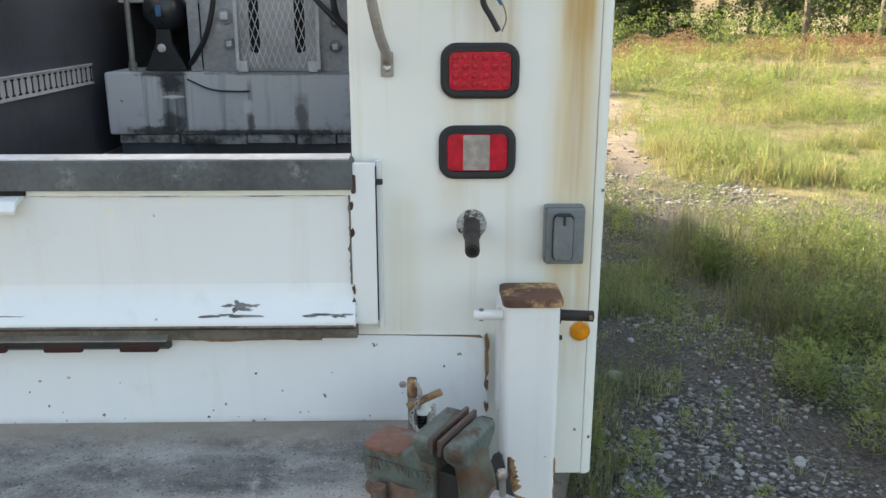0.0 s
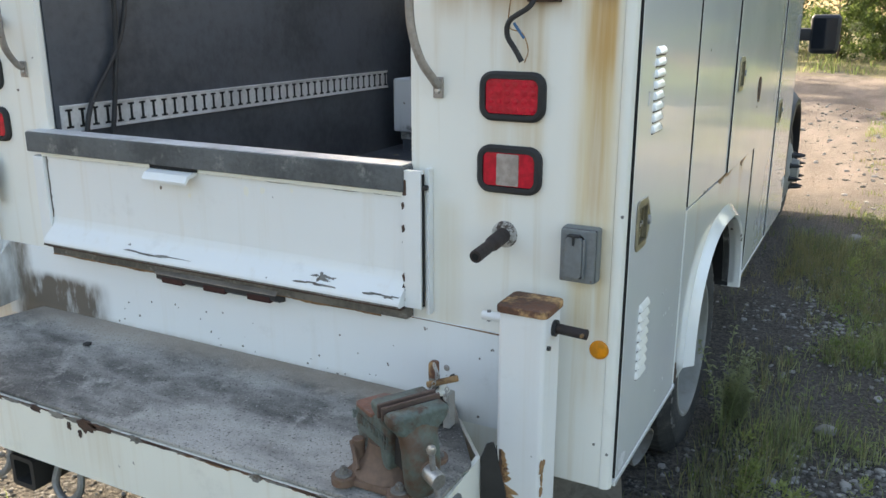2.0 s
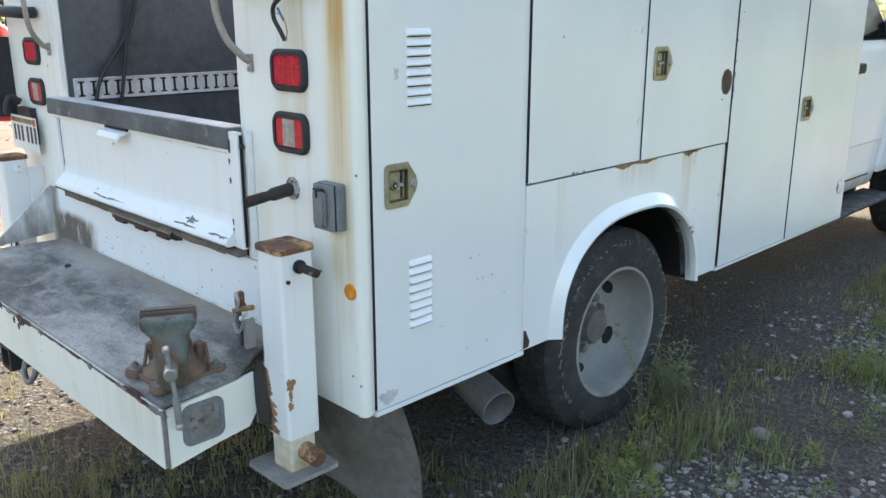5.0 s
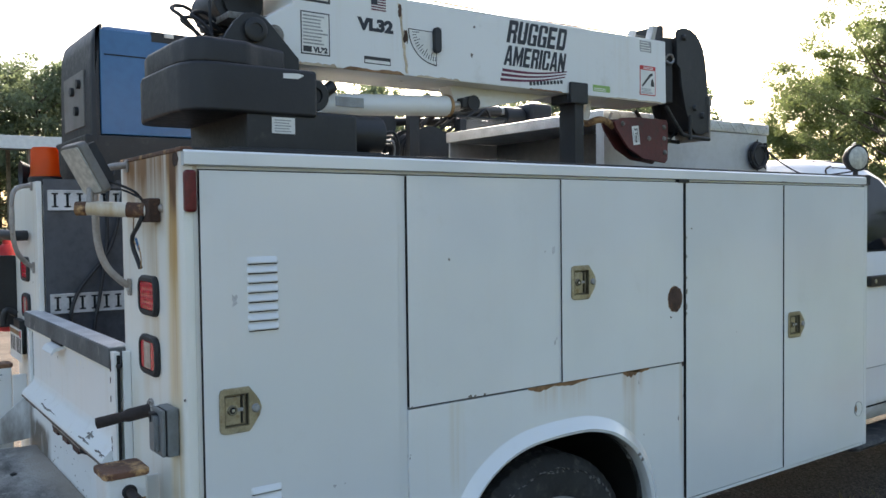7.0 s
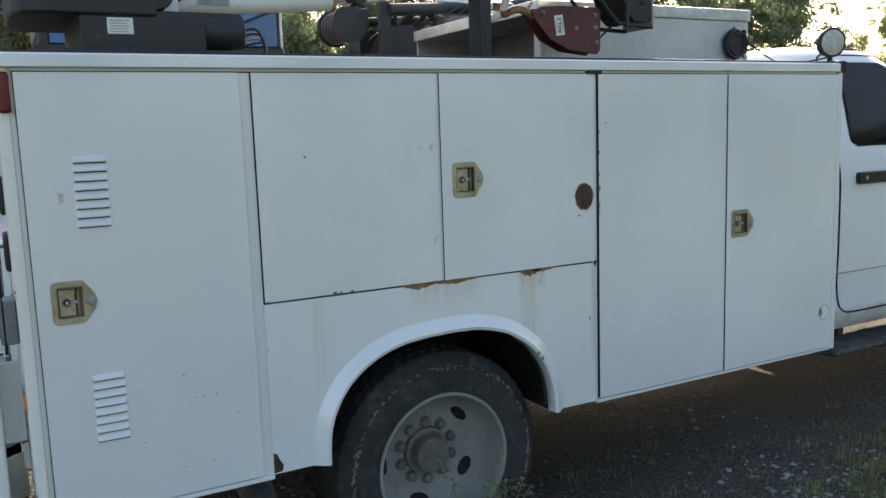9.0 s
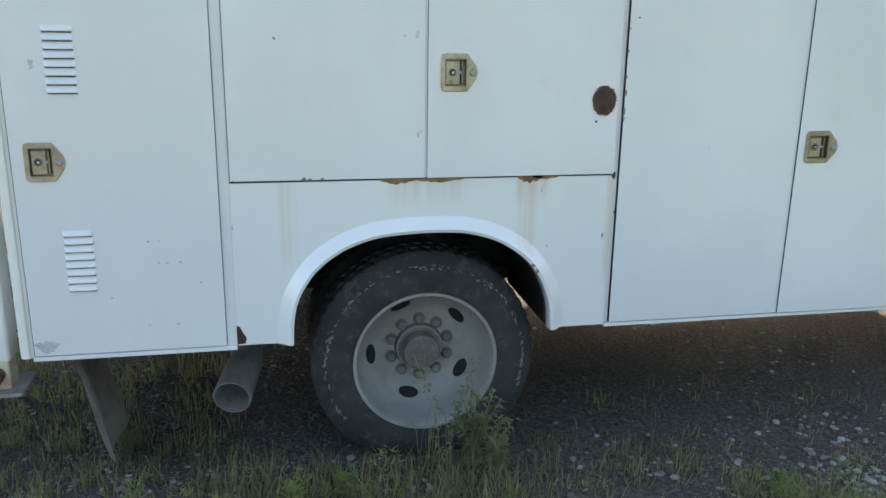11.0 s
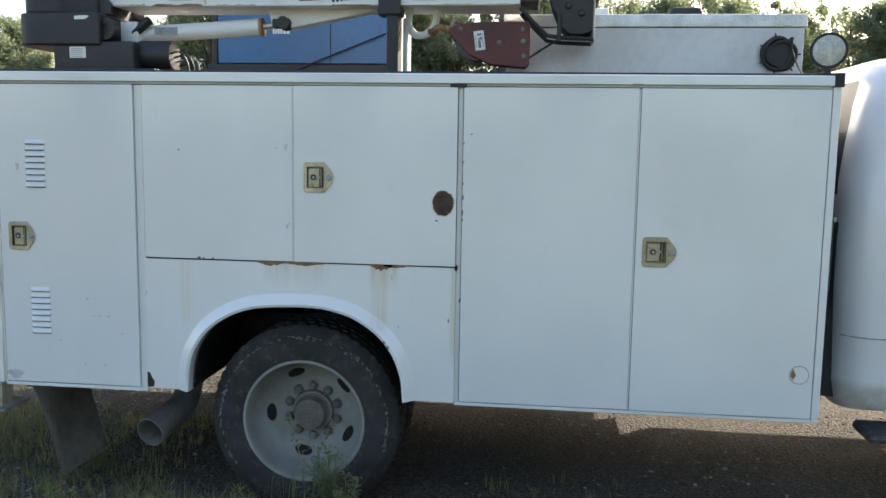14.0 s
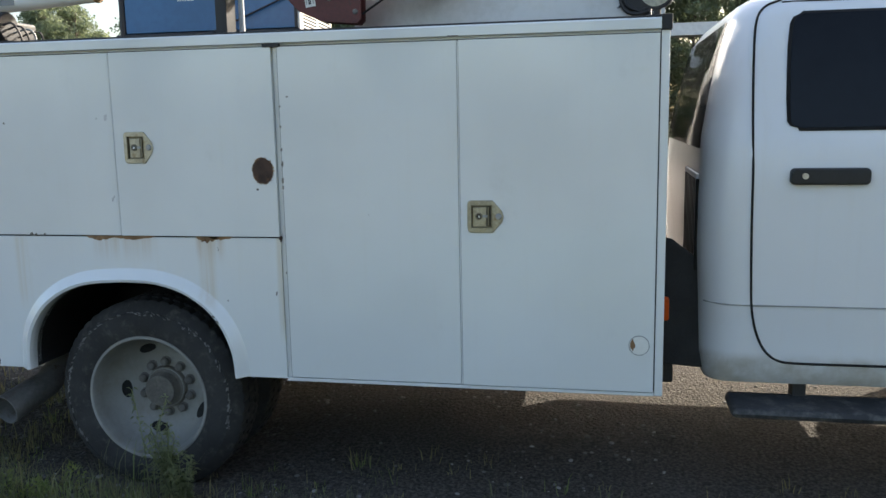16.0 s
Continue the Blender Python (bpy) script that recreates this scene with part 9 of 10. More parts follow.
tagged(new("pale_grass", pale), "pale tufts of grass along the truck's side", "grass", kind="stuff")
tagged(new("near_grass", near), "tufts of green and straw-coloured grass growing through gravel", "grass", kind="stuff")
mid_field = blades([(0.3, 3.0, 5.5, 15.0, 2600, 9, 0.09, 0.0030, 1.0), (2.2, 7, 1.0, 9, 4600, 13, 0.11, 0.0028, 1.1), (1.5, 13, 5.5, 16, 5200, 11, 0.16, 0.005, 1.2), (1.5, 24, 15, 22, 3000, 9, 0.30, 0.009, 1.3), (-30, 2, 24, 40, 1600, 7, 0.4, 0.014, 1.3), (-40, -22, -25, 26, 1600, 7, 0.4, 0.014, 1.6)], 4, "meadow")
tagged(new("field_grass", mid_field), "rough sunlit meadow grass, green with dry patches", "grass", kind="stuff")


def forbs(regions, seed):
    """Fine-leaved upright field plants: leaves set round a stem, widest below the middle."""
    rnd = random.Random(seed)
    verts, faces, mats = [], [], []
    for x0, x1, y0, y1, count, leaves, tall, leaf in regions:
        for _ in range(count):
            x, y = rnd.uniform(x0, x1), rnd.uniform(y0, y1)
            d, _h = field_density(x, y)
            thick = noise.noise(Vector((x * 0.45, y * 0.45, 21))) + 0.5 * noise.noise(Vector((x * 1.6, y * 1.6, 22)))
            if count > 60 and (d < 0.2 or rnd.random() > 0.40 + 1.9 * thick or x + 0.42 * y < 2.3):
                continue
            h = tall * (0.45 + 0.7 * rnd.random()) * (1.0 + 0.5 * thick)
            z, lean, turn = height_at(x, y), 0.22 * rnd.random() * h, rnd.random() * 6.283
            tone = 1 if noise.noise(Vector((x * 0.7, y * 0.7, 30))) + 0.5 * (rnd.random() - 0.5) > 0.12 else 0
            lx, ly = lean * math.cos(turn), lean * math.sin(turn)
            for _l in range(int(leaves * (0.6 + 0.8 * rnd.random()))):
                t = rnd.random() ** 0.8
                r = h * 0.30 * (0.25 + math.sin(math.pi * min(1.0, 0.25 + 0.75 * t))) * rnd.random() ** 0.5
                a = rnd.random() * 6.283
                px, py, pz = x + lx * t + r * math.cos(a), y + ly * t + r * math.sin(a), z + h * (0.06 + 0.94 * t)
                n = leaf * (0.6 + 0.8 * rnd.random())
                a += rnd.gauss(0, 0.9)
                up = rnd.uniform(-0.2, 1.1) * n
                c, q = math.cos(a) * n, math.sin(a) * n
                i = len(verts)
                verts += [(px - 0.22 * q, py + 0.22 * c, pz), (px + 0.22 * q, py - 0.22 * c, pz - 0.1 * n), (px + c, py + q, pz + up)]
                faces.append((i, i + 1, i + 2))
                mats.append(tone)
    me = bpy.data.meshes.new("forbs")
    me.from_pydata(verts, [], faces)
    for name in ("forb", "forb_gold"):
        me.materials.append(M[name])
    me.polygons.foreach_set("material_index", mats)
    tagged(new("field_weeds", me), "fine-leaved yellow-green weeds standing in the meadow", "weeds", kind="stuff")


forbs([(1.0, 7, 0.3, 8, 2100, 90, 0.36, 0.022), (2.5, 14, 5, 16, 3200, 62, 0.50, 0.034), (2, 24, 14, 21.5, 2800, 46, 0.55, 0.055), (1.6, 4.2, 0.4, 4.6, 420, 110, 0.46, 0.022), (1.40, 1.85, 1.75, 2.25, 22, 150, 0.42, 0.022), (1.20, 1.50, 2.85, 3.20, 12, 130, 0.34, 0.022), (1.75, 2.3, 2.4, 3.4, 26, 130, 0.40, 0.022), (2.1, 2.6, 0.9, 1.6, 16, 130, 0.36, 0.022), (0.95, 1.25, 3.9, 4.5, 10, 110, 0.26, 0.022), (1.15, 1.75, 0.8, 1.9, 40, 120, 0.30, 0.020), (0.14, 0.40, 0.1, 1.2, 16, 90, 0.18, 0.018), (0.50, 0.95, 0.4, 2.6, 12, 80, 0.14, 0.016), (0.35, 0.75, 2.4, 4.6, 18, 90, 0.18, 0.018), (1.3, 1.9, -0.2, 0.7, 18, 110, 0.24, 0.020)], 44)


def pebbles():
    rnd = random.Random(8)
    verts, faces = [], []
    base = bmesh.new()
    bmesh.ops.create_icosphere(base, subdivisions=1, radius=1.0)
    bv = [v.co.copy() for v in base.verts]
    bf = [tuple(v.index for v in f.verts) for f in base.faces]
    base.free()
    for x0, x1, y0, y1, count, smin, smax in ((-0.1, 2.6, -1.2, 6.5, 15000, 0.004, 0.0135), (0.1, 3.4, -1.2, 3.0, 9000, 0.007, 0.0165), (0.2, 1.5, 0.2, 5.5, 2600, 0.005, 0.015), (1.2, 3.0, 5.0, 11.0, 2200, 0.010, 0.028), (-3.4, -0.1, -1.4, 0.3, 3600, 0.004, 0.013), (-2.4, -0.1, 0.3, 6.0, 2000, 0.004, 0.012), (-2, 4.5, 5.5, 10, 3000, 0.010, 0.03), (0.3, 3.2, 7.0, 15.0, 700, 0.006, 0.0341), (-18.0, -3.5, -2.0, 14.0, 2600, 0.008, 0.0345), (-4.0, 1.0, 6.2, 16.0, 1000, 0.006, 0.0341)):
        for _ in range(count):
            x, y = x0 + (x1 - x0) * rnd.random(), y0 + (y1 - y0) * rnd.random()
            if smax < 0.034 and ((y > 5.2 and y - 1.6 * x > 4.5) or noise.noise(Vector((x * 1.1, y * 1.1, 4))) + 0.4 * rnd.random() < (0.10 if y < 1.4 else 0.30)):
                continue
            s = smin + (smax - smin) * rnd.random() ** 2.2
            sx, sy, sz = s * (0.7 + 0.7 * rnd.random()), s * (0.7 + 0.7 * rnd.random()), s * (0.4 + 0.4 * rnd.random())
            a = rnd.random() * 6.283
            c, q = math.cos(a), math.sin(a)
            z = height_at(x, y) + sz * 0.35
            i = len(verts)
            for v in bv:
                k = 0.8 + 0.4 * rnd.random()
                px, py = v.x * sx * k, v.y * sy * k
                verts.append((x + px * c - py * q, y + px * q + py * c, z + v.z * sz * k))
            faces += [tuple(i + n for n in f) for f in bf]
    me = bpy.data.meshes.new("gravel")
    me.from_pydata(verts, [], faces)
    me.materials.append(M["gravel"])
    return me


tagged(new("gravel", pebbles()), "loose grey gravel scattered over the yard", "gravel", kind="stuff")


def low_weeds():
    """Small-leaved weeds in loose clumps, thinning out towards the truck."""
    rnd = random.Random(17)
    verts, faces = [], []
    for k in range(1150):
        x, y = rnd.uniform(0.3, 7.5), rnd.uniform(-1.0, 12.0)
        if k >= 950:
            x, y = rnd.uniform(0.35, 2.3), rnd.uniform(-0.6, 6.2)
            if noise.noise(Vector((x * 0.8, y * 0.8, 6))) < -0.08:
                continue
        elif rnd.random() > 0.25 + 0.14 * x or noise.noise(Vector((x * 0.8, y * 0.8, 6))) < -0.05 or (y > 5.2 and y - 1.6 * x > 4.5):
            continue
        size = rnd.uniform(0.05, 0.16) * (1.0 + 0.12 * x)
        z = height_at(x, y)
        for _l in range(int(60 + 110 * rnd.random())):
            d = Vector((rnd.gauss(0, 1), rnd.gauss(0, 1), 0)) * size * 0.55
            p = Vector((x, y, z)) + d + Vector((0, 0, size * 1.5 * rnd.random() * max(0.15, 1 - d.length / (size * 1.5))))
            n = Vector((rnd.gauss(0, 0.7), rnd.gauss(0, 0.7), 1)).normalized()
            u = (Matrix.Rotation(rnd.random() * 6.283, 3, n) @ n.orthogonal().normalized()) * rnd.uniform(0.005, 0.012) * (1 + 0.10 * x)
            v = n.cross(u) * 0.45
            i = len(verts)
            verts += [tuple(q) for q in (p - u, p + v, p + u, p - v)]
            faces.append((i, i + 1, i + 2, i + 3))
    me = bpy.data.meshes.new("weeds")
    me.from_pydata(verts, [], faces)
    me.materials.append(M["weed"])
    tagged(new("low_weeds", me), "low clumps of small-leaved green weeds in the gravel", "weeds", kind="stuff")


low_weeds()


def stone(x, y, size, seed, label):
    rnd = random.Random(seed)
    b = bmesh.new()
    bmesh.ops.create_icosphere(b, subdivisions=2, radius=1.0)
    sx, sy, sz = size * rnd.uniform(0.8, 1.2), size * rnd.uniform(0.6, 0.9), size * rnd.uniform(0.4, 0.6)
    turn = Matrix.Rotation(rnd.random() * 6.283, 3, "Z")
    for v in b.verts:
        k = 1.0 + 0.32 * noise.noise(v.co * 1.3 + Vector((seed, 0, 0))) + 0.12 * noise.noise(v.co * 4.0 + Vector((0, seed, 0)))
        v.co = turn @ Vector((v.co.x * sx * k, v.co.y * sy * k, v.co.z * sz * k)) + Vector((x, y, height_at(x, y) + sz * 0.45))
    single("stone", b, M["gravel"], label, "stone", "loose stones beside the truck")


for k, (x, y, size) in enumerate(((0.43, 1.63, 0.048), (0.40, 4.98, 0.070), (0.34, 1.44, 0.026), (0.52, 1.22, 0.024), (0.30, 1.80, 0.022), (0.28, 1.12, 0.034), (0.85, 1.45, 0.030), (0.61, 2.05, 0.026), (0.72, 3.1, 0.033), (0.95, 0.9, 0.026), (2.45, 14.1, 0.10), (2.85, 14.5, 0.08))):
    stone(x, y, size, k + 3, "large pale stone at the meadow's edge" if size > 0.075 else "pale grey stone lying among gravel and weeds")


def leaf_quad(b, p, d, length, width, droop=0.3):
    side = d.cross(Vector((0, 0, 1)))
    side = side.normalized() if side.length > 1e-4 else Vector((1, 0, 0))
    mid_p = p + d * length * 0.5 + Vector((0, 0, length * 0.08))
    tip = p + d * length - Vector((0, 0, length * droop))
    b.faces.new([b.verts.new(v) for v in (p, mid_p - side * width, tip, mid_p + side * width)])


def weed(x, y, h, stems, seed, label):
    rnd = random.Random(seed)
    z = height_at(x, y) - 0.01
    th = thing("weed", (x, y, z), label, "weed", "weeds by the wheel")
    lv = bmesh.new()
    for k in range(stems):
        a = rnd.random() * 6.283
        lean = 0.10 + 0.25 * rnd.random()
        hh = h * (0.55 + 0.45 * rnd.random())
        pts = [(x + 0.02 * math.cos(a), y + 0.02 * math.sin(a), z), (x + lean * 0.3 * hh * math.cos(a), y + lean * 0.3 * hh * math.sin(a), z + hh * 0.5), (x + lean * hh * math.cos(a), y + lean * hh * math.sin(a), z + hh)]
        line = curve_points(pts, 8)
        part("stem", tube(line, 0.0018, 4, smooth=False), M["sprout"], th)
        for i, p in enumerate(line[3:]):
            for _ in range(3):
                b2 = rnd.random() * 6.283
                d = Vector((math.cos(b2), math.sin(b2), 0.25 + 0.5 * rnd.random())).normalized()
                leaf_quad(lv, p, d, 0.026 + 0.024 * rnd.random(), 0.0035 + 0.0035 * rnd.random())
    tagged(part("foliage", lv, M["sprout"], th), kind="stuff")


weed(0.075, 1.50, 0.36, 12, 1, "leafy yellow-green weed growing against the rear wheel")
weed(0.10, 1.57, 0.24, 9, 2, "small leafy weed growing in front of the rear wheel")
weed(0.05, 1.40, 0.62, 2, 3, "tall thin weed stalk in front of the rear wheel")


# ---- trees and brush ----
def tree_mesh(seed, height, spread, leaf, count, crown_from=0.30, sparse=0.0, limbs=26, puff=0.20):
    """A trunk with limbs and twigs, and a crown of leaves gathered in clumps at the twigs' ends."""
    rnd = random.Random(seed)
    trunk, ends = bmesh.new(), []
    top = Vector((0.05 * height * (rnd.random() - 0.5), 0.05 * height * (rnd.random() - 0.5), height * 0.92))
    spine = curve_points([(0, 0, -0.1), (top.x * 0.2 + 0.08, top.y * 0.3, height * 0.35), (top.x * 0.6, top.y * 0.8 - 0.08, height * 0.65), top], 4)
    for i in range(len(spine) - 1):
        r0, r1 = (height * 0.014 * (1 - k / len(spine)) + 0.012 for k in (i, i + 1))
        cyl(spine[i], spine[i + 1], r0, r1, n=6, bm=trunk)
    for k in range(limbs):
        t = crown_from + (0.98 - crown_from) * (k + rnd.random() * 0.8) / limbs
        p = spine[min(int(t * (len(spine) - 1)), len(spine) - 1)]
        a = rnd.random() * 6.283
        reach = spread * (0.35 + 0.65 * math.sin(math.pi * min(1, (1.05 - t) / (1.05 - crown_from) * 0.85 + 0.08))) * (0.55 + 0.6 * rnd.random())
        q = p + Vector((math.cos(a) * reach, math.sin(a) * reach, reach * (0.30 + 0.6 * rnd.random())))
        cyl(p, q, height * 0.0045, 0.006, n=4, bm=trunk)
        for f in (0.5, 0.72, 0.9, 1.0):
            c = p.lerp(q, f) + Vector((rnd.gauss(0, 0.17), rnd.gauss(0, 0.17), rnd.gauss(0.05, 0.15))) * reach
            ends.append((c, spread * puff * (0.6 + 0.7 * rnd.random())))
    ends.append((top, spread * puff))
    verts, faces = [], []
    for _ in range(count):
        c, r = ends[rnd.randrange(len(ends))]
        d = Vector((rnd.gauss(0, 1), rnd.gauss(0, 1), rnd.gauss(0, 0.75)))
        if d.length > 1.9:
            d *= 0.6
        p = c + d * r * 0.62
        if sparse and noise.noise(p * 0.9) < -0.25 + sparse:
            continue
        n = Vector((rnd.gauss(0, 1), rnd.gauss(0, 1), rnd.gauss(0.4, 1))).normalized()
        u = (Matrix.Rotation(rnd.random() * 6.283, 3, n) @ n.orthogonal().normalized()) * leaf * (0.6 + 0.8 * rnd.random())
        v = n.cross(u) * 0.62
        i = len(verts)
        verts += [p - u, p + u * 0.4 + v, p + u * 0.7 - v]
        faces.append((i, i + 1, i + 2))
    me = bpy.data.meshes.new("crown")
    me.from_pydata([tuple(v) for v in verts], [], faces)
    return finish(trunk, "trunk", M["bark"]), me


def tree_kind(seed, height, spread, leaf, count, mat, label, x, y, **more):
    tm, cm = tree_mesh(seed, height, spread, leaf, count, **more)
    cm.materials.append(M[mat])
    th = thing("tree", (x, y, height_at(x, y)), label, "tree", "trees round the yard")
    for name, me in (("trunk", tm), ("crown", cm)):
        ob = new(name, me)
        ob.parent = th
    return th


def plant(src, x, y, s, turn):
    t = copy_thing(src, pose(x, y, height_at(x, y), 0, 0, turn))
    t.scale = (s, s, s * (0.92 + 0.16 * ((turn * 7) % 10) / 10))
    return t


def polar(az, dist):
    """A place seen from the truck's near side: degrees from +y towards +x."""
    return 2.0 + dist * math.sin(radians(az)), 0.5 + dist * math.cos(radians(az))


kinds = [
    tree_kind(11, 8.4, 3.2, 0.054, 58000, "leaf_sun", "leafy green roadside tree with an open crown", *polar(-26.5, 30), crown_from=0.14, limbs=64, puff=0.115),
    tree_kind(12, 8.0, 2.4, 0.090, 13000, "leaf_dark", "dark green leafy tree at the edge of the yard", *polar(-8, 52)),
    tree_kind(13, 7.0, 2.6, 0.080, 14000, "leaf_pale", "pale silvery-green tree behind the meadow", *polar(9, 40)),
    tree_kind(14, 10.0, 1.9, 0.085, 9000, "leaf", "slender tree with thin bare lower trunk", *polar(22, 38), crown_from=0.45, sparse=0.2),
    tree_kind(15, 3.2, 1.7, 0.065, 9000, "leaf", "rounded green bush at the edge of the yard", *polar(-10, 36), crown_from=0.05),
    # The far row's haze is carried by its pale leaf colour.
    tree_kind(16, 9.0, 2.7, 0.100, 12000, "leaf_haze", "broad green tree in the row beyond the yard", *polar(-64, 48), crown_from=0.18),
    tree_kind(17, 9.0, 2.1, 0.085, 13000, "leaf_haze", "upright tree in the far row, leaves paled to paint haze", *polar(-88, 49), crown_from=0.2, sparse=0.1),
]
rnd = random.Random(21)
for az, dist, kind, s in (
        (-29.3, 33, 0, 0.86), (-31.8, 34, 0, 0.66), (-14, 42, 2, 1.05), (-36, 46, 5, 0.62), (-9, 46, 2, 1.1), (-4, 48, 2, 1.0), (0, 50, 5, 1.0), (4, 46, 2, 1.05), (7, 44, 2, 0.95), (9.5, 42, 5, 0.95), (17.5, 44, 3, 1.1), (18.5, 40, 3, 0.95),
        (20, 43, 5, 0.9), (22, 31, 3, 0.9), (24, 41, 3, 1.05), (25.5, 29, 3, 0.85), (26, 39, 5, 0.9), (28, 42, 3, 1.1), (29, 30, 3, 0.95), (31, 40, 5, 1.0), (34, 39, 3, 1.0), (36, 31, 3, 0.9), (38, 40, 5, 1.0), (43, 42, 1, 1.0),
        # Azimuth 52 round to -165: unseen trees, kept only for reflections in the paint.
        (-101, 43, 5, 1.50), (-106, 44, 5, 1.48), (-97.5, 44, 5, 1.45), (-111, 44, 5, 1.42), (52, 44, 1, 1.0), (68, 46, 1, 1.1), (85, 46, 1, 1.0), (102, 46, 1, 1.1), (120, 46, 1, 1.0), (140, 46, 1, 1.1), (165, 46, 1, 1.0), (-165, 46, 1, 1.0)):
    x, y = polar(az + rnd.uniform(-0.8, 0.8), dist)
    plant(kinds[kind], x, y, s * rnd.uniform(0.92, 1.1), rnd.uniform(0, 360))


def row_height(az):
    """The tree row's height over its azimuth, highest behind the toolbox."""
    steps = ((-145, 7.4), (-126, 8.0), (-112, 9.2), (-100, 10.4), (-91, 11.0), (-86, 11.8), (-80, 10.9), (-76, 10.5), (-73, 10.9), (-69, 9.6), (-60, 9.6), (-48, 9.4), (-38, 9.8))
    for (a0, h0), (a1, h1) in zip(steps, steps[1:]):
        if a0 <= az <= a1:
            return h0 + (h1 - h0) * (az - a0) / (a1 - a0)
    return 8.0


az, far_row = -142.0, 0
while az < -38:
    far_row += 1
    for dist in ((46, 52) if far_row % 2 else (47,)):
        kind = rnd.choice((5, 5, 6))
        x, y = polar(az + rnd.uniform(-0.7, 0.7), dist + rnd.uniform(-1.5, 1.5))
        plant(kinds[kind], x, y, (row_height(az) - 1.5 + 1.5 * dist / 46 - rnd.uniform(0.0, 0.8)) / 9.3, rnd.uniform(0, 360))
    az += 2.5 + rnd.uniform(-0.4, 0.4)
for az, dist, s in ((-12, 30, 0.8), (-6, 31, 1.0), (-3, 33, 0.9), (0, 32, 1.1), (3, 34, 0.9), (6, 36, 1.0), (10, 36, 0.9), (13, 35, 0.8), (21, 35, 0.7), (27, 36, 0.8), (33, 35, 0.7), (-17, 34, 0.9), (-22, 35, 1.0), (-27, 37, 0.9),
                    (-95, 33, 0.9), (-100, 31, 0.8), (-105, 34, 1.0), (-90, 36, 0.9), (-112, 33, 0.9), (-118, 36, 1.0), (-124, 36, 1.0)):
    x, y = polar(az, dist)
    plant(kinds[4], x, y, s, az * 13 % 360)


def brush_bank():
    """Dry red brush along the far edge of the meadow."""
    rnd = random.Random(5)
    verts, faces = [], []
    for _ in range(40000):
        az = rnd.uniform(6, 44)
        d = 23.5 + 2.0 * noise.noise(Vector((az * 0.3, 0, 0))) + rnd.gauss(0, 1.5)
        x, y = polar(az, d)
        h = (0.28 + 0.75 * max(0, 0.25 + noise.noise(Vector((az * 0.35, 3, 0))))) * rnd.random() * max(0.3, min(1.0, (d - 21.5) / 3))
        p = Vector((x, y, height_at(x, y) + h))
        n = Vector((rnd.gauss(0, 1), rnd.gauss(0, 1), rnd.gauss(0.5, 1))).normalized()
        u = n.orthogonal().normalized() * 0.032 * (0.5 + rnd.random())
        v = n.cross(u) * 0.4
        i = len(verts)
        verts += [tuple(q) for q in (p - u, p + v, p + u, p - v)]
        faces.append((i, i + 1, i + 2, i + 3))
    me = bpy.data.meshes.new("brush")
    me.from_pydata(verts, [], faces)
    me.materials.append(M["brush"])
    tagged(new("dry_brush", me), "bank of dry reddish brush at the meadow's edge", "brush", kind="stuff")


brush_bank()


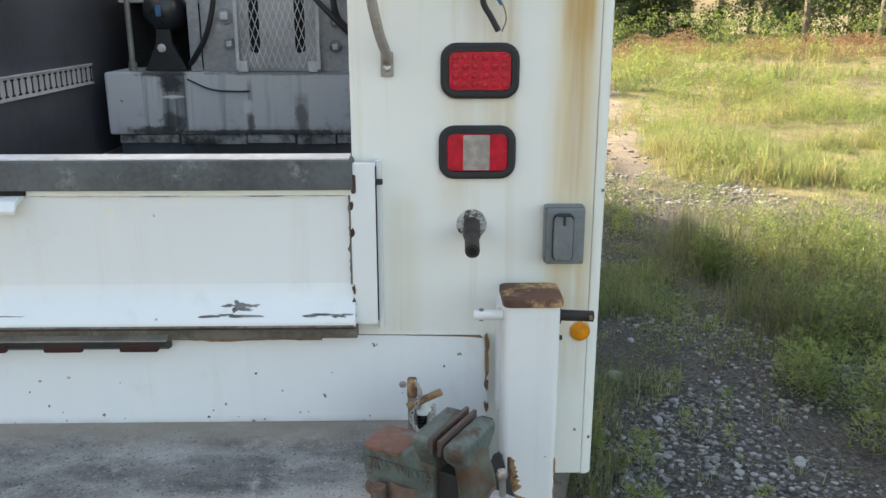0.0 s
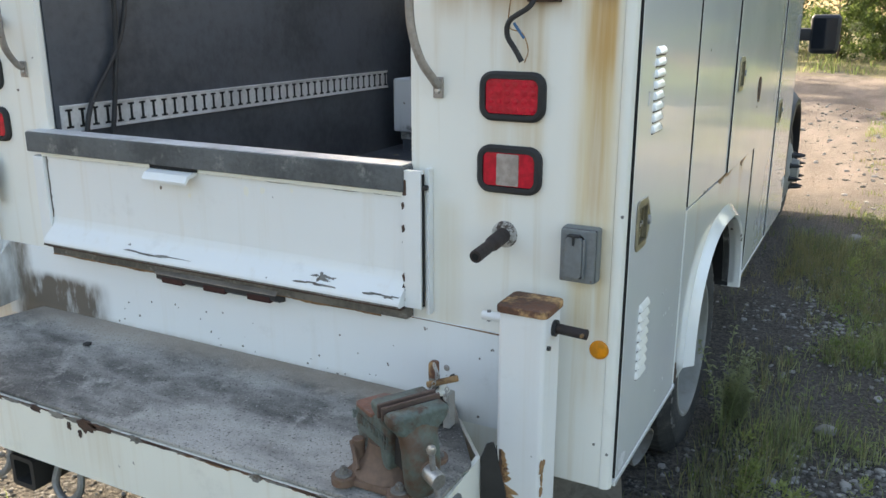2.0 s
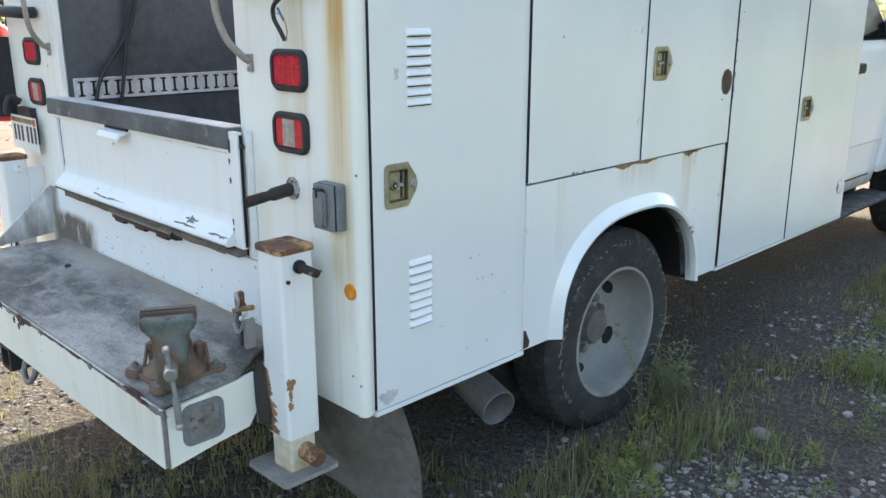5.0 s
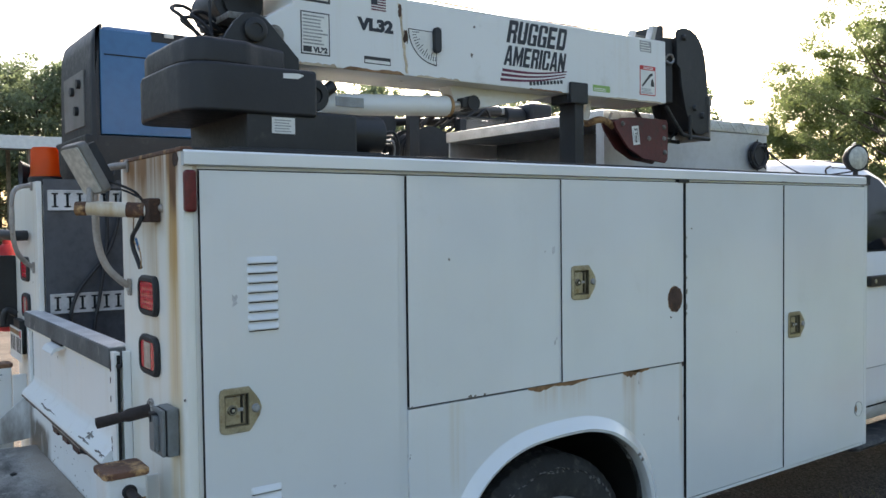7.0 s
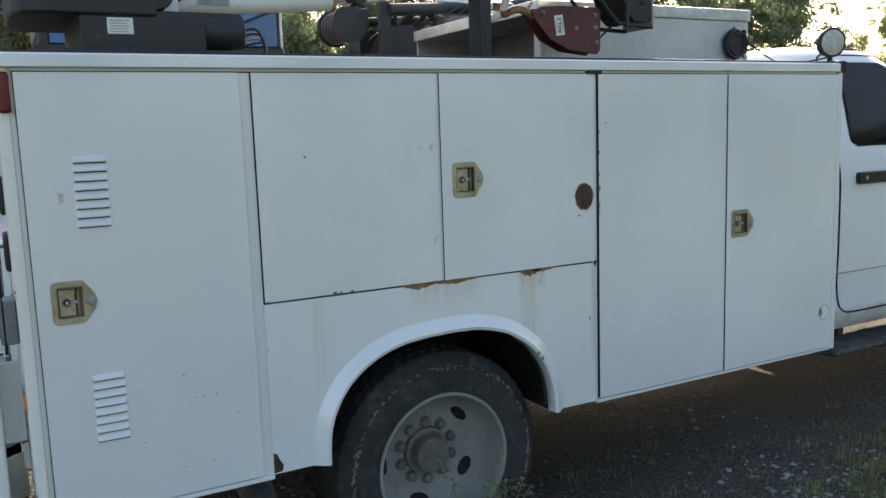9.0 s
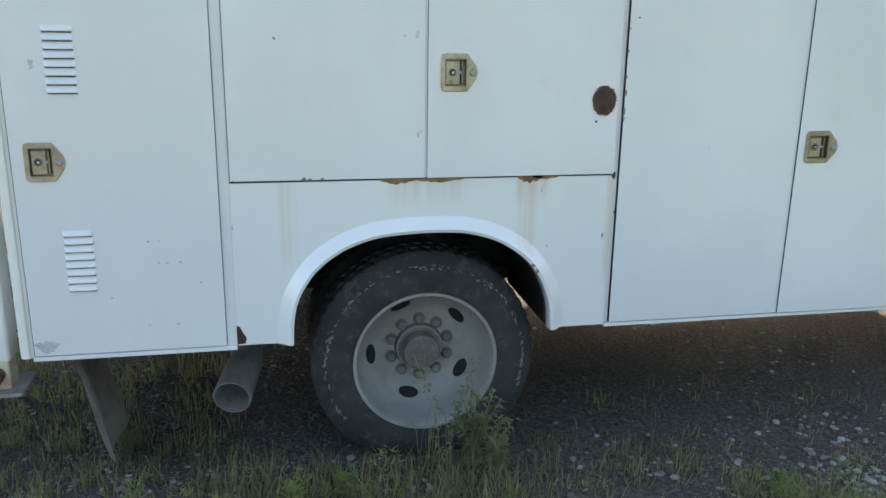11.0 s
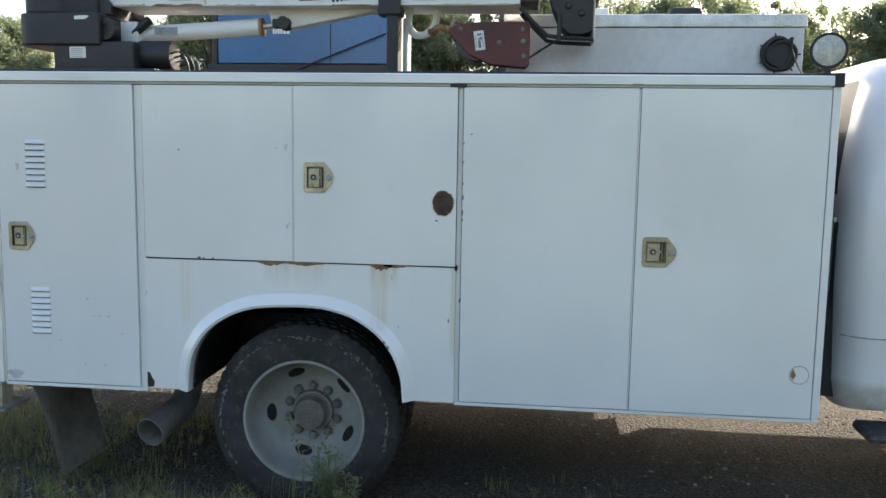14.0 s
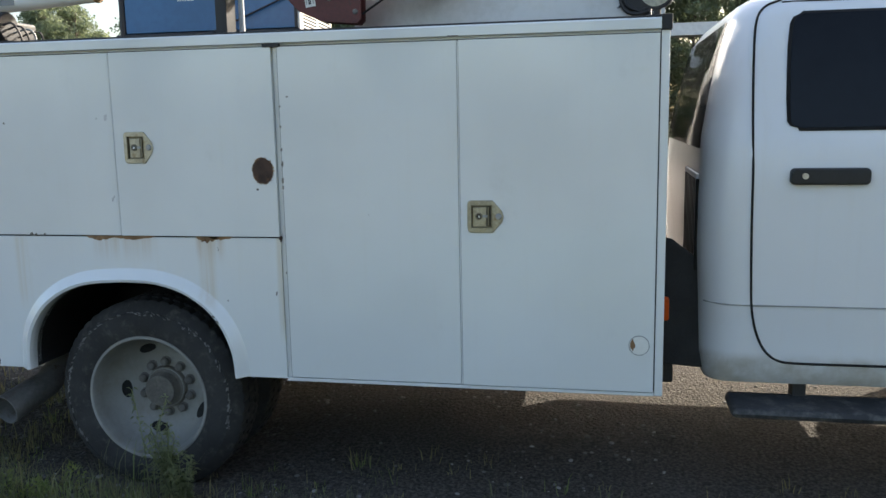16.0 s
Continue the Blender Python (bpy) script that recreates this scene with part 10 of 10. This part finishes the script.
def undergrowth(name, label, mat, count, az0, az1, dist, deep, tall, leaf, seed):
    """A ragged hedge of leaves: crowded low, thinning upwards."""
    rnd = random.Random(seed)
    verts, faces = [], []
    clumps = count // 120
    for _ in range(clumps):
        az = rnd.uniform(az0, az1)
        d = dist + deep * rnd.gauss(0, 0.5) + 1.5 * noise.noise(Vector((az * 0.25, seed, 0)))
        x, y = polar(az, d)
        crest = tall * (0.50 + 0.75 * (0.5 + 0.5 * noise.noise(Vector((az * 0.5, d * 0.3, seed)))) * (0.7 + 0.6 * noise.noise(Vector((az * 2.1, d * 0.8, seed)))))
        centre = Vector((x, y, height_at(x, y) + crest * rnd.random() ** 0.8))
        size = 0.30 + 0.35 * rnd.random()
        for _l in range(120):
            g = Vector((rnd.gauss(0, 1), rnd.gauss(0, 1), rnd.gauss(0, 0.8)))
            p = centre + g * size * (0.6 if g.length < 2 else 0.35)
            n = Vector((rnd.gauss(0, 1), rnd.gauss(0, 1), rnd.gauss(0.4, 1))).normalized()
            u = (Matrix.Rotation(rnd.random() * 6.283, 3, n) @ n.orthogonal().normalized()) * leaf * (0.6 + 0.8 * rnd.random())
            v = n.cross(u) * 0.6
            i = len(verts)
            verts += [tuple(q) for q in (p - u, p + u * 0.4 + v, p + u * 0.7 - v)]
            faces.append((i, i + 1, i + 2))
    me = bpy.data.meshes.new(name)
    me.from_pydata(verts, [], faces)
    me.materials.append(M[mat])
    tagged(new(name, me), label, "undergrowth", kind="stuff")


undergrowth("undergrowth", "tangled grey-green scrub between the trunks", "leaf", 15000, 4, 46, 27.5, 2.5, 1.6, 0.042, 31)
# Shade inside the wood is put into the colour by the dark leaf material.
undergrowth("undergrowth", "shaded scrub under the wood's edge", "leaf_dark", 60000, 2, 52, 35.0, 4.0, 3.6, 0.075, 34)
# This scrub and the far hedge share the leaf colour with haze in it.
undergrowth("undergrowth", "scrub under the trees, its leaves paled to paint haze", "leaf_haze", 50000, -42, 13, 42.0, 3.0, 2.4, 0.080, 32)
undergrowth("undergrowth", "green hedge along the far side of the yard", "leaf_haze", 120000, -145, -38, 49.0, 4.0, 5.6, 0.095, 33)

undergrowth("undergrowth", "dry brown scrub along the far bank", "scrub", 52000, -142, -60, 41.0, 1.5, 2.6, 0.080, 35)

# ---- far things beyond the yard ----
tx, ty = polar(-83, 36)
shed = thing("open_shed", (tx, ty, 0), "open shed with a pale sheet roof beyond the yard", "shed")
part("roof", prism("y", [(tx - 5.0, 4.95), (tx + 0.6, 4.62), (tx + 0.6, 5.02), (tx - 5.0, 5.35)], ty - 3.2, ty + 4.5, 0.03), M["alum"], shed, "pale sheet metal roof")
part("fascia", box(tx + 0.602, tx + 0.66, ty - 3.25, ty + 4.55, 4.56, 5.06, 0.01), M["decal_white"], shed, "white roof edge board")
for dx in (-4.6, 0.3):
    for dy in (-2.9, 0.6, 4.2):
        part("post", box(tx + dx - 0.08, tx + dx + 0.08, ty + dy - 0.08, ty + dy + 0.08, -0.2, 4.66 - 0.06 * dx, 0.01), M["wood"], shed)
